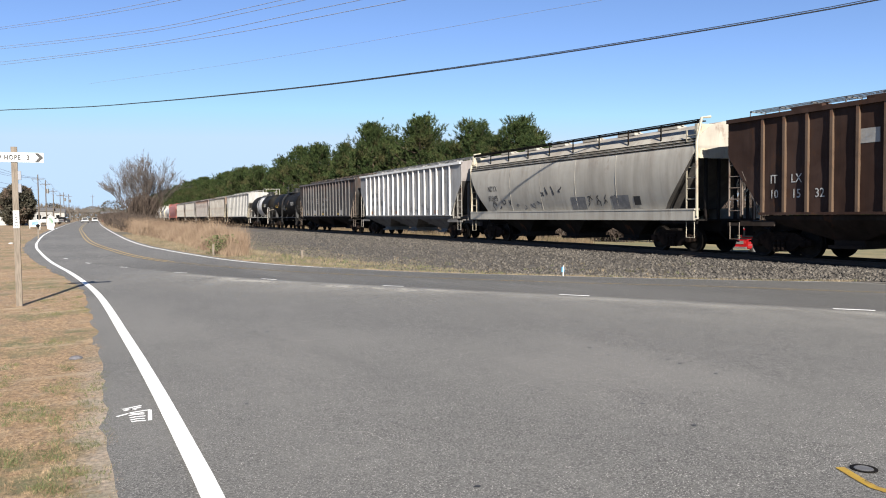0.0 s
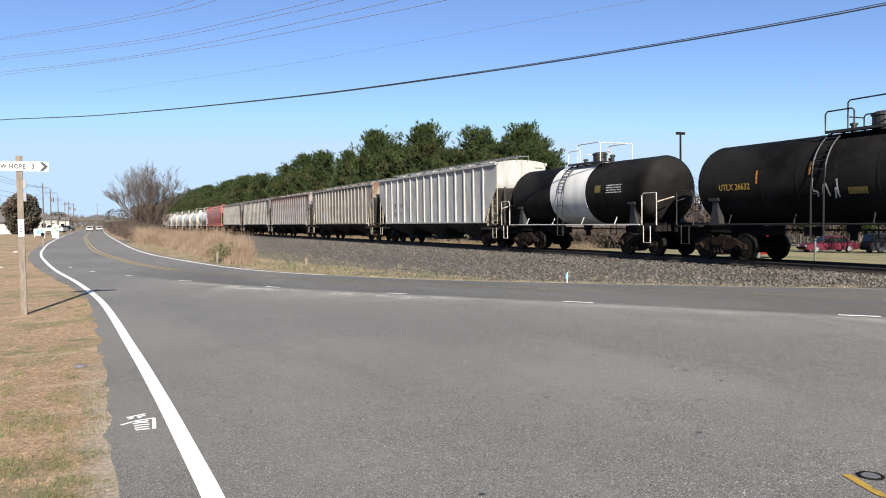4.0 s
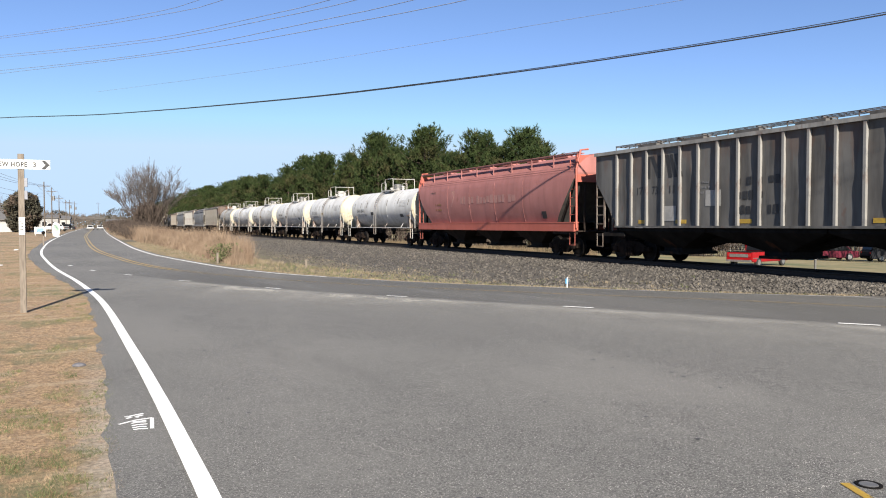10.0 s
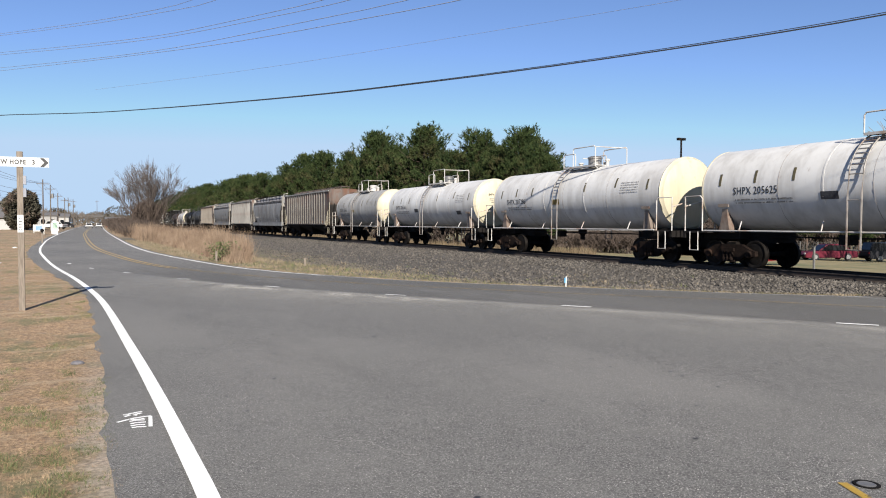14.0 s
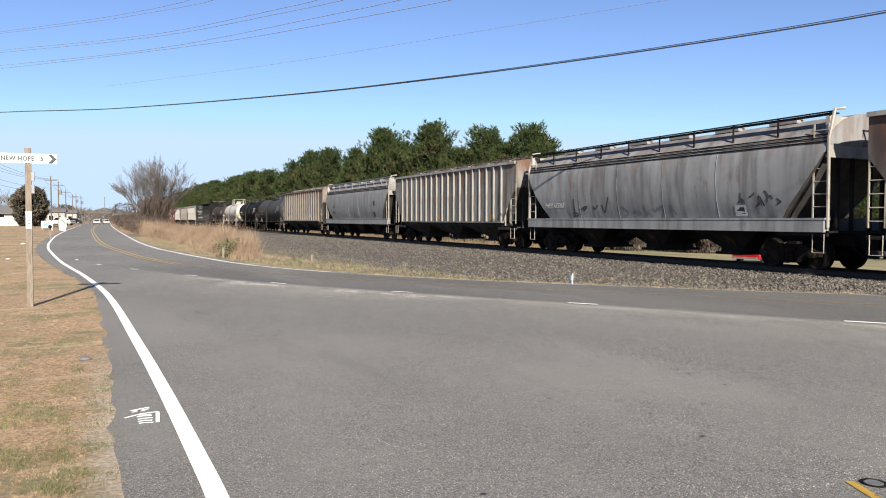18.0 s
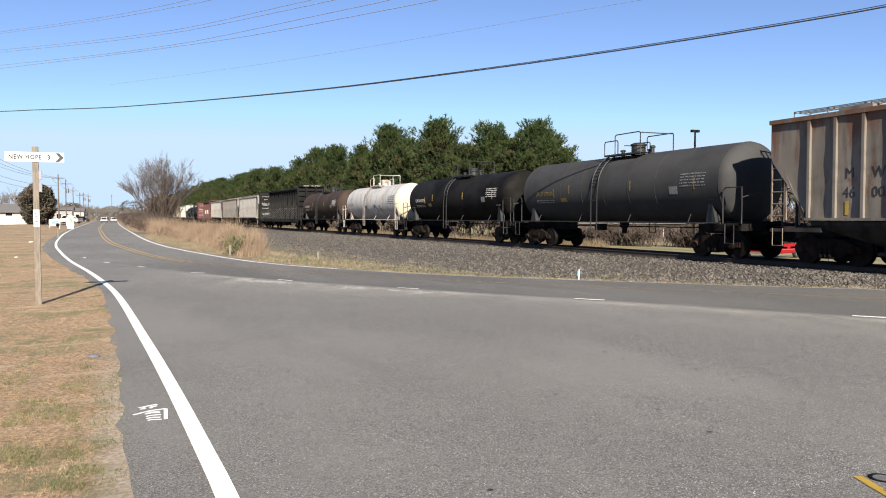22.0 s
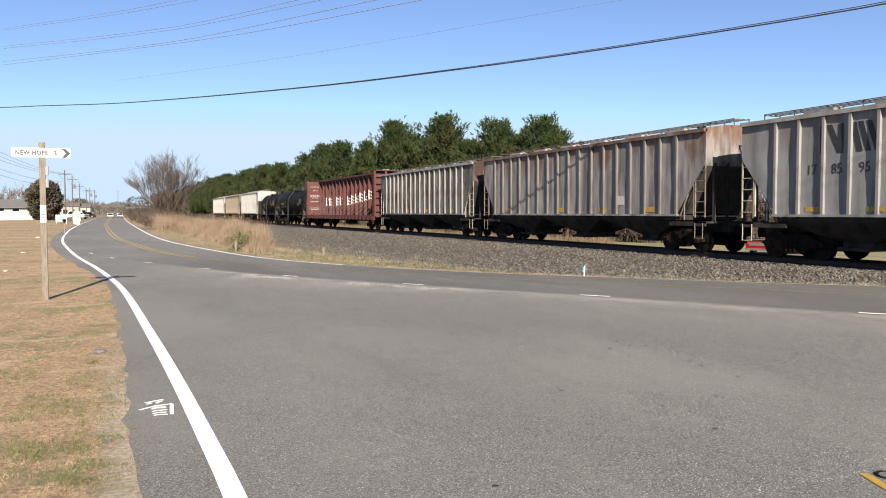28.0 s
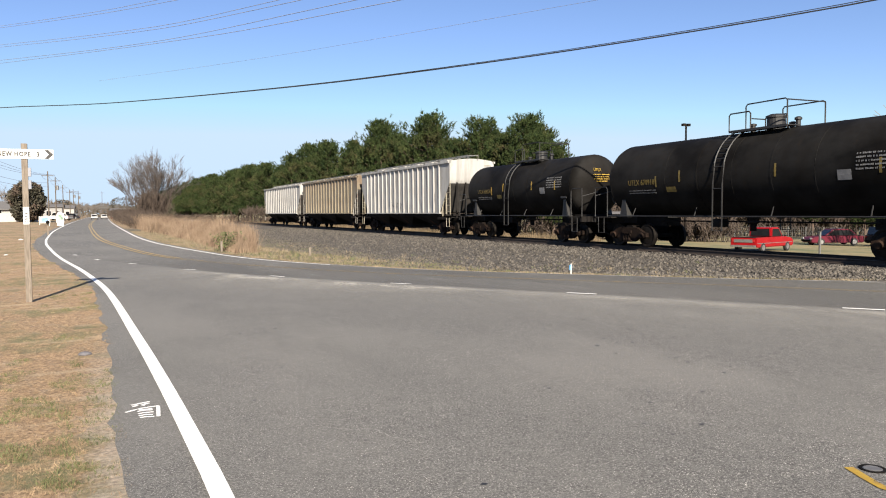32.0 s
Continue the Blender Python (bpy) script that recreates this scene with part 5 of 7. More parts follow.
c25 = tank_car(158.45, 14.7, "dirty white tank car with a cream end and graffiti", dirty_tank, cream_head, white_metal, iron_under, 1.4, 2.6, head_depth=0.45, bracket=rust_ends, rungs=tank_steel, dome_y=1.1)
c26 = tank_car(174.05, 15.95, "sooty brown tank car with white lettering", brown_tank, brown_tank, black_metal, iron_under, 1.4, 2.6)
c27 = centerbeam_car(190.85, 23.65, "empty black centrebeam flatcar with an open truss", black_beam, black_beam, iron_under)
c28 = ribbed_hopper(216.2, 17.2, "pale grey ribbed covered hopper railcar with dark letters", pale_nw_body, grey_under, cream_ends, 17, 4.42, walk_metal=rusty_walk, rib_paint=pale_ribs)
c29 = ribbed_hopper(235.1, 17.8, "grey ribbed covered hopper railcar with brown rusted ends", mauve_body, grey_under, rust_ends, 17, 4.45, walk_metal=rusty_walk, rib_paint=streaked_body)
c30 = ribbed_hopper(254.3, 17.0, "rust-patched grey ribbed covered hopper railcar", patchy_body, grey_under, pale_ends, 17, 4.42, walk_metal=rusty_walk, rib_paint=pale_ribs)
c31 = centerbeam_car(272.9, 23.7, "empty red-brown centrebeam flatcar with white stencils", red_beam, red_beam, iron_under)
c32 = tank_car(298.05, 15.5, "black tank car with yellow marks and a railed dome", black_tank, black_tank, black_metal, iron_under, 1.47, 2.69)
c33 = tank_car(314.45, 12.6, "black tank car with yellow lettering on its end", black_tank, black_tank, black_metal, iron_under, 1.4, 2.64)
c34 = ribbed_hopper(328.3, 16.9, "white ribbed covered hopper railcar with a cream end", clean_white, iron_under, cream_ends, 17, 4.5, rib_paint=clean_white)
c35 = ribbed_hopper(346.5, 18.3, "dull tan ribbed covered hopper railcar", ochre_body, iron_under, pale_ends, 17, 4.42, rib_paint=ochre_body)
c36 = ribbed_hopper(366.2, 19.0, "pinkish-white covered hopper railcar at the end of the train", clean_white, iron_under, pale_ends, 17, 4.42, rib_paint=clean_white)


# ---- beside the road ----
def build_sign():
    sign = thing("road_sign", "white arrow sign on a weathered wooden post in dry grass", "road sign", m=pose(-1.24, 15.97, -0.06))
    bm = bmesh.new()
    box(bm, -0.05, 0.05, -0.045, 0.045, -0.3, 2.96)
    part("post", bm, weathered_post, sign)
    bm = bmesh.new()
    box(bm, -0.49, 0.48, -0.062, -0.05, 2.68, 2.855)
    board = part("board", bm, white_board, sign, "white sign board")
    part("lettering", lettering("NEW HOPE", 0.118, ink, 0.80, False, 1.14, bold=0.003), None, board, "black letters", Matrix.Translation((-0.43, -0.066, 2.727)) @ FACE_SOUTH)
    part("lettering", lettering("3", 0.118, ink, 0.9, False, bold=0.003), None, board, "black numeral", Matrix.Translation((0.2, -0.066, 2.727)) @ FACE_SOUTH)
    bm = bmesh.new()
    for s in (1, -1):
        v = [bm.verts.new((x, y, 0)) for x, y in ((0.335, s * 0.08), (0.395, s * 0.08), (0.475, 0), (0.405, 0))]
        bm.faces.new(v if s < 0 else list(reversed(v)))
    part("arrow", bm, ink, board, "black arrowhead", Matrix.Translation((0, -0.067, 2.767)) @ FACE_SOUTH)
    for z in (2.36, 2.13):
        bm = bmesh.new()
        box(bm, 0.05, 0.10, -0.04, 0.04, z, z + 0.16)
        part("meter_box", bm, surface("grey_plastic", (0.25, 0.26, 0.3), (0.33, 0.34, 0.38), 5, 0.5) if z > 2.3 else bpy.data.materials["grey_plastic"], sign, "small grey box")
    bm = bmesh.new()
    box(bm, -0.05, 0.05, -0.052, -0.046, 1.48, 1.80)
    plate_ = part("number_plate", bm, white_board, sign, "small white plate")
    rows = [(-0.022, 0.022, 0.03 + 0.05 * k) for k in range(5)]
    part("marks", bars(rows, ink, 0.022, 4), None, plate_, "", Matrix.Translation((0, -0.056, 1.49)) @ FACE_SOUTH)


build_sign()


def pavement_writing():
    strokes = [((0.19, 6.80), (0.34, 6.87)), ((0.20, 6.74), (0.335, 6.815)), ((0.205, 6.80), (0.30, 6.75)), ((0.14, 6.57), (0.27, 6.66), (0.40, 6.685)),
               ((0.395, 6.68), (0.385, 6.5), (0.375, 6.33)), ((0.23, 6.63), (0.31, 6.60), (0.345, 6.62)), ((0.23, 6.56), (0.28, 6.58), (0.345, 6.56)),
               ((0.235, 6.48), (0.28, 6.50), (0.35, 6.49)), ((0.235, 6.41), (0.29, 6.43), (0.34, 6.41)), ((0.24, 6.35), (0.28, 6.36), (0.345, 6.34))]
    bm = bmesh.new()
    for s in strokes:
        pts = [Vector((x, y, 0.008)) for x, y in s]
        ring = None
        for i, p in enumerate(pts):
            d = (pts[min(i + 1, len(pts) - 1)] - pts[max(i - 1, 0)]).normalized()
            n = Vector((-d.y, d.x, 0)) * 0.015
            pair = (bm.verts.new(p + n), bm.verts.new(p - n))
            if ring:
                bm.faces.new((ring[0], pair[0], pair[1], ring[1]))
            ring = pair
    tagged(new("pavement_writing", mesh_of("pavement_writing", bm, road_paint)), "white sprayed surveyor scribble on asphalt", "road marking", kind="structure")
    tagged(new("yellow_mark", ribbon("yellow_mark", [(4.05, 2.70), (4.03, 2.88), (4.09, 3.04), (4.16, 3.20)], 0.06, 0.009, worn(yellow_ink, "worn_yellow_spray", 0.95, 0.25, 0.45))),
           "sprayed yellow utility mark on asphalt", "road marking", kind="structure")
    bm = bmesh.new()
    lathe_z(bm, [(-0.02, 0.055), (0.009, 0.055), (0.012, 0.048), (0.010, 0.04)], 4.27, 3.12, 20)
    cover = bmesh.new()
    lathe_z(cover, [(-0.02, 0.078), (0.0105, 0.078), (0.0105, 0.058), (-0.02, 0.058)], 4.27, 3.12, 20)
    tagged(new("valve_collar", mesh_of("valve_collar", cover, dark_iron)), "dark iron collar round a valve cover", "manhole cover", kind="structure")
    tagged(new("valve_cover", mesh_of("valve_cover", bm, galvanised)), "small round metal valve cover set in asphalt", "manhole cover")


pavement_writing()


DASHED = ((-12, 24.5), (0, 16.3), (5, 13.0), (8.2, 10.94), (12.2, 8.37), (15.8, 6.03), (19.2, 4.02), (23.1, 2.32), (27, 0.93), (30.2, -0.15), (34, -0.96), (45, -2.4))


def dusty_streaks():
    """Pale grit swept off the lane by turning traffic."""
    m, nd, ln, sh = nodes_of("road_grit")
    ln.new(mixed(nd, ln, noise_node(nd, ln, 40, 4), (0.50, 0.48, 0.43), (0.80, 0.76, 0.68)), sh.inputs["Base Color"])
    sh.inputs["Roughness"].default_value = 0.95
    mask = ramp(nd, ln, noise_node(nd, ln, 1.1, 8, 0.8, (1, 0.6, 1)), 0.28, 0.68)
    strewn = nd.new("ShaderNodeAttribute")
    strewn.attribute_name = "strewn"
    ln.new(times_(nd, ln, mask, strewn.outputs["Fac"]), sh.inputs["Alpha"])
    across = (0.05, 0.25, 0.42, 0.6, 0.85, 1.15, 1.6, 2.3, 3.2, 4.4)
    thick = (0.0, 0.65, 0.8, 0.6, 0.42, 0.33, 0.25, 0.17, 0.09, 0.0)
    rows = np.linspace(0.5, 24.5, 90)
    verts, share = [], []
    for y in rows:
        x, step = along(DASHED, y), (along(DASHED, y + 0.1) - along(DASHED, y - 0.1)) / 0.2
        d = Vector((step, 1, 0)).normalized()
        heavy = float(np.interp(y, [0.5, 2, 9, 13, 16, 19, 21.5, 24.5], [0.0, 0.9, 0.65, 0.6, 1.0, 1.15, 0.8, 0.0]))
        for off, t in zip(across, thick):
            far = off * (1.35 if 15 < y < 20 and off < 1.3 else 1.0)
            px, py = x - d.y * far, y + d.x * far
            verts.append((px, py, road_z(px, py) + 0.0105))
            share.append(t * heavy)
    n = len(across)
    faces = [(i * n + k, i * n + k + 1, (i + 1) * n + k + 1, (i + 1) * n + k) for i in range(len(rows) - 1) for k in range(n - 1)]
    me = bpy.data.meshes.new("road_grit")
    me.from_pydata(verts, [], faces)
    me.attributes.new("strewn", "FLOAT", "POINT").data.foreach_set("value", share)
    me.materials.append(m)
    tagged(new("road_grit", me), "pale swept grit on asphalt", "dirt", kind="structure")
    lane, nd, ln, sh = nodes_of("polished_lane")
    ln.new(mixed(nd, ln, noise_node(nd, ln, 60, 3), (0.085, 0.082, 0.077), (0.19, 0.183, 0.172)), sh.inputs["Base Color"])
    sh.inputs["Roughness"].default_value = 0.88
    co, xyz = nd.new("ShaderNodeTexCoord"), nd.new("ShaderNodeSeparateXYZ")
    ln.new(co.outputs["Object"], xyz.inputs[0])
    fade = times_(nd, ln, ramp(nd, ln, xyz.outputs[1], 34.0, 22.0), 0.26)
    ln.new(times_(nd, ln, ramp(nd, ln, noise_node(nd, ln, 0.5, 5, 0.6, (1, 0.3, 1)), 0.2, 0.5), fade), sh.inputs["Alpha"])
    me = strip("polished_lane", lambda y: along(DASHED, y) + 0.05, lambda y: min(along(LINE_EAST, max(y, 12)), 17.0), [3 + 0.5 * k for k in range(64)], 0.0085, lane, 16)
    tagged(new("polished_lane", me), "darker polished asphalt of the through lane", "road", kind="structure")


dusty_streaks()


def cracks():
    rnd = random.Random(4)
    bm = bmesh.new()
    starts = ((1.55, 5.4, 0.3, -0.5), (3.3, 7.4, 0.6, 0.2), (2.0, 9.6, 0.9, -0.1), (5.5, 6.2, 0.4, 0.5))
    for x, y, dx, dy in starts:
        p, prev = Vector((x, y, 0)), None
        for _ in range(26):
            d = Vector((dx + rnd.gauss(0, 0.5), dy + rnd.gauss(0, 0.5), 0)).normalized()
            n = Vector((-d.y, d.x, 0)) * rnd.uniform(0.002, 0.006)
            pair = [bm.verts.new((q.x, q.y, road_z(q.x, q.y) + 0.006)) for q in (p + n, p - n)]
            if prev:
                bm.faces.new((prev[0], pair[0], pair[1], prev[1]))
            prev = pair
            p = p + d * 0.05
    tagged(new("road_cracks", mesh_of("road_cracks", bm, surface("crack_grit", (0.32, 0.31, 0.29), (0.42, 0.41, 0.38), 30, 0.95))), "fine pale cracks in asphalt", "crack", kind="stuff")
    bm = bmesh.new()
    for _ in range(110):
        x, y = rnd.uniform(0.9, 9), rnd.uniform(3.6, 14)
        s = rnd.uniform(0.008, 0.018) * (1 + 0.08 * y)
        z = road_z(x, y) + 0.006
        a = rnd.uniform(0, 6)
        n = 7
        v = [bm.verts.new((x + s * rnd.uniform(0.6, 1.4) * math.cos(a + 2 * math.pi * k / n), y + s * rnd.uniform(0.6, 1.2) * math.sin(a + 2 * math.pi * k / n), z)) for k in range(n)]
        bm.faces.new(v)
    verts, faces = [], []
    for _ in range(15000):
        y = 3.2 + 13 * rnd.random() ** 1.5
        x = 0.8 + (0.9 * y + 2.5) * rnd.random()
        s, z, a = rnd.uniform(0.002, 0.0054), road_z(x, y) + 0.0078, rnd.uniform(0, 6)
        k = len(verts)
        verts += [(x + s * math.cos(a + 2.1 * q), y + s * math.sin(a + 2.1 * q), z) for q in range(3)] + [(x, y, z + s * 0.5)]
        faces += [(k, k + 1, k + 3), (k + 1, k + 2, k + 3), (k + 2, k, k + 3)]
    me = bpy.data.meshes.new("road_pebbles")
    me.from_pydata(verts, [], faces)
    me.materials.append(surface("pale_pebble", (0.55, 0.53, 0.49), (0.8, 0.77, 0.72), 9, 0.8))
    tagged(new("road_pebbles", me), "tiny pale aggregate pebbles in asphalt", "gravel", kind="stuff")
    tagged(new("tar_spots", mesh_of("tar_spots", bm, surface("tar", (0.02, 0.02, 0.02), (0.03, 0.03, 0.03), 9, 0.6))), "small dark tar spots on asphalt", "stain", kind="stuff")


cracks()


def small_posts():
    flag = thing("marker_flag", "small blue utility flag on a wire in gravel", "flag", m=pose(12.0, 18.0, ground_z(12.0, 18.0)))
    blue = surface("blue_plastic", (0.12, 0.38, 0.72), (0.2, 0.5, 0.8), 6, 0.5)
    bm = bmesh.new()
    tube(bm, [(0, 0, 0), (0.01, 0, 0.3)], 0.02, 6)
    part("stake", bm, white_board, flag, "white plastic stake")
    bm = bmesh.new()
    box(bm, -0.05, 0.03, -0.012, 0.012, 0.12, 0.26)
    part("ribbon", bm, blue, flag, "blue ribbon")
    for x, y, h, label in ((4.75, 34.0, 0.48, "short whitish wooden stake in roadside grass"), (27.7, 22.85, 1.15, "thin pale grey marker post in field grass"),
                           (8.0, 31.5, 0.35, "short wooden stake in dry grass")):
        post = thing("marker_post", label, "post", m=pose(x, y, ground_z(x, y)))
        bm = bmesh.new()
        box(bm, -0.04, 0.04, -0.03, 0.03, -0.1, h)
        box(bm, -0.045, 0.045, -0.035, 0.035, h - 0.03, h)
        part("post", bm, galvanised if h > 1 else weathered_post, post)


small_posts()


# ---- wires and poles ----
def sagging(a, b, low, n=24):
    pts = []
    for k in range(n + 1):
        u = k / n
        pts.append((a[0] + (b[0] - a[0]) * u, a[1] + (b[1] - a[1]) * u, a[2] + (b[2] - a[2]) * u - low * 4 * u * (1 - u)))
    return pts


def wires():
    cable = surface("cable_insulation", (0.02, 0.02, 0.022), (0.04, 0.04, 0.04), 4, 0.6)
    alu = surface("bare_conductor", (0.30, 0.32, 0.37), (0.38, 0.40, 0.45), 4, 0.5)

    cable_line = ((-45, 8.55), (-30, 7.9), (-9.2, 7.59), (-4.6, 7.63), (2.3, 7.81), (9.2, 8.08), (17.2, 8.47), (29.4, 9.25), (37.8, 9.84), (48.4, 10.64), (62.3, 11.88), (69.3, 12.52), (75.1, 13.01), (96, 14.9))

    def cable_at(s, lift=0.0):
        return (17.3 - 0.354 * s, 23.8 + 0.935 * s, along(cable_line, s) + lift)
    for lift, r in ((0.0, 0.016), (0.05, 0.009)):
        bm = bmesh.new()
        tube(bm, [cable_at(s, lift * (1 - s / 60)) for s in np.linspace(-45, 96, 70)], r, 5, r * 3.0)
        tagged(new("overhead_cable", mesh_of("overhead_cable", bm, cable)), "black sagging overhead cable across the sky", "cable", "overhead wires")
    # conductors of the line that follows the road: three known places on each
    for a, b, c in (((-7.34, 64.6, 14.96), (0.19, 44.7, 12.15), (3.98, 34.7, 10.9)), ((-7.34, 64.6, 15.08), (0.19, 44.7, 12.29), (3.22, 36.7, 11.32)),
                    ((-7.38, 64.7, 13.79), (2.59, 38.4, 10.32), (6.63, 27.7, 9.4)), ((-7.39, 64.7, 13.63), (2.59, 38.4, 10.19), (7.18, 26.2, 9.09)),
                    ((-7.42, 64.8, 12.7), (2.58, 38.4, 9.64), (8.0, 24.1, 8.55)), ((-7.43, 64.8, 12.46), (4.49, 33.4, 9.02), (9.0, 21.4, 8.06)),
                    ((0.31, 112.2, 19.3), (15.05, 73.3, 16.35), (28.26, 38.4, 14.35))):
        bm = bmesh.new()
        table = ((c[1], c[2]), (b[1], b[2]), (a[1], a[2]))
        slope = (c[0] - a[0]) / (c[1] - a[1])
        pts = []
        for y in np.linspace(-58, a[1], 70):
            dy = y - c[1]
            z = along(table, y) if dy >= 0 else c[2] + dy * 0.055 + 0.0009 * dy * dy
            pts.append((c[0] + slope * (y - c[1]), y, z))
        tube(bm, pts, 0.011, 4)
        tagged(new("overhead_wire", mesh_of("overhead_wire", bm, alu)), "thin grey power line across the sky", "cable", "overhead wires")
    spots = ((-7.93, 145.5, 9.0), (-8.1, 172.9, 9.2), (-8.06, 205.5, 8.8), (-7.64, 238, 8.6), (-7.2, 254, 9.2), (-6.1, 264.7, 9.0), (1.0, 400, 12.5))
    for x, y, h in spots:
        pole = thing("utility_pole", "tall weathered wooden utility pole with a crossarm", "utility pole", "poles along the road", pose(x, y, -0.1))
        bm = bmesh.new()
        tube(bm, [(0, 0, 0), (0, 0, h)], 0.13, 8, 0.08)
        part("pole", bm, pole_wood, pole)
        bm = bmesh.new()
        box(bm, -0.9, 0.9, -0.05, 0.05, h - 0.8, h - 0.7)
        part("crossarm", bm, pole_wood, pole)
        if y in (172.9, 254, 264.7):
            bm = bmesh.new()
            lathe_z(bm, [(h - 2.6, 0.25), (h - 1.7, 0.25), (h - 1.65, 0.1)], 0.35, 0, 10)
            part("transformer", bm, galvanised, pole)
    bm = bmesh.new()
    for (x0, y0, h0), (x1, y1, h1) in zip(spots[:5], spots[1:5] + spots[5:6]):
        for dx in (-1.0, 0.0, 1.0):
            tube(bm, sagging((x0 + dx, y0, h0 - 0.7), (x1 + dx, y1, h1 - 0.7), 0.4, 8), 0.02, 3)
    for dx, dz in ((-1.0, -0.7), (0, -0.7), (1.0, -0.7), (0.1, -2.0), (0.1, -2.6)):
        tube(bm, sagging((-15.5 + dx, 70, 11.4 + dz * 1.3), (-7.93 + dx, 145.5, 9 + dz), 1.4, 18), 0.022, 3)
    tagged(new("pole_wires", mesh_of("pole_wires", bm, alu)), "thin wires strung between roadside poles", "cable", kind="stuff")
    lamp = thing("lamp_post", "tall dark parking lot lamp post beyond the railway", "street lamp", m=pose(53.0, 59.3, -1.6))
    bm = bmesh.new()
    tube(bm, [(0, 0, 0), (0, 0, 11.5)], 0.13, 8, 0.09)
    part("pole", bm, dark_iron, lamp)
    for s in (-1, 1):
        bm = bmesh.new()
        box(bm, s * 0.1, s * 0.45, -0.16, 0.16, 11.42, 11.66)
        part("lamp_head", bm, dark_iron, lamp)


wires()


# ---- plants ----
def blades(name, label, spots, material, count, height, width, lean=0.35, seed=1, kind_word="grass"):
    """Many upright blades round the given (x, y, z) spots."""
    rnd = random.Random(seed)
    verts, faces = [], []
    for x, y, z, k in spots:
        for _ in range(count):
            h = height * k * rnd.uniform(0.5, 1.1)
            a = rnd.uniform(0, 6.3)
            w = width * rnd.uniform(0.6, 1.3)
            bx, by = x + rnd.gauss(0, width * 6), y + rnd.gauss(0, width * 6)
            tip = (bx + rnd.gauss(0, lean) * h, by + rnd.gauss(0, lean) * h, z + h)
            n = len(verts)
            verts += [(bx - w * math.cos(a), by - w * math.sin(a), z - 0.01), (bx + w * math.cos(a), by + w * math.sin(a), z - 0.01), tip]
            faces.append((n, n + 1, n + 2))
    me = bpy.data.meshes.new(name)
    me.from_pydata(verts, [], faces)
    me.materials.append(material)
    return tagged(new(name, me), label, kind_word, kind="stuff")


def plants():
    rnd = random.Random(17)
    lawn, weeds, fringe, strip_ = [], [], [], []
    for _ in range(36000):
        y = 3.4 + 60 * rnd.random() ** 2.2 - abs(rnd.gauss(0, 0.9))
        w = along(EDGE_WEST, y)
        x = w - 0.05 - (0.25 * y + 1.5) * rnd.random() ** 1.1
        if noise.noise((x * 0.9, y * 0.9, 2)) < -0.5 or (w - x < 0.3 and y < 10 and rnd.random() < 0.88):
            continue
        lawn.append((x, y, ground_z(x, y), rnd.uniform(0.5, 1.2)))
        g = noise.noise((x * 0.8 + 30, y * 0.5, 5))
        if g > 0.24 and noise.noise((x * 2.6, y * 1.8, 15)) > 0.05 and rnd.random() < 0.6:
            weeds.append((x, y, ground_z(x, y), rnd.uniform(0.5, 1.2)))
    for _ in range(150):
        y = 3.8 + 5.0 * rnd.random()
        if noise.noise((0, y * 1.4, 9)) > -0.02:
            x = along(EDGE_WEST, y) - rnd.uniform(0.06, 0.3)
            weeds.append((x, y, ground_z(x, y), rnd.uniform(0.4, 0.8)))
    blades("dry_lawn_grass", "short dry straw-coloured lawn grass", lawn, surface("dry_blades", (0.32, 0.20, 0.11), (0.64, 0.46, 0.28), 5.0, 0.9, c=(0.40, 0.28, 0.16), c_scale=0.8, bumps=0), 9, 0.022, 0.0022, 1.2, 3)
    blades("green_weeds", "low green weeds among dry grass", weeds, surface("weed_leaf", (0.11, 0.13, 0.045), (0.2, 0.21, 0.085), 2, 0.85, bumps=0), 11, 0.036, 0.0045, 0.9, 4)
    for _ in range(6500):
        y = 13 + 62 * rnd.random() ** 1.2
        e = edge_east(y)
        if y < 17.5 and rnd.random() < 0.6:
            continue
        wide = 0.5 + 3.2 * min(max((y - 16) / 9, 0), 1)
        x = e + 0.05 + wide * rnd.random() ** 1.4
        k = 0.35 + 0.9 * min((x - e) / 3, 1) * min(max((y - 20) / 10, 0), 1)
        (strip_ if rnd.random() < (0.6 if y > 26 else 0.38) or y > 34 or x - e < 0.35 else fringe).append((x, y, ground_z(x, y), k * rnd.uniform(0.6, 1.2)))
    for _ in range(900):
        y = 17 + 45 * rnd.random()
        e = edge_east(y)
        x = e + 0.6 + 6.5 * rnd.random() ** 1.6
        if x < 17.5 and noise.noise((x * 0.5, y * 0.4, 8)) > -0.05:
            (strip_ if rnd.random() < 0.6 else fringe).append((x, y, ground_z(x, y), rnd.uniform(0.4, 1.1)))
    blades("verge_grass", "dry pale grass along the road verge", strip_, surface("verge_blades", (0.22, 0.17, 0.105), (0.40, 0.32, 0.215), 1.5, 0.9, c=(0.15, 0.135, 0.07), c_scale=0.6, bumps=0), 6, 0.16, 0.010, 0.6, 5)
    blades("green_verge_grass", "patchy green grass beside gravel", fringe, bpy.data.materials["weed_leaf"], 7, 0.12, 0.010, 0.6, 6)
    tall = []
    for _ in range(4600):
        y = 33 + 52 * rnd.random() ** 1.25
        near = edge_east(y) + float(np.interp(y, [33, 38, 48, 80], [0.8, 1.5, 2.3, 2.0]))
        x = near + (2.0 + 2.6 * min((y - 33) / 30, 1)) * rnd.random() ** 1.3 + rnd.gauss(0, 0.1)
        if x / y > rnd.uniform(0.135, 0.185):
            continue
        clump = 0.65 + 0.55 * noise.noise((x * 0.7, y * 0.35, 4))
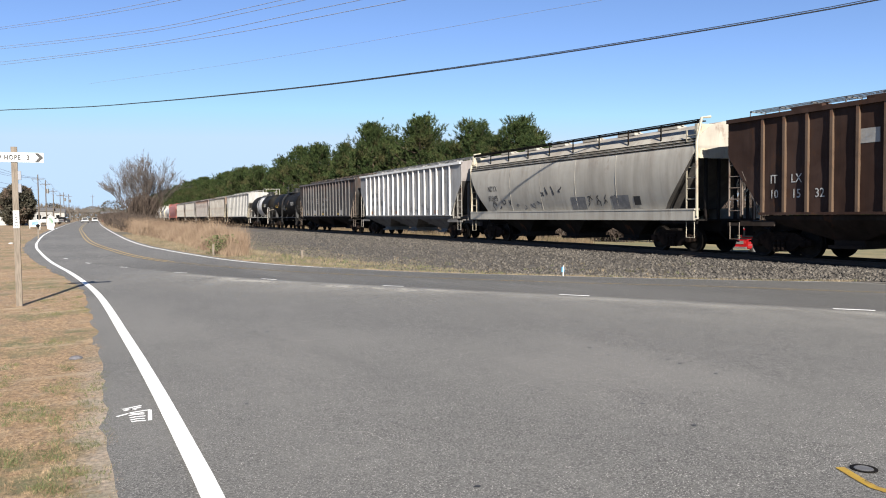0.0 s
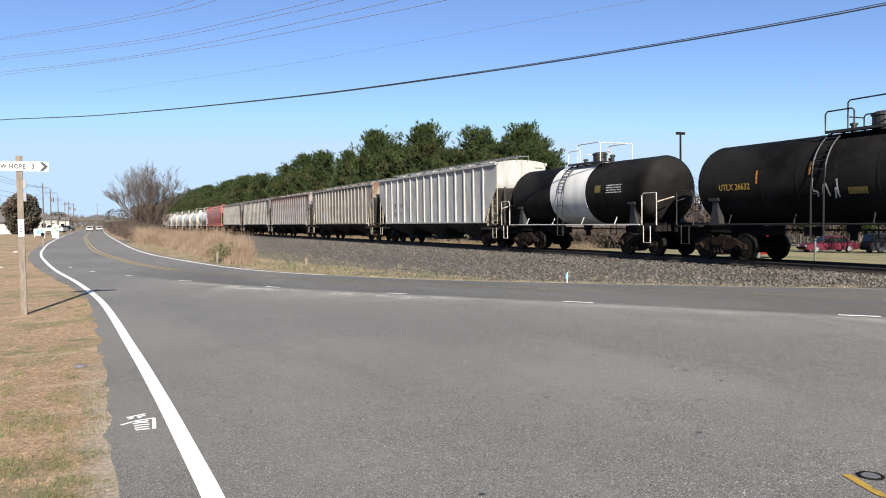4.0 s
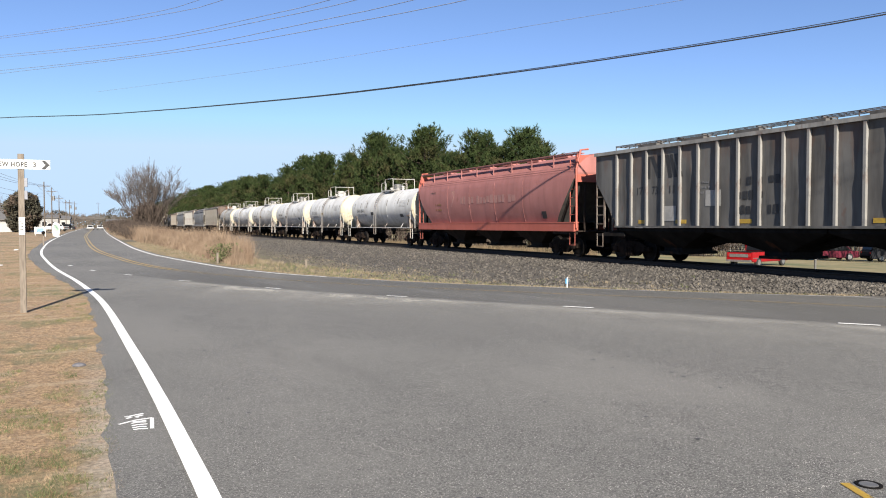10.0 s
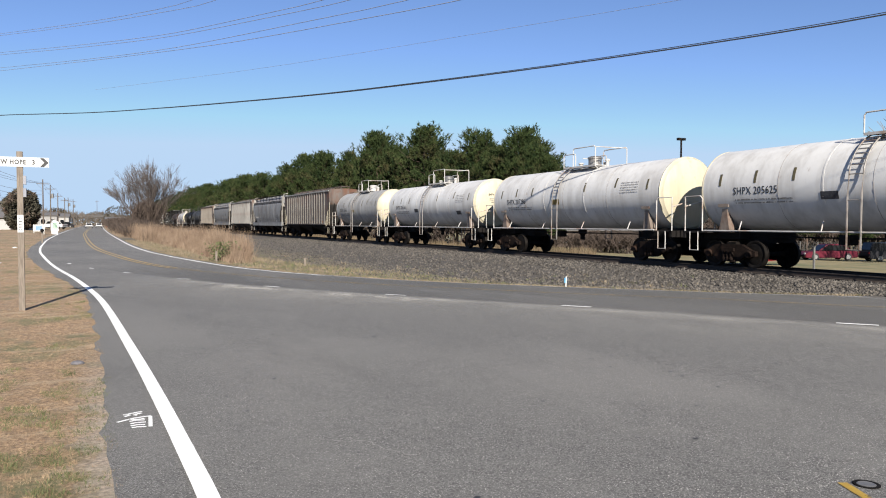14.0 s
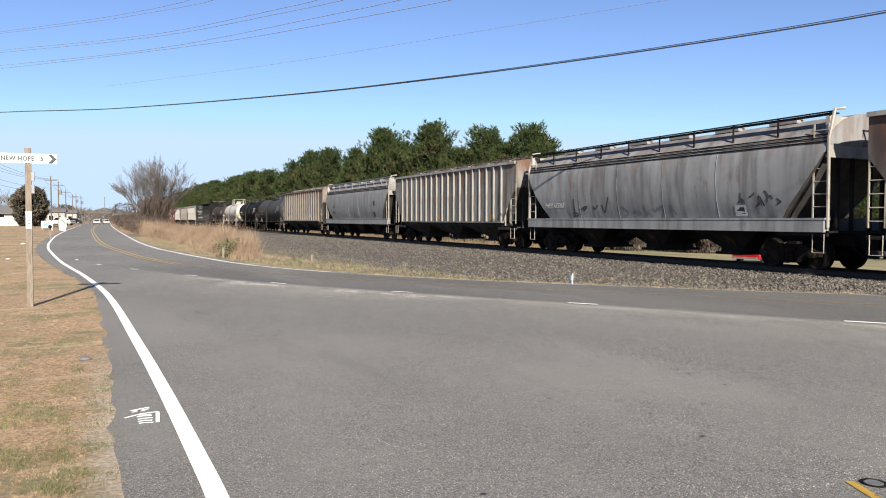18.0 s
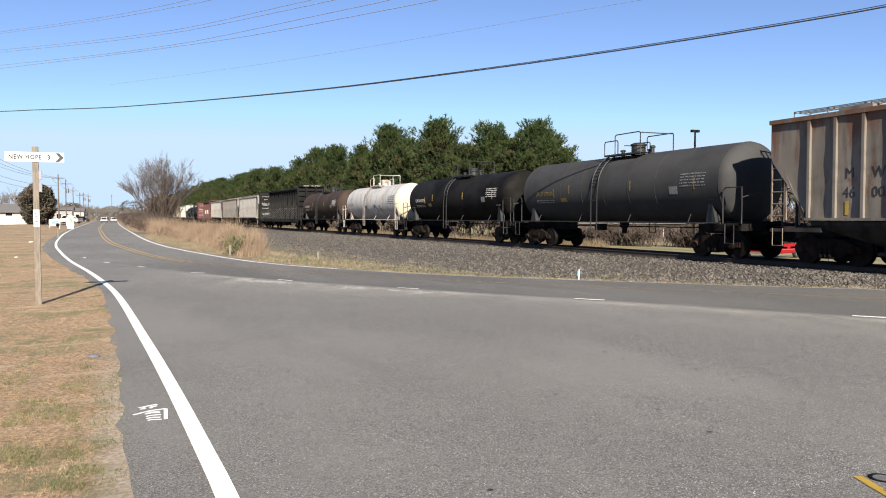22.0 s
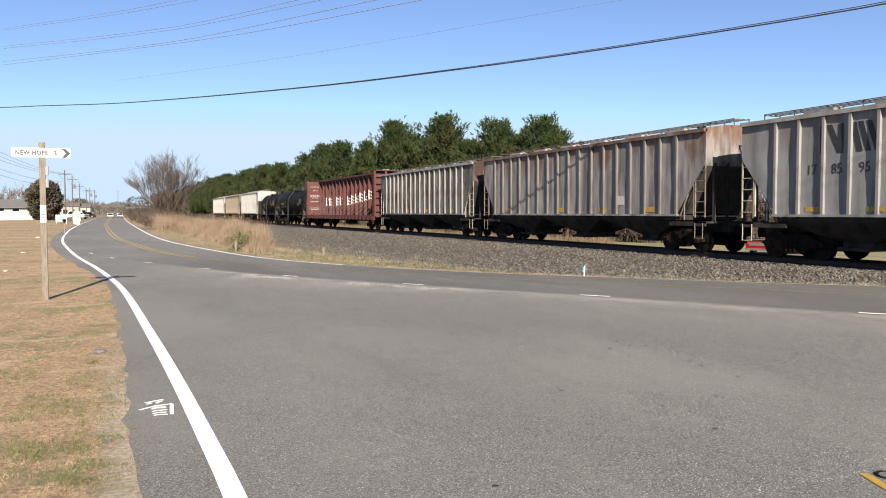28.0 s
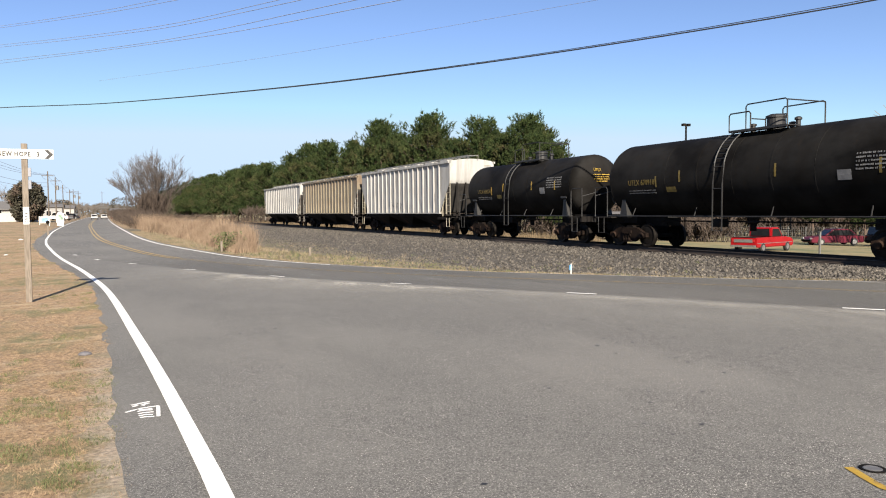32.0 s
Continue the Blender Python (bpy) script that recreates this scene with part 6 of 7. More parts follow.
        tall.append((x, y, ground_z(x, y), clump * rnd.uniform(0.6, 1.15) * min(1, 0.35 + (x - near) * 0.6)))
    for _ in range(1600):
        y = 70 + 80 * rnd.random()
        x = edge_east(y) + 1.3 + 3.4 * rnd.random()
        tall.append((x, y, ground_z(x, y), rnd.uniform(0.5, 1.0)))
    blades("tall_dry_grass", "tall tan broomsedge grass beside the railway", tall, straw, 17, 1.75, 0.013, 0.22, 7)
    # leafless brush between the road and the track
    brushes = []
    for k in range(3):
        r2 = random.Random(70 + k)
        bm = bmesh.new()
        for _ in range(30):
            d = Vector((r2.gauss(0, 0.3), r2.gauss(0, 0.3), 1)).normalized()
            grow(bm, Vector((r2.gauss(0, 0.7), r2.gauss(0, 0.7), -0.05)), d, 0.8, 0.03, 3, r2, 0.42, 0.15, 3)
        brushes.append(mesh_of("twigs", bm, twig_bark))
    spots = []
    y = 92.0
    while y < 340:
        tall_ = float(np.interp(y, [90, 110, 150, 250, 340], [1.3, 1.9, 2.7, 3.0, 3.6]))
        for lane in (0.2, 1.5) if y < 120 else (0.6,):
            spots.append((edge_east(y) + 1.9 + lane + rnd.uniform(-0.5, 0.9), y + rnd.uniform(-1.5, 1.5), tall_ * rnd.uniform(0.75, 1.12) / 2.1))
        y += 3.6 if y < 110 else 5.5 if y < 200 else 11
    spots += [(7.9 + rnd.gauss(0, 0.5), 137 + rnd.gauss(0, 1.5), rnd.uniform(2.0, 3.0)) for _ in range(6)]
    for x, y, s in spots:
        bush = thing("leafless_shrub", "leafless dark brown brush beside the railway", "shrub", "brush beside the railway")
        wide = min(s * 1.15, 1.3)
        bush.matrix_basis = pose(x, y, ground_z(x, y), 0, 0, rnd.uniform(0, 360)) @ Matrix.Diagonal((wide, wide, s, 1))
        part("branch", rnd.choice(brushes), None, bush)
    # tall brown brush before the pines and beyond the railway
    for k in range(76):
        if k >= 46:
            y = 210 + 17 * (k - 46)
            x, s = 40 + rnd.uniform(-2, 2), rnd.uniform(0.8, 1.3)
        elif k < 22:
            y = 72 + 6.2 * k
            x, s = 38.5 + rnd.uniform(-1.5, 1.5), rnd.uniform(1.9, 2.5) if k % 4 == 1 else rnd.uniform(0.7, 1.3)
        else:
            u = (k - 22) / 24
            x, y, s = 45 + 13 * u + rnd.uniform(-2, 2), 74 - 16 * u + rnd.uniform(-3, 3), rnd.uniform(0.7, 1.3)
        bush = thing("leafless_shrub", "tall leafless brown brush beyond the railway", "shrub", "brush beyond the railway")
        bush.matrix_basis = pose(x, y, ground_z(x, y) - 0.05, 0, 0, rnd.uniform(0, 360)) @ Matrix.Scale(s, 4)
        part("branch", rnd.choice(brushes), None, bush)
    for k in range(54):
        u = k / 53
        x, y, s = 64 + 64 * u + rnd.uniform(-2, 2), 104 - 52 * u + rnd.uniform(-4, 4), rnd.uniform(2.0, 3.1)
        bush = thing("leafless_shrub", "dense leafless brown thicket at the field's edge", "shrub", "thicket at the field's edge")
        bush.matrix_basis = pose(x, y, ground_z(x, y) - 0.05, 0, 0, rnd.uniform(0, 360)) @ Matrix.Scale(s, 4)
        part("branch", rnd.choice(brushes), None, bush)
    dry = []
    for _ in range(2500):
        y = 40 + 110 * rnd.random() ** 1.5
        x = 24.5 + 14 * rnd.random() + (8 if y < 75 else 0) * rnd.random()
        if x / y > 0.72:
            continue
        dry.append((x, y, ground_z(x, y), rnd.uniform(0.4, 1.1)))
    blades("field_weeds", "tall dry brown weeds beyond the railway", dry, weed_straw, 10, 0.8, 0.02, 0.3, 12)
    for x, y in ((5.1, 35.0), (7.1, 52.0)):
        bm = bmesh.new()
        for _ in range(500):
            p = Vector((rnd.gauss(0, 0.28), rnd.gauss(0, 0.28), rnd.uniform(0.05, 0.85)))
            d = Vector((rnd.gauss(0, 1), rnd.gauss(0, 1), rnd.gauss(0.4, 0.6))).normalized() * 0.11
            s = d.cross(Vector((rnd.gauss(0, 1), rnd.gauss(0, 1), 1))).normalized() * 0.03
            bm.faces.new([bm.verts.new(v) for v in (p - s, p + s, p + d)])
        bush = thing("green_shrub", "small green shrub in tall dry grass", "shrub", m=pose(x, y, ground_z(x, y)))
        part("foliage", bm, bpy.data.materials["weed_leaf"], bush)


plants()


def far_trees():
    rnd = random.Random(31)
    protos = []
    for k in range(4):
        r2 = random.Random(90 + k)
        bm = bmesh.new()
        for _ in range(3):
            d = Vector((r2.gauss(0, 0.14), r2.gauss(0, 0.14), 1)).normalized()
            grow(bm, Vector((r2.gauss(0, 0.4), r2.gauss(0, 0.4), -0.1)), d, 3.1, 0.13, 5, r2, 0.34, 0.2, 4)
        protos.append(mesh_of("limb", bm, grey_bark))
    spots = [(74 + 3.4 * k + rnd.uniform(-1, 1), 109 - 1.55 * k + rnd.uniform(-4, 4), rnd.uniform(0.95, 1.2)) for k in range(14)]
    spots += [(100, 90, 1.15), (104, 99, 1.35), (107, 94, 1.2), (112, 84, 1.2), (118, 80, 1.1), (84, 96, 0.9), (88, 88, 0.85), (60.8, 37.5, 1.3)]
    spots += [(-23 + 1.5 * k, 168 + rnd.uniform(-8, 14), rnd.uniform(0.5, 0.72)) for k in range(9)]
    spots += [(-26 - 6 * k, 165 + 7 * k + rnd.uniform(-8, 8), rnd.uniform(0.55, 0.8)) for k in range(8)]
    spots += [(-8.5 + 2.2 * k, 300 + 12 * k, 0.55) for k in range(4)] + [(-24 + 3.0 * k, 330 + 9 * k + rnd.uniform(-15, 15), rnd.uniform(0.6, 0.8)) for k in range(12)] + [(-16 + 1.2 * k, 195 + 14 * k, 0.5) for k in range(7)]
    for x, y, s in spots:
        tree = thing("bare_tree", "leafless grey-brown tree in the distance", "tree", "leafless trees in the distance")
        tree.matrix_basis = pose(x, y, ground_z(x, y) - 0.1, 0, 0, rnd.uniform(0, 360)) @ Matrix.Scale(s, 4)
        part("limb", rnd.choice(protos), None, tree)
    # dense evergreens
    for x, y, h, w in ((-10.2, 135.3, 6.0, 2.55), (1.5, 420, 7, 6), (7.5, 330, 8, 5), (-12, 300, 6, 4)):
        r2 = random.Random(int(x * 10 + 900))
        bm = bmesh.new()
        conical = h > 10
        for _ in range(5000 if y < 140 else 1200):
            u = r2.random()
            a = r2.uniform(0, 6.3)
            if conical:
                rad = w * (1 - u) ** 0.8 * math.sqrt(r2.uniform(0.3, 1))
                z = 0.6 + u * (h - 0.6)
            else:
                t = r2.uniform(-1, 1)
                rad = w * max(0, 1 - abs(t) ** 2.6) ** 0.5 * r2.uniform(0.6, 1.0) * (1 + 0.5 * noise.noise((1.4 * math.cos(a), 1.4 * math.sin(a), t * 2 + x)))
                z = h * (0.52 + t * 0.48 * (1 + 0.3 * noise.noise((2 * math.cos(a), 2 * math.sin(a), x))))
            p = Vector((rad * math.cos(a), rad * math.sin(a), z))
            d = Vector((math.cos(a) + r2.gauss(0, 0.6), math.sin(a) + r2.gauss(0, 0.6), r2.gauss(0.3, 0.6))).normalized() * r2.uniform(0.3, 0.6)
            s = d.cross(Vector((r2.gauss(0, 1), r2.gauss(0, 1), r2.gauss(0, 1)))).normalized() * 0.2
            bm.faces.new([bm.verts.new(v) for v in (p - s, p + s, p + d)])
        tree = thing("evergreen_tree", "dense dark evergreen tree in the distance", "tree", m=pose(x, y, ground_z(x, y)))
        part("crown", bm, dark_leaf, tree)
        bm = bmesh.new()
        tube(bm, [(0, 0, -0.2), (0, 0, h * 0.7)], 0.2, 7, 0.06)
        part("trunk", bm, bark, tree)


far_trees()


def far_woods():
    """The brown winter woods that close the view down the road."""
    rnd = random.Random(55)
    verts, faces = [], []
    for _ in range(9000):
        x = rnd.uniform(-130, 60)
        y = 470 + rnd.uniform(0, 30)
        h = 6.5 + 2.5 * noise.noise((x * 0.09, 3, 1)) + 1.5 * noise.noise((x * 0.4, 8, 1))
        z = h * rnd.random() ** 0.8
        a = rnd.uniform(0, 6.3)
        n = len(verts)
        verts += [(x - 0.35 * math.cos(a), y, z - 0.3), (x + 0.35 * math.cos(a), y, z - 0.2), (x + rnd.gauss(0, 0.3), y, z + rnd.uniform(0.5, 1.1))]
        faces.append((n, n + 1, n + 2))
    me = bpy.data.meshes.new("far_woods")
    me.from_pydata(verts, [], faces)
    me.materials.append(dark_leaf)
    tagged(new("far_woods", me), "brown and dark green winter woods on the horizon", "woods", kind="stuff")


far_woods()


# ---- vehicles ----
def vehicle(name, label, x, y, z, heading, paint, length=4.7, width=1.8, height=1.45, shape="sedan"):
    car = thing(name, label, "car" if shape != "pickup" else "pickup truck", m=pose(x, y, z, 0, 0, heading))
    h, w = length / 2, width / 2
    beltline = height * (0.61 if shape == "pickup" else 0.58)
    bm = bmesh.new()
    outline = [(-h, 0.42 if shape == "pickup" else 0.32), (-h + 0.03, beltline - 0.05), (-h + 0.12, beltline), (h - 1.15, beltline), (h - 0.2, beltline - 0.12), (h, beltline - 0.3), (h, 0.42 if shape == "pickup" else 0.32), (h - 0.2, 0.36 if shape == "pickup" else 0.24), (-h + 0.2, 0.36 if shape == "pickup" else 0.24)]
    plate(bm, outline, -w, w)
    bmesh.ops.bevel(bm, geom=list(bm.edges), offset=0.05, segments=2, affect="EDGES", clamp_overlap=True)
    body = part("body", bm, paint, car)
    if shape == "pickup":
        cab = [(-0.35, beltline), (-0.28, height), (0.75, height), (1.35, beltline)]
        bm = bmesh.new()
        box(bm, -w + 0.12, w - 0.12, -h + 0.1, -0.5, beltline - 0.02, beltline + 0.012)
        part("bed", bm, dark_iron, car, "open dark cargo bed")
        bm = bmesh.new()
        box(bm, -w + 0.28, w - 0.28, -h - 0.016, -h + 0.02, beltline - 0.34, beltline - 0.12)
        part("tailgate", bm, galvanised, car, "bright metal tailgate panel")
        for s in (-1, 1):
            bm = bmesh.new()
            box(bm, s * w - 0.012, s * w + 0.012, -h + 0.15, h - 0.2, 0.62, 0.66)
            part("side_moulding", bm, galvanised, car)
    elif shape == "suv":
        cab = [(-h + 0.1, beltline), (-h + 0.35, height), (0.6, height), (1.25, beltline)]
    else:
        cab = [(-h + 0.55, beltline), (-h + 1.25, height), (0.35, height), (1.15, beltline)]
    bm = bmesh.new()
    plate(bm, cab, -w + 0.13, w - 0.13)
    bmesh.ops.bevel(bm, geom=list(bm.edges), offset=0.06, segments=2, affect="EDGES", clamp_overlap=True)
    roof = part("cabin", bm, paint, car)
    inset = [(cab[0][0] + 0.14, beltline + 0.05), (cab[1][0] + 0.1, height - 0.1), (cab[2][0] - 0.06, height - 0.1), (cab[3][0] - 0.2, beltline + 0.05)]
    for s in (-1, 1):
        bm = bmesh.new()
        plate(bm, inset, s * (w - 0.13) - 0.012, s * (w - 0.13) + 0.012)
        part("side_window", bm, glass_dark, roof)
    for a, b in ((cab[0], cab[1]), (cab[3], cab[2])):
        bm = bmesh.new()
        out = -0.012 if a is cab[0] else 0.012
        q = [bm.verts.new(v) for v in ((-w + 0.25, a[0] * 0.9 + b[0] * 0.1 + out, a[1] * 0.9 + b[1] * 0.1), (w - 0.25, a[0] * 0.9 + b[0] * 0.1 + out, a[1] * 0.9 + b[1] * 0.1),
                                       (w - 0.3, a[0] * 0.15 + b[0] * 0.85 + out, a[1] * 0.15 + b[1] * 0.85), (-w + 0.3, a[0] * 0.15 + b[0] * 0.85 + out, a[1] * 0.15 + b[1] * 0.85))]
        bm.faces.new(q)
        part("windscreen", bm, glass_dark, roof)
    for yy in (-h + 0.95, h - 0.9):
        for s in (-1, 1):
            bm = bmesh.new()
            lathe_x(bm, [(-0.11, 0.2), (-0.11, 0.30), (-0.08, 0.335), (0.08, 0.335), (0.11, 0.30), (0.11, 0.2)], 0, 0, 20)
            wheel = part("wheel", bm, rubber, car, "", pose(s * (w - 0.08), yy, 0.335))
            bm = bmesh.new()
            lathe_x(bm, [(-0.115, 0.06), (-0.118, 0.2), (0.118, 0.2), (0.115, 0.06)], 0, 0, 16)
            part("rim", bm, galvanised, wheel)
    red_lens = bpy.data.materials.get("red_lens") or surface("red_lens", (0.45, 0.02, 0.02), (0.5, 0.03, 0.03), 5, 0.3, bumps=0)
    for s in (-1, 1):
        bm = bmesh.new()
        box(bm, s * (w - 0.2) - 0.09, s * (w - 0.2) + 0.09, -h - 0.012, -h + 0.03, beltline - 0.3, beltline - 0.12)
        part("tail_light", bm, red_lens, car)
        bm = bmesh.new()
        box(bm, s * (w - 0.25) - 0.12, s * (w - 0.25) + 0.12, h - 0.03, h + 0.012, 0.58, 0.72)
        part("headlight", bm, white_board, car)
    for yy in (-h, h):
        bm = bmesh.new()
        box(bm, -w + 0.05, w - 0.05, yy - 0.09, yy + 0.09, 0.38, 0.52)
        part("bumper", bm, galvanised if shape == "pickup" else dark_iron, car)
    return car


red_car = surface("red_car_paint", (0.40, 0.010, 0.014), (0.34, 0.008, 0.011), 2, 0.35, bumps=0)
maroon_car = surface("maroon_car_paint", (0.13, 0.014, 0.03), (0.15, 0.018, 0.034), 2, 0.35, bumps=0)
for coat in (red_car, maroon_car):
    coat.node_tree.nodes["Principled BSDF"].inputs["Specular IOR Level"].default_value = 0.2
dark_car = surface("dark_blue_car_paint", (0.022, 0.022, 0.026), (0.028, 0.028, 0.032), 2, 0.35, bumps=0)
dark_car.node_tree.nodes["Principled BSDF"].inputs["Specular IOR Level"].default_value = 0.2
white_car = surface("white_car_body_paint", (0.75, 0.75, 0.74), (0.7, 0.7, 0.69), 2, 0.3, bumps=0)
vehicle("pickup_truck", "bright red older pickup truck parked on field grass", 43.6, 40.8, ground_z(43.6, 40.8), -75, red_car, 5.3, 1.95, 1.72, "pickup")
vehicle("parked_car", "maroon parked car with red tail lights", 61.8, 49.6, ground_z(61, 49), 67, maroon_car, 4.9, 1.85, 1.5, "sedan")
vehicle("parked_car", "dark parked sport utility vehicle", 66.5, 46.8, ground_z(65, 47), -113, dark_car, 4.7, 1.9, 1.75, "suv")
vehicle("parked_car", "white car far along the road", -1.6, 250, 0.0, 180, white_car, 4.8, 1.9, 1.5)
vehicle("parked_car", "small white car far along the road", 1.1, 262, 0.0, 180, white_car, 4.5, 1.8, 1.5)
vehicle("parked_car", "white pickup parked beside the road", -7.8, 176, 0.3, 60, white_car, 5.2, 1.9, 1.7, "pickup")
vehicle("parked_car", "white car parked beside the road", -8.6, 200, 0.3, 100, white_car, 4.5, 1.8, 1.5)
vehicle("parked_car", "dark car parked beside the road", -7.0, 215, 0.3, 90, dark_car, 4.5, 1.8, 1.5)


# ---- buildings and fences ----
def backdrop_things():
    fence = thing("white_fence", "long low white board fence behind the lawn", "fence")
    ax, ay, bx, by = -45.0, 119.0, -9.2, 140.0
    n = 34
    for k in range(n):
        u0, u1 = k / n, (k + 0.985) / n
        bm = bmesh.new()
        p, q = Vector((ax + (bx - ax) * u0, ay + (by - ay) * u0, 0)), Vector((ax + (bx - ax) * u1, ay + (by - ay) * u1, 0))
        d = (q - p).normalized()
        s = Vector((-d.y, d.x, 0)) * 0.04
        z0, z1 = ground_z(p.x, p.y), 2.15 - 0.35 * u0
        v = [bm.verts.new((a.x, a.y, z)) for a in (p - s, q - s, q + s, p + s) for z in (z0, z1)]
        for f in ((0, 2, 3, 1), (2, 4, 5, 3), (4, 6, 7, 5), (6, 0, 1, 7), (1, 3, 5, 7)):
            bm.faces.new([v[i] for i in f])
        part("fence_panel", bm, white_board, fence)
    blue = surface("blue_sign_print", (0.12, 0.28, 0.6), (0.3, 0.45, 0.7), 3, 0.5)
    board = thing("yard_sign", "white and blue yard sign on two posts", "sign", m=pose(-6.3, 106.3, 0.25) @ Matrix.Scale(0.78, 4))
    bm = bmesh.new()
    box(bm, -0.8, 0.8, -0.04, 0.04, 0.35, 1.4)
    part("board", bm, white_board, board)
    bm = bmesh.new()
    box(bm, -0.45, 0.5, -0.055, -0.045, 0.55, 1.2)
    part("picture", bm, blue, board, "blue printed panel")
    for x in (-0.7, 0.7):
        bm = bmesh.new()
        box(bm, x - 0.05, x + 0.05, 0.04, 0.12, -0.3, 1.45)
        part("post", bm, white_board, board)
    board = thing("shop_sign", "tall white shop sign with green print", "sign", m=pose(-5.0, 116.7, 0.2) @ Matrix.Scale(0.8, 4))
    bm = bmesh.new()
    plate(bm, [(-0.6, 0.3), (0.6, 0.3), (0.6, 1.6), (0.2, 2.25), (-0.6, 1.9)], -0.05, 0.05)
    part("board", bm, white_board, board, "", pose(0, 0, 0, 0, 0, 90))
    bm = bmesh.new()
    box(bm, -0.3, 0.4, -0.07, -0.055, 0.7, 1.7)
    part("print", bm, surface("green_sign_print", (0.25, 0.45, 0.3), (0.5, 0.62, 0.5), 4, 0.5), board, "green printed panel")
    bm = bmesh.new()
    box(bm, -0.5, 0.5, -0.2, 0.2, -0.3, 0.32)
    part("base", bm, white_board, board)
    mail = thing("mailbox", "dark mailbox on a wooden post", "mailbox", m=pose(-3.75, 66.9, -0.05))
    bm = bmesh.new()
    box(bm, -0.05, 0.05, -0.05, 0.05, -0.2, 0.95)
    part("post", bm, weathered_post, mail)
    bm = bmesh.new()
    lathe_y(bm, [(-0.25, 0.0001), (-0.25, 0.13), (0.25, 0.13), (0.25, 0.0001)], 0, 1.05, 12)
    part("box", bm, dark_iron, mail)
    # low buildings
    roof_grey = surface("grey_shingles", (0.14, 0.135, 0.135), (0.2, 0.19, 0.185), 5, 0.9)
    wall_white = surface("white_siding", (0.42, 0.41, 0.39), (0.5, 0.49, 0.46), 3, 0.8, stretch=(1, 1, 8))
    brick_red = surface("red_brick", (0.30, 0.10, 0.06), (0.4, 0.15, 0.09), 6, 0.9)
    metal_grey = surface("grey_metal_siding", (0.30, 0.30, 0.29), (0.38, 0.37, 0.36), 4, 0.7, stretch=(6, 6, 1))

    def house(label, x, y, w, d, eave, ridge, wall, turn=0.0, doors=2):
        hs = thing("house", label, "building", m=pose(x, y, ground_z(x, y) - 0.05, 0, 0, turn))
        bm = bmesh.new()
        for x0, x1, y0, y1 in ((-w / 2, w / 2, -d / 2, -d / 2 + 0.2), (-w / 2, w / 2, d / 2 - 0.2, d / 2), (-w / 2, -w / 2 + 0.2, -d / 2 + 0.2, d / 2 - 0.2), (w / 2 - 0.2, w / 2, -d / 2 + 0.2, d / 2 - 0.2)):
            box(bm, x0, x1, y0, y1, 0, eave)
        part("wall", bm, wall, hs)
        bm = bmesh.new()
        for s in (-1, 1):
            v = [bm.verts.new(c) for c in ((-w / 2 - 0.3, s * (d / 2 + 0.4), eave - 0.1), (w / 2 + 0.3, s * (d / 2 + 0.4), eave - 0.1), (w / 2 + 0.3, 0, ridge), (-w / 2 - 0.3, 0, ridge),
                                           (-w / 2 - 0.3, s * (d / 2 + 0.4), eave + 0.05), (w / 2 + 0.3, s * (d / 2 + 0.4), eave + 0.05), (w / 2 + 0.3, 0, ridge + 0.15), (-w / 2 - 0.3, 0, ridge + 0.15))]
            for f in ((0, 1, 2, 3), (4, 7, 6, 5), (0, 4, 5, 1), (0, 3, 7, 4), (1, 5, 6, 2)):
                bm.faces.new([v[i] for i in f])
        part("roof", bm, roof_grey, hs)
        for k in range(doors + 2):
            xx = -w / 2 + w * (k + 0.5) / (doors + 2)
            bm = bmesh.new()
            box(bm, xx - 0.5, xx + 0.5, -d / 2 - 0.03, -d / 2 - 0.005, 0.9, 2.0)
            win = part("window", bm, glass_dark, hs)
            bm = bmesh.new()
            for a0, a1, b0, b1 in ((-0.56, -0.5, 0.84, 2.06), (0.5, 0.56, 0.84, 2.06), (-0.5, 0.5, 0.84, 0.9), (-0.5, 0.5, 2.0, 2.06)):
                box(bm, xx + a0, xx + a1, -d / 2 - 0.05, -d / 2 - 0.005, b0, b1)
            part("frame", bm, white_board, win)
    house("low white house with a grey shingle roof behind the fence", -17.5, 152, 9, 8, 2.1, 3.4, wall_white, 10)
    house("low house with a grey roof behind the fence", -34, 140, 14, 8, 2.1, 3.4, wall_white, 15)
    house("red brick roadside shop in the distance", 6.4, 292, 6, 8, 3.0, 3.6, brick_red, 0)
    house("white roadside shop in the distance", -14, 255, 14, 10, 3.0, 3.8, wall_white, 0)
    house("grey roadside shop in the distance", -12.5, 215, 8, 10, 3.0, 3.6, metal_grey, 0)
    house("long low brown shed beyond the railway", 66, 88, 16, 8, 2.6, 3.2, surface("brown_metal_siding", (0.10, 0.075, 0.06), (0.14, 0.105, 0.085), 4, 0.8, stretch=(6, 6, 1)), -40)
    # far overpass across the road
    bridge = thing("overpass", "dark concrete road overpass far along the road", "bridge", m=pose(0, 365, 0))
    concrete = surface("stained_concrete", (0.09, 0.085, 0.08), (0.14, 0.13, 0.12), 2, 0.9)
    bm = bmesh.new()
    box(bm, -18, 12, -5, 5, 3.9, 5.0)
    part("deck", bm, concrete, bridge)
    for x in (-16, -8, 8):
        bm = bmesh.new()
        box(bm, x - 0.5, x + 0.5, -4, 4, -0.5, 3.9)
        part("pier", bm, concrete, bridge)
    mesh_grey = surface("chain_link", (0.2, 0.2, 0.2), (0.28, 0.28, 0.27), 5, 0.6, metal=0.4)
    wire = thing("chain_link_fence", "grey chain-link fence beyond the railway", "fence")
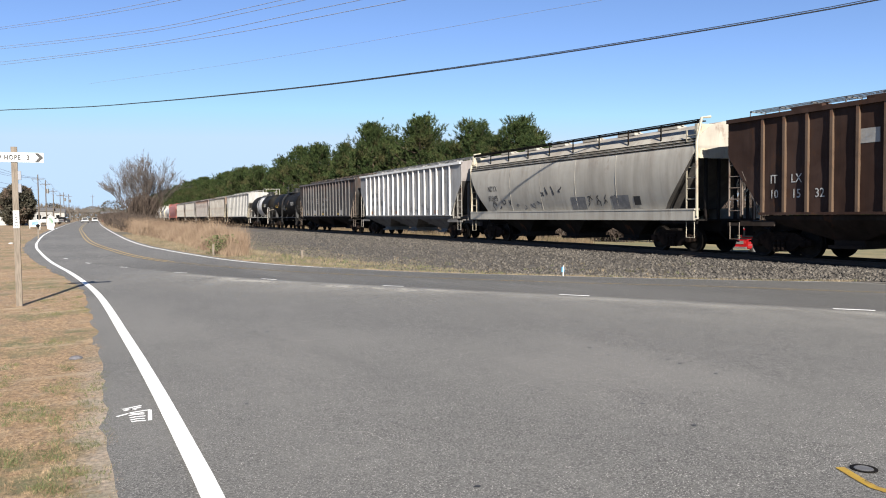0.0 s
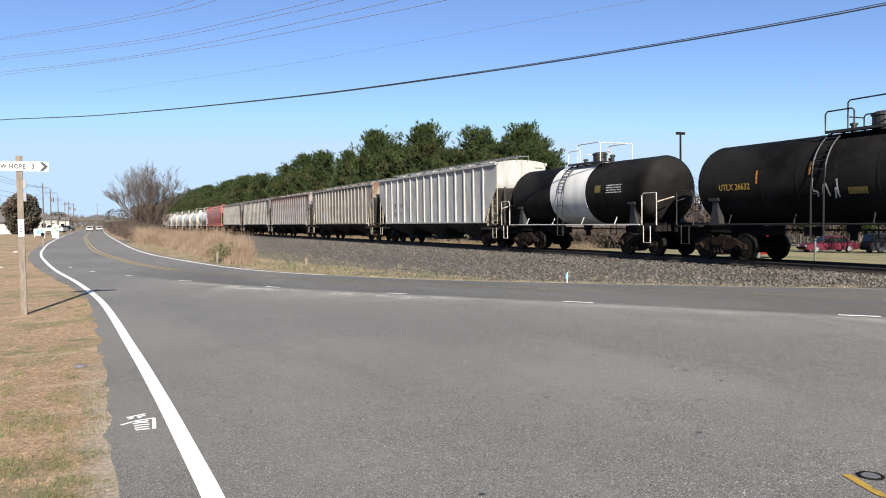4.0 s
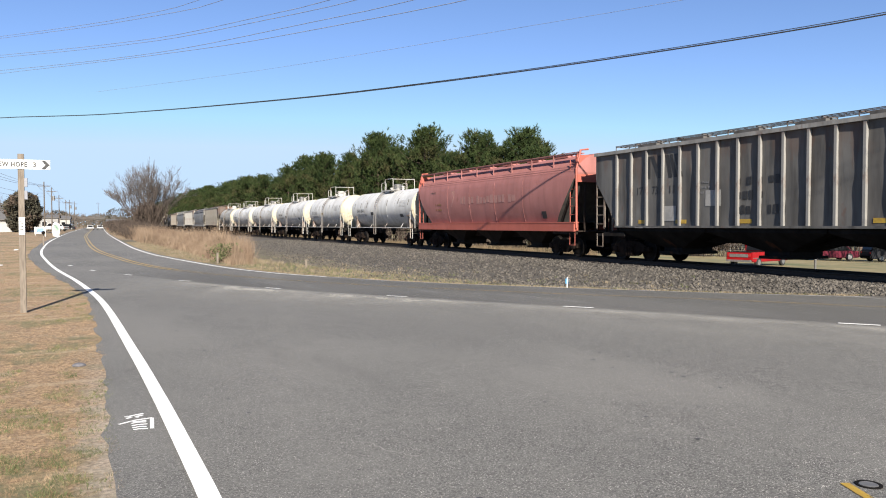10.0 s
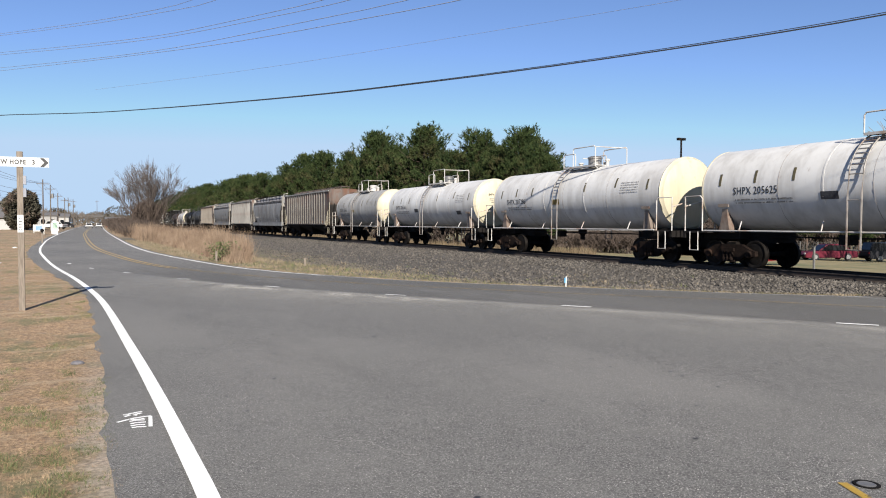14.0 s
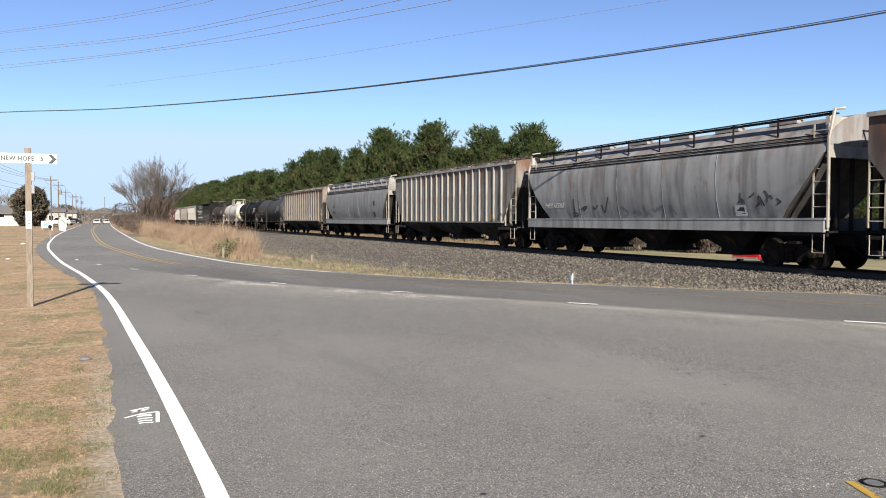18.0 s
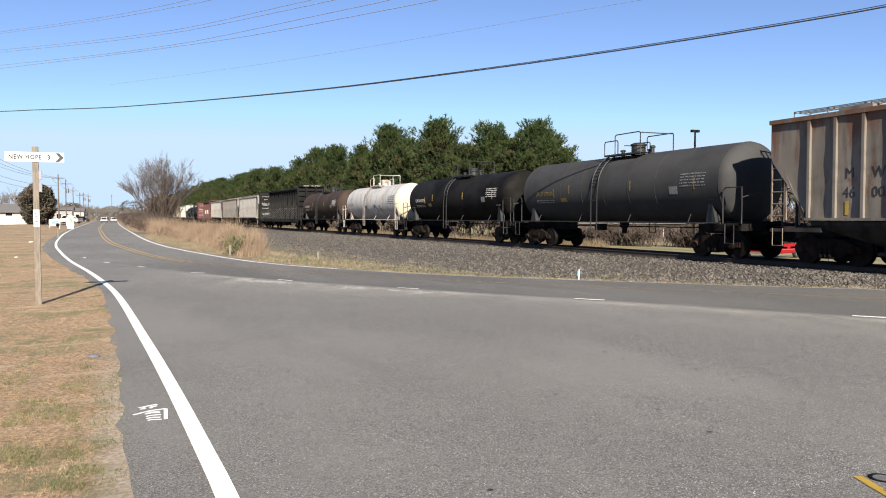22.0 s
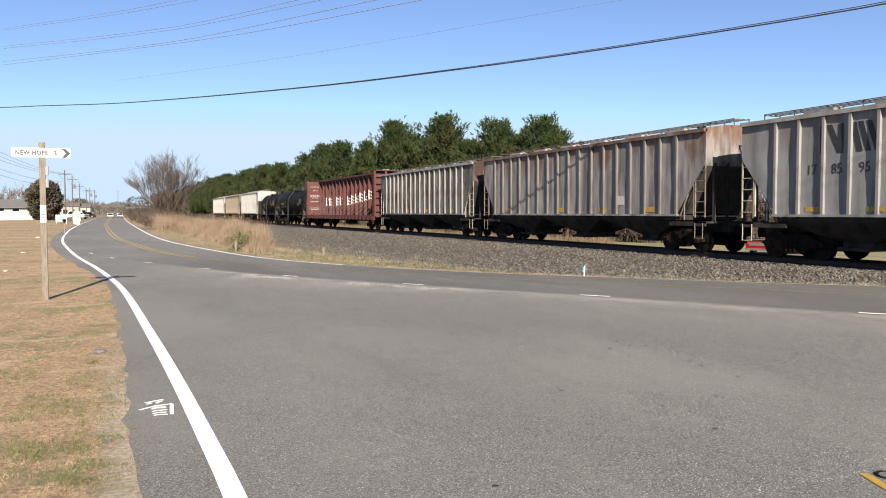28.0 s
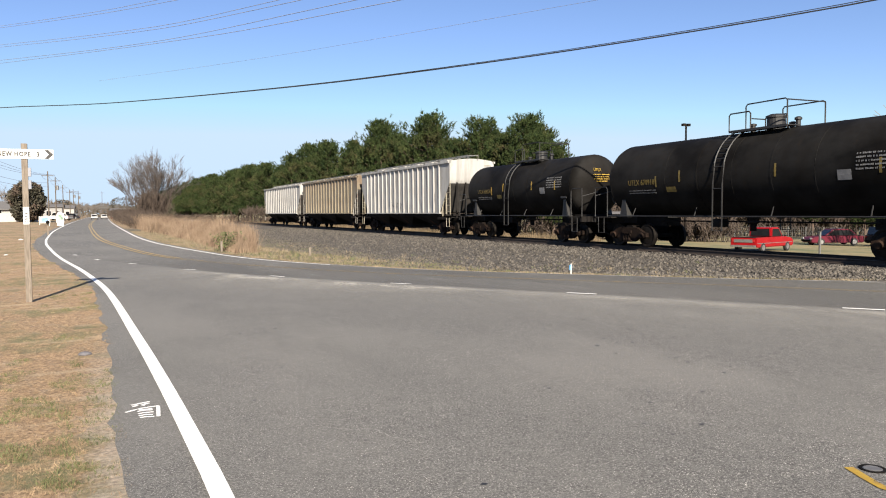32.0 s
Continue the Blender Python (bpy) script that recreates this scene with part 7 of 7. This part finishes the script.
    for k in range(12):
        x, y = 62 + 1.9 * k, 70 - 0.85 * k
        bm = bmesh.new()
        tube(bm, [(x, y, ground_z(x, y) - 0.1), (x, y, ground_z(x, y) + 1.6)], 0.045, 6)
        part("fence_post", bm, mesh_grey, wire)
        if k < 11:
            bm = bmesh.new()
            for q in range(7):
                z = ground_z(x, y) + 0.15 + 0.23 * q
                tube(bm, [(x, y, z), (x + 1.9, y - 0.85, z)], 0.014, 3)
            for q in range(8):
                u = q / 8
                z = ground_z(x, y) + 0.1
                tube(bm, [(x + 1.9 * u, y - 0.85 * u, z), (x + 1.9 * u, y - 0.85 * u, z + 1.4)], 0.012, 3)
            part("fence_mesh", bm, mesh_grey, wire)


backdrop_things()


lilac_stone = surface("grey_field_stone", (0.14, 0.135, 0.145), (0.22, 0.21, 0.225), 9, 0.9)


def litter():
    rnd = random.Random(3)
    for x, y, s, label, mat in ((-0.2, 9.55, 0.075, "flat grey stone in dry grass", lilac_stone), (-3.45, 34.6, 0.08, "scrap of white litter in dry grass", white_board),
                                (-2.9, 24.6, 0.06, "scrap of white litter in dry grass", white_board), (-4.55, 54.2, 0.15, "white litter in dry grass", white_board)):
        bm = bmesh.new()
        bmesh.ops.create_icosphere(bm, subdivisions=2, radius=s)
        for v in bm.verts:
            v.co *= 1 + 0.25 * noise.noise(v.co * 14 + Vector((x, y, 0)))
            v.co.z *= 0.35
        ob = new("stone" if mat is lilac_stone else "litter", mesh_of("stone", bm, mat))
        ob.matrix_basis = pose(x, y, ground_z(x, y) + s * 0.2, 0, 0, rnd.uniform(0, 90))
        tagged(ob, label, "stone" if mat is lilac_stone else "litter")


litter()


# ---- lettering, marks and graffiti on the cars ----
def profile_x(car_kind, z, axis=2.62, r=1.38):
    if car_kind == "tank":
        return math.sqrt(max(r * r - (z - axis) ** 2, 0.01))
    if car_kind == "smooth":
        tab = ((1.3, 1.37), (1.55, 1.37), (1.8, 1.45), (2.1, 1.53), (2.45, 1.58), (2.8, 1.61), (3.15, 1.61), (3.5, 1.585), (4.5, 1.4))
        return float(np.interp(z, [t[0] for t in tab], [t[1] for t in tab]))
    return 1.515


def on_side(car, name, me, y, z, kind="rib", label="", axis=2.62, r=1.38):
    """Lays a flat mesh of the x-y plane on the car's side that faces the road; y, z: where its origin comes."""
    for v in me.vertices:
        u, h, d = v.co
        if kind == "tank":
            phi = math.asin(max(-0.98, min(0.98, (z - axis) / r))) + h / r
            v.co = (-(r + 0.006 + d) * math.cos(phi), y - u, axis + (r + 0.006 + d) * math.sin(phi))
        else:
            x = profile_x(kind, z + h)
            seed, deep = DENTS.get(car.name, (0, 0))
            dent = deep * dent_at(-x, y - u, z + h, seed)
            v.co = (-(x - (0.006 if kind == "rib" else 0.001) + d) + dent if deep else -(x + 0.012 + d), y - u, z + h)
    me.update()
    return part(name, me, None, car, label)


def panel(w, h, material):
    bm = bmesh.new()
    n = max(2, int(h / 0.12))
    for k in range(n):
        box(bm, 0, w, h * k / n, h * (k + 1) / n, 0, 0.003)
    return mesh_of("patch", bm, material)


def words(car, text, y, z, size, material, kind="rib", wide=0.85, spacing=1.0, **at):
    on_side(car, "lettering", lettering(text, size, material, wide, False, spacing), y, z, kind, **at)


def panel_words(car, length, ribs, tokens, y, z, size, material, wide=0.9):
    """Letter groups, one on each panel between two ribs."""
    inner = length / 2 - SLOPE
    pitch = 2 * inner / (ribs - 1)
    first = round((inner - y) / pitch - 0.5)
    for k, token in enumerate(tokens.split()):
        on_side(car, "lettering", lettering(token, size, material, wide), inner - pitch * (first + k + 0.5), z)


def small_print(car, y, z, width, rows, material, kind="rib", height=0.055, seed=1, **at):
    print_ = on_side(car, "stencil", bars([(0, width, -k * height * 2) for k in range(rows)], material, height, seed), y, z, kind, **at)
    tagged(print_, "rows of small stencilled print", kind="stuff")


def marks(car, spots, material, w, h, kind="rib", **at):
    for y, z in spots:
        on_side(car, "reflector", panel(w, h, material), y, z, kind, **at)


def slanted_logo(car, y, z, material):
    """Two broad angular strokes, the railroad's old emblem as plain shapes."""
    for x0, x1, dx in ((0.0, 0.2, 0.0), (0.2, 0.4, 0.42), (0.62, 0.8, 0.0), (1.0, 1.2, 0.22), (1.25, 1.42, 0.25), (1.5, 1.68, 0.28)):
        bm = bmesh.new()
        row = None
        for q in range(8):
            u = q / 7
            pair = [bm.verts.new((x + dx * (1 - u), 0.85 * u, 0)) for x in (x0, x1)]
            if row:
                bm.faces.new((row[0], row[1], pair[1], pair[0]))
            row = pair
        on_side(car, "emblem_stroke", mesh_of("emblem_stroke", bm, material), y, z, "rib", "dark faded angular stroke")


def graffito(car, seed, y, z, w, h, material, kind="rib", stroke=0.03, letters=4, **at):
    on_side(car, "graffiti", graffiti(seed, w, h, material, stroke, letters), y, z, kind, "sprayed scrawl", **at)


bright_ink = surface("bright_white_stencil_paint", (1.0, 1.0, 0.97), (0.85, 0.84, 0.81), 14, 0.6)
pale_patch = surface("paint_out_patch", (0.36, 0.35, 0.33), (0.42, 0.41, 0.39), 5, 0.6)
pink_patch = surface("faded_pink_letter_paint", (0.50, 0.26, 0.23), (0.46, 0.23, 0.2), 5, 0.7)
dull_orange = surface("orange_brown_patch", (0.36, 0.17, 0.08), (0.28, 0.13, 0.07), 5, 0.7)
pale_print = surface("pale_stencil_paint", (0.34, 0.335, 0.33), (0.42, 0.41, 0.40), 8, 0.7)
grey_ink = surface("grey_stencil_paint", (0.17, 0.17, 0.175), (0.25, 0.25, 0.25), 8, 0.7)
silver_spray = surface("grey_spray_paint", (0.16, 0.16, 0.165), (0.24, 0.24, 0.245), 5, 0.7)
dim_yellow = surface("dim_yellow_paint", (0.22, 0.155, 0.025), (0.14, 0.10, 0.022), 6, 0.6)
olive_ink = surface("olive_reflector", (0.16, 0.13, 0.05), (0.11, 0.09, 0.045), 6, 0.5)

panel_words(c0, 17.75, 19, "IT LX", 6.6, 2.32, 0.38, white_ink)
panel_words(c0, 17.75, 19, "10 15 32", 6.6, 1.86, 0.38, white_ink)
marks(c0, ((4.1, 3.3), (2.0, 3.25), (0.0, 3.2), (-2.0, 3.1), (2.0, 2.0), (0.0, 2.05), (-2.0, 2.1)), pale_patch, 0.62, 0.4)

words(c1, "NDYX", 6.6, 2.62, 0.40, ink, "smooth")
words(c1, "815495", 6.6, 2.12, 0.40, ink, "smooth")
graffito(c1, 5, 5.2, 1.62, 2.4, 0.55, spray, "smooth", 0.03)
graffito(c1, 8, 2.6, 1.65, 2.6, 0.5, silver_spray, "smooth", 0.03)
graffito(c1, 12, 0.6, 2.15, 1.9, 0.55, spray, "smooth", 0.035)
graffito(c1, 13, -3.2, 1.7, 2.2, 0.5, spray, "smooth", 0.025)
marks(c1, ((-1.0, 1.6), (-3.9, 1.6)), silver_spray, 1.1, 0.55, "smooth")
marks(c1, ((-5.3, 1.75),), ink, 0.38, 0.34, "smooth")
marks(c1, ((7.9, 1.26), (4.0, 1.26), (0.2, 1.26), (-6.6, 1.24)), dull_orange, 0.38, 0.2, "smooth")

panel_words(c2, 17.9, 17, "ND YX", 6.0, 2.72, 0.46, ink)
panel_words(c2, 17.9, 17, "83 09 87", 6.0, 2.12, 0.46, ink)
graffito(c2, 21, 6.3, 3.3, 0.9, 0.9, spray, stroke=0.018, letters=2)
graffito(c2, 22, -0.8, 1.55, 7.5, 0.62, silver_spray, stroke=0.05, letters=9)
graffito(c2, 23, -6.8, 3.2, 1.1, 0.7, spray, stroke=0.02, letters=3)
marks(c2, ((6.6, 1.5), (1.5, 1.5), (-5.2, 1.5)), dull_orange, 0.5, 0.22)
small_print(c2, 5.2, 1.85, 1.5, 2, grey_ink)

for car, number, length in ((c3, "17 79 53", 17.65), (c9, "17 83 02", 17.95), (c10, "17 73 11", 17.6), (c28, "17 85 95", 17.2)):
    slanted_logo(car, 5.5, 3.2, faded_ink if car is c3 else ink)
    panel_words(car, length, 17, number, 5.7, 2.62, 0.42, grey_ink if car is c3 else ink)
    small_print(car, 1.0, 2.75, 2.0, 1, grey_ink if car is c3 else ink, height=0.30, seed=3)
    small_print(car, 1.0, 2.28, 1.1, 1, grey_ink if car is c3 else ink, height=0.30, seed=5)
    small_print(car, 1.0, 1.81, 2.0, 1, grey_ink if car is c3 else ink, height=0.30, seed=8)
    small_print(car, 2.9, 2.9, 0.7, 3, grey_ink, height=0.09)
    marks(car, ((6.0, 1.5), (3.9, 1.5), (0.9, 1.5), (-3.9, 1.5)), yellow_ink, 0.55, 0.14)
marks(c3, ((6.0, 1.55), (3.6, 1.5), (-4.7, 1.5)), pale_patch, 0.6, 0.4)
marks(c10, ((4.6, 1.6), (2.4, 2.1)), pale_patch, 0.7, 0.55)
marks(c28, ((-4.0, 1.75),), ink, 0.62, 0.42)

words(c4, "UTLX 26632", 4.5, 2.38, 0.30, yellow_ink, "tank", axis=2.62, r=1.36)
graffito(c4, 31, 0.3, 1.95, 1.3, 0.9, white_ink, "tank", 0.025, 3, axis=2.62, r=1.36)
marks(c4, ((2.9, 2.55), (0.9, 2.7), (-1.7, 2.65)), orange_ink, 0.07, 0.42, "tank", axis=2.62, r=1.36)
marks(c4, ((-0.4, 2.1),), dim_yellow, 0.6, 0.2, "tank", axis=2.62, r=1.36)
small_print(c4, -2.9, 2.85, 1.2, 4, white_ink, "tank", 0.05, 7, axis=2.62, r=1.36)
marks(c5, ((-2.0, 2.6),), dim_yellow, 0.4, 0.3, "tank", axis=2.62, r=1.36)
small_print(c5, -2.8, 2.85, 1.0, 4, white_ink, "tank", 0.05, 9, axis=2.62, r=1.36)

panel_words(c6, 18.2, 14, "CR  DX", 5.6, 2.42, 0.44, ink)
panel_words(c6, 18.2, 14, "83  91", 5.6, 1.85, 0.44, ink)
marks(c7, ((5.3, 1.6),), pale_patch, 1.5, 0.95)
panel_words(c7, 17.7, 17, "CG RX", 5.6, 2.2, 0.42, ink)
panel_words(c7, 17.7, 17, "21 40", 5.6, 1.72, 0.42, ink)
graffito(c7, 41, 0.2, 1.75, 2.2, 0.5, spray, stroke=0.028)
marks(c7, ((6.5, 1.5), (2.6, 1.5), (-6.2, 1.5)), yellow_ink, 0.16, 0.5)
marks(c8, ((-5.6, 1.5), (6.2, 1.5)), yellow_ink, 0.55, 0.2)
graffito(c8, 43, 3.6, 2.2, 1.2, 0.6, silver_spray, stroke=0.03, letters=2)

# red car: a fan-shaped emblem and pale block letters as plain bars
bm = bmesh.new()
for k in range(5):
    box(bm, 0.1 * k, 0.1 * k + 0.06, 0.12 * k, 0.95, 0, 0.003)
on_side(c11, "emblem", mesh_of("emblem", bm, pink_patch), 3.9, 2.5, "smooth", "pale faded fan-shaped emblem")
small_print(c11, 2.6, 2.62, 6.4, 1, pink_patch, "smooth", 0.45, 12)
small_print(c11, 6.9, 3.35, 0.7, 1, ink, "smooth", 0.13, 3)
small_print(c11, 6.2, 2.6, 0.9, 2, dull_orange, "smooth", 0.16, 4)
marks(c11, ((-6.1, 1.75),), ink, 0.4, 0.34, "smooth")

tanks = ((c12, "SHPX 205601", 1.38, 2.64, 7.45), (c13, "ICPX 15513", 1.42, 2.66, 6.4), (c14, "SHPX 205625", 1.4, 2.64, 7.3), (c15, "SHPX 207286", 1.4, 2.64, 7.37),
         (c16, "SHPX 205548", 1.38, 2.64, 7.6), (c17, "ICPX 15506", 1.42, 2.66, 6.4))
for k, (car, name, r, axis, half) in enumerate(tanks):
    words(car, name, half - 2.25, 2.45, 0.34 if "SHPX" in name else 0.4, ink, "tank", 0.9, 1.05, axis=axis, r=r)
    small_print(car, half - 2.3, 2.25, 2.3, 2, grey_ink, "tank", 0.055, 20 + k, axis=axis, r=r)
    marks(car, ((half - 1.6, 2.75), (half - 3.1, 2.8), (half - 4.6, 2.8), (-1.6, 2.85), (-half + 3.6, 2.95), (-half + 1.6, 2.8)), olive_ink, 0.1, 0.42, "tank", axis=axis, r=r)
    small_print(car, -half + 3.2, 3.1, 1.1, 5, pale_print, "tank", 0.05, 30 + k, axis=axis, r=r)
    marks(car, ((-half + 3.2, 2.0), (half - 5.6, 2.2)) if k % 2 == 0 else ((0.9, 2.35),), spray if k % 2 == 0 else dim_yellow, 0.6, 0.24, "tank", axis=axis, r=r)
graffito(c14, 51, -2.6, 2.3, 1.1, 0.5, spray, "tank", 0.022, 3, axis=2.64, r=1.4)


def on_end(car, half, text, x, z, size, material, depth=0.02):
    part("lettering", lettering(text, size, material, 0.85, False), None, car, "", Matrix.Translation((x, -half - depth, z)) @ FACE_SOUTH)


for car, half, text in ((c14, 7.3, "SHPX 205625"), (c16, 7.6, "SHPX 205548")):
    on_end(car, half - 0.85 + 0.30, text, -0.55, 3.05, 0.17, ink)
    part("stencil", bars([(-0.5, 0.5, 0), (-0.5, 0.5, -0.1), (-0.4, 0.5, -0.2)], grey_ink, 0.045, 6), None, car, "", Matrix.Translation((0, -half + 0.50, 2.85)) @ FACE_SOUTH)
on_end(c18, 8.85, "NDYX", 0.45, 4.12, 0.26, ink)
on_end(c18, 8.85, "821016", 0.42, 3.86, 0.26, ink)
words(c18, "NDYX", 6.1, 2.6, 0.36, faded_ink, wide=0.85)
marks(c18, ((-3.0, 1.75),), ink, 0.6, 0.36)
marks(c18, ((-6.3, 1.5),), dull_orange, 0.6, 0.2)

words(c19, "FURX 815367", 7.0, 2.05, 0.34, white_ink, "smooth", 0.85)
graffito(c19, 61, 3.4, 1.62, 3.0, 0.85, spray, "smooth", 0.035, 4)
graffito(c19, 62, -0.4, 1.65, 3.2, 0.5, silver_spray, "smooth", 0.03, 5)
graffito(c19, 63, -6.0, 1.95, 1.9, 0.5, spray, "smooth", 0.028, 5)
marks(c19, ((-4.9, 1.65),), white_ink, 0.5, 0.36, "smooth")
marks(c19, ((-4.98, 1.72),), ink, 0.34, 0.22, "smooth")
marks(c19, ((7.4, 1.25), (4.6, 1.25), (1.8, 1.25), (-6.6, 1.22)), dull_orange, 0.5, 0.22, "smooth")
marks(c20, ((6.6, 1.5), (1.2, 1.5), (-5.9, 1.5)), orange_ink, 0.4, 0.3)
words(c21, "AEX", 6.2, 2.55, 0.42, ink, "smooth", 0.85)
words(c21, "399", 6.2, 2.02, 0.42, ink, "smooth", 0.85)
small_print(c21, 6.2, 1.75, 1.4, 1, grey_ink, "smooth")
marks(c21, ((6.4, 1.26), (4.3, 1.26), (2.1, 1.26), (0.0, 1.26), (-2.6, 1.26), (-5.5, 1.26)), orange_ink, 0.42, 0.16, "smooth")
marks(c21, ((-5.1, 1.75), (-5.2, 2.6)), ink, 0.42, 0.36, "smooth")
panel_words(c22, 17.4, 17, "M W C X", 5.6, 2.55, 0.44, ink)
panel_words(c22, 17.4, 17, "46 00 85", 5.6, 2.0, 0.44, ink)
graffito(c22, 71, -1.0, 1.65, 2.0, 0.55, spray, stroke=0.03)
marks(c22, ((-3.6, 1.7),), pale_patch, 0.6, 0.36)
marks(c22, ((0.9, 1.5), (6.0, 1.5)), yellow_ink, 0.12, 0.4)

black_tanks = ((c23, 1.45, 2.66, 7.9, "UTLX 670500", dim_yellow), (c24, 1.38, 2.62, 8.05, "GATX 124315", white_ink), (c26, 1.4, 2.6, 7.97, "GATX 126281", white_ink),
               (c32, 1.47, 2.69, 7.75, "UTLX 670918", dim_yellow), (c33, 1.4, 2.64, 6.3, "UTLX 638276", dim_yellow))
for k, (car, r, axis, half, text, paint_) in enumerate(black_tanks):
    words(car, text, half - 2.3, 2.45, 0.3, paint_, "tank", 0.9, axis=axis, r=r)
    small_print(car, half - 2.3, 2.22, 1.6, 2, grey_ink, "tank", 0.05, 40 + k, axis=axis, r=r)
    marks(car, ((half - 3.9, 2.35), (half - 5.2, 2.5), (-1.8, 2.5), (-half + 2.4, 2.45)), dim_yellow if k in (0, 3) else yellow_ink, 0.08, 0.42, "tank", axis=axis, r=r)
    marks(car, ((half - 4.5, 2.15),), dim_yellow, 0.5, 0.2, "tank", axis=axis, r=r)
    small_print(car, -half + 3.1, 3.0, 1.3, 5, white_ink if k in (1, 2) else grey_ink, "tank", 0.055, 50 + k, axis=axis, r=r)
    marks(car, ((-half + 3.7, 2.3),), grey_ink, 0.45, 0.3, "tank", axis=axis, r=r)
on_end(c33, 6.3 - 0.62, "UTLX", -0.45, 3.25, 0.2, yellow_ink)
part("stencil", bars([(-0.5, 0.4, 0), (-0.4, 0.4, -0.1), (-0.4, 0.4, -0.2), (-0.3, 0.3, -0.3)], yellow_ink, 0.05, 6), None, c33, "", Matrix.Translation((0, -5.72, 3.08)) @ FACE_SOUTH)
words(c25, "GATX 22985", 5.8, 2.42, 0.33, grey_ink, "tank", 0.9, axis=2.6, r=1.4)
graffito(c25, 81, -2.5, 1.75, 1.6, 0.75, spray, "tank", 0.03, 4, axis=2.6, r=1.4)
marks(c25, ((5.0, 2.7), (2.2, 2.75), (-0.4, 2.75), (-3.2, 2.8)), yellow_ink, 0.1, 0.45, "tank", axis=2.6, r=1.4)
marks(c25, ((-1.2, 2.2), (1.0, 2.15)), olive_ink, 0.5, 0.25, "tank", axis=2.6, r=1.4)
small_print(c25, -4.6, 3.0, 1.3, 5, ink, "tank", 0.07, 66, axis=2.6, r=1.4)
bm = bmesh.new()
lathe_z(bm, [(0, 0.26), (0.003, 0.26)], 0, 0, 24)
on_side(c25, "emblem", mesh_of("emblem", bm, white_ink), -1.6, 2.9, "tank", "round white emblem", axis=2.6, r=1.4)

# centrebeam cars
for car, paint_ in ((c27, white_ink), (c31, white_ink)):
    half = 23.65 / 2
    part("lettering", lettering("CAUTION", 0.16, paint_, 0.9, False), None, car, "", Matrix.Translation((-0.9, -half - 0.145, 4.885)) @ FACE_SOUTH)
    part("stencil", bars([(-0.2, 0.9, 0.02)], paint_, 0.09, 3), None, car, "", Matrix.Translation((0.2, -half - 0.145, 4.88)) @ FACE_SOUTH)
    part("stencil", bars([(0.0, 0.9, 0.12 * k) for k in range(4)], paint_, 0.05, 4), None, car, "", Matrix.Translation((0.3, -half - 0.02, 2.9)) @ FACE_SOUTH)
    rows = [(-1.2, -0.2, 2.9), (-0.95, -0.45, 2.5), (-1.3, -0.15, 2.0), (-1.25, -0.2, 1.85), (-1.1, -0.4, 1.7), (-1.2, -0.3, 1.3), (-1.3, -0.2, 0.6), (-1.2, -0.3, 0.45)]
    for sx in (0, 1.45):
        part("stencil", bars([(a + sx, b + sx, z) for a, b, z in rows], paint_, 0.075, 9), None, car, "white stencil lines", Matrix.Translation((0, half - 0.35, 1.35)) @ FACE_SOUTH)
rnd = random.Random(77)
span, n = 23.7 / 2 - 0.35, 17
for k in range(1, n):
    y = -span + 2 * span * k / n
    if k % 3 == 1 and k > 9:
        continue
    z = 2.2 + 0.8 * max(0, 1 - k / 9)
    bm = bmesh.new()
    box(bm, -0.19, -0.13, 0.0, 0.85, 0, 0.004)
    for q in range(3):
        v = [bm.verts.new(c) for c in ((-0.13, 0.12 + 0.29 * q, 0), (0.12, 0.02 + 0.29 * q, 0), (0.12, 0.09 + 0.29 * q, 0), (-0.13, 0.2 + 0.29 * q, 0))]
        bm.faces.new(v)
    part("stencil", mesh_of("stencil", bm, bright_ink), None, c31, "white stencil on the post", Matrix.Translation((0, y - 0.036, z)) @ FACE_SOUTH)
for k in (3, 6, 9, 12):
    y = -span + 2 * span * k / n
    bm = bmesh.new()
    box(bm, -0.07, 0.07, 0, 0.16, 0, 0.004)
    part("stencil", mesh_of("stencil", bm, white_ink), None, c27, "", Matrix.Translation((-0.222, y, 2.4)) @ FACE_WEST)
words(c31, "120323", 8.6, 0.98, 0.26, white_ink, wide=0.95)
for car in (c27, c31):
    marks(car, ((10.6, 0.98), (5.6, 0.98), (0.4, 0.98), (-4.6, 0.98), (-9.8, 0.98)), dim_yellow, 0.7, 0.2)
panel_words(c30, 17.0, 17, "NW 176 0", 6.2, 2.3, 0.4, ink, 0.75)
marks(c29, ((6.2, 1.5), (1.0, 1.5), (-2.4, 1.5), (-5.6, 1.5)), yellow_ink, 0.55, 0.2)
marks(c29, ((-3.6, 1.8),), white_ink, 0.6, 0.36)
marks(c30, ((5.9, 1.5), (2.9, 1.5), (-0.7, 1.5), (-4.9, 1.5)), yellow_ink, 0.6, 0.22)
marks(c30, ((0.6, 1.75), (-3.4, 1.8)), silver_spray, 0.8, 0.5)
graffito(c34, 91, 1.0, 1.6, 3.0, 0.6, silver_spray, stroke=0.03)


for ob in scene.objects:
    if ob.name.split(".")[0] == "stencil":
        tagged(ob, kind="stuff")


def motions():
    """The whole train rolls past at a nearly even speed."""
    for car, place in CARS:
        walk(car, [(t, pose(TRACK_X, place - travel(t), RAIL_Z)) for t in (0, 4, 8, 12, 16, 20, 24, 28, 32)])


motions()
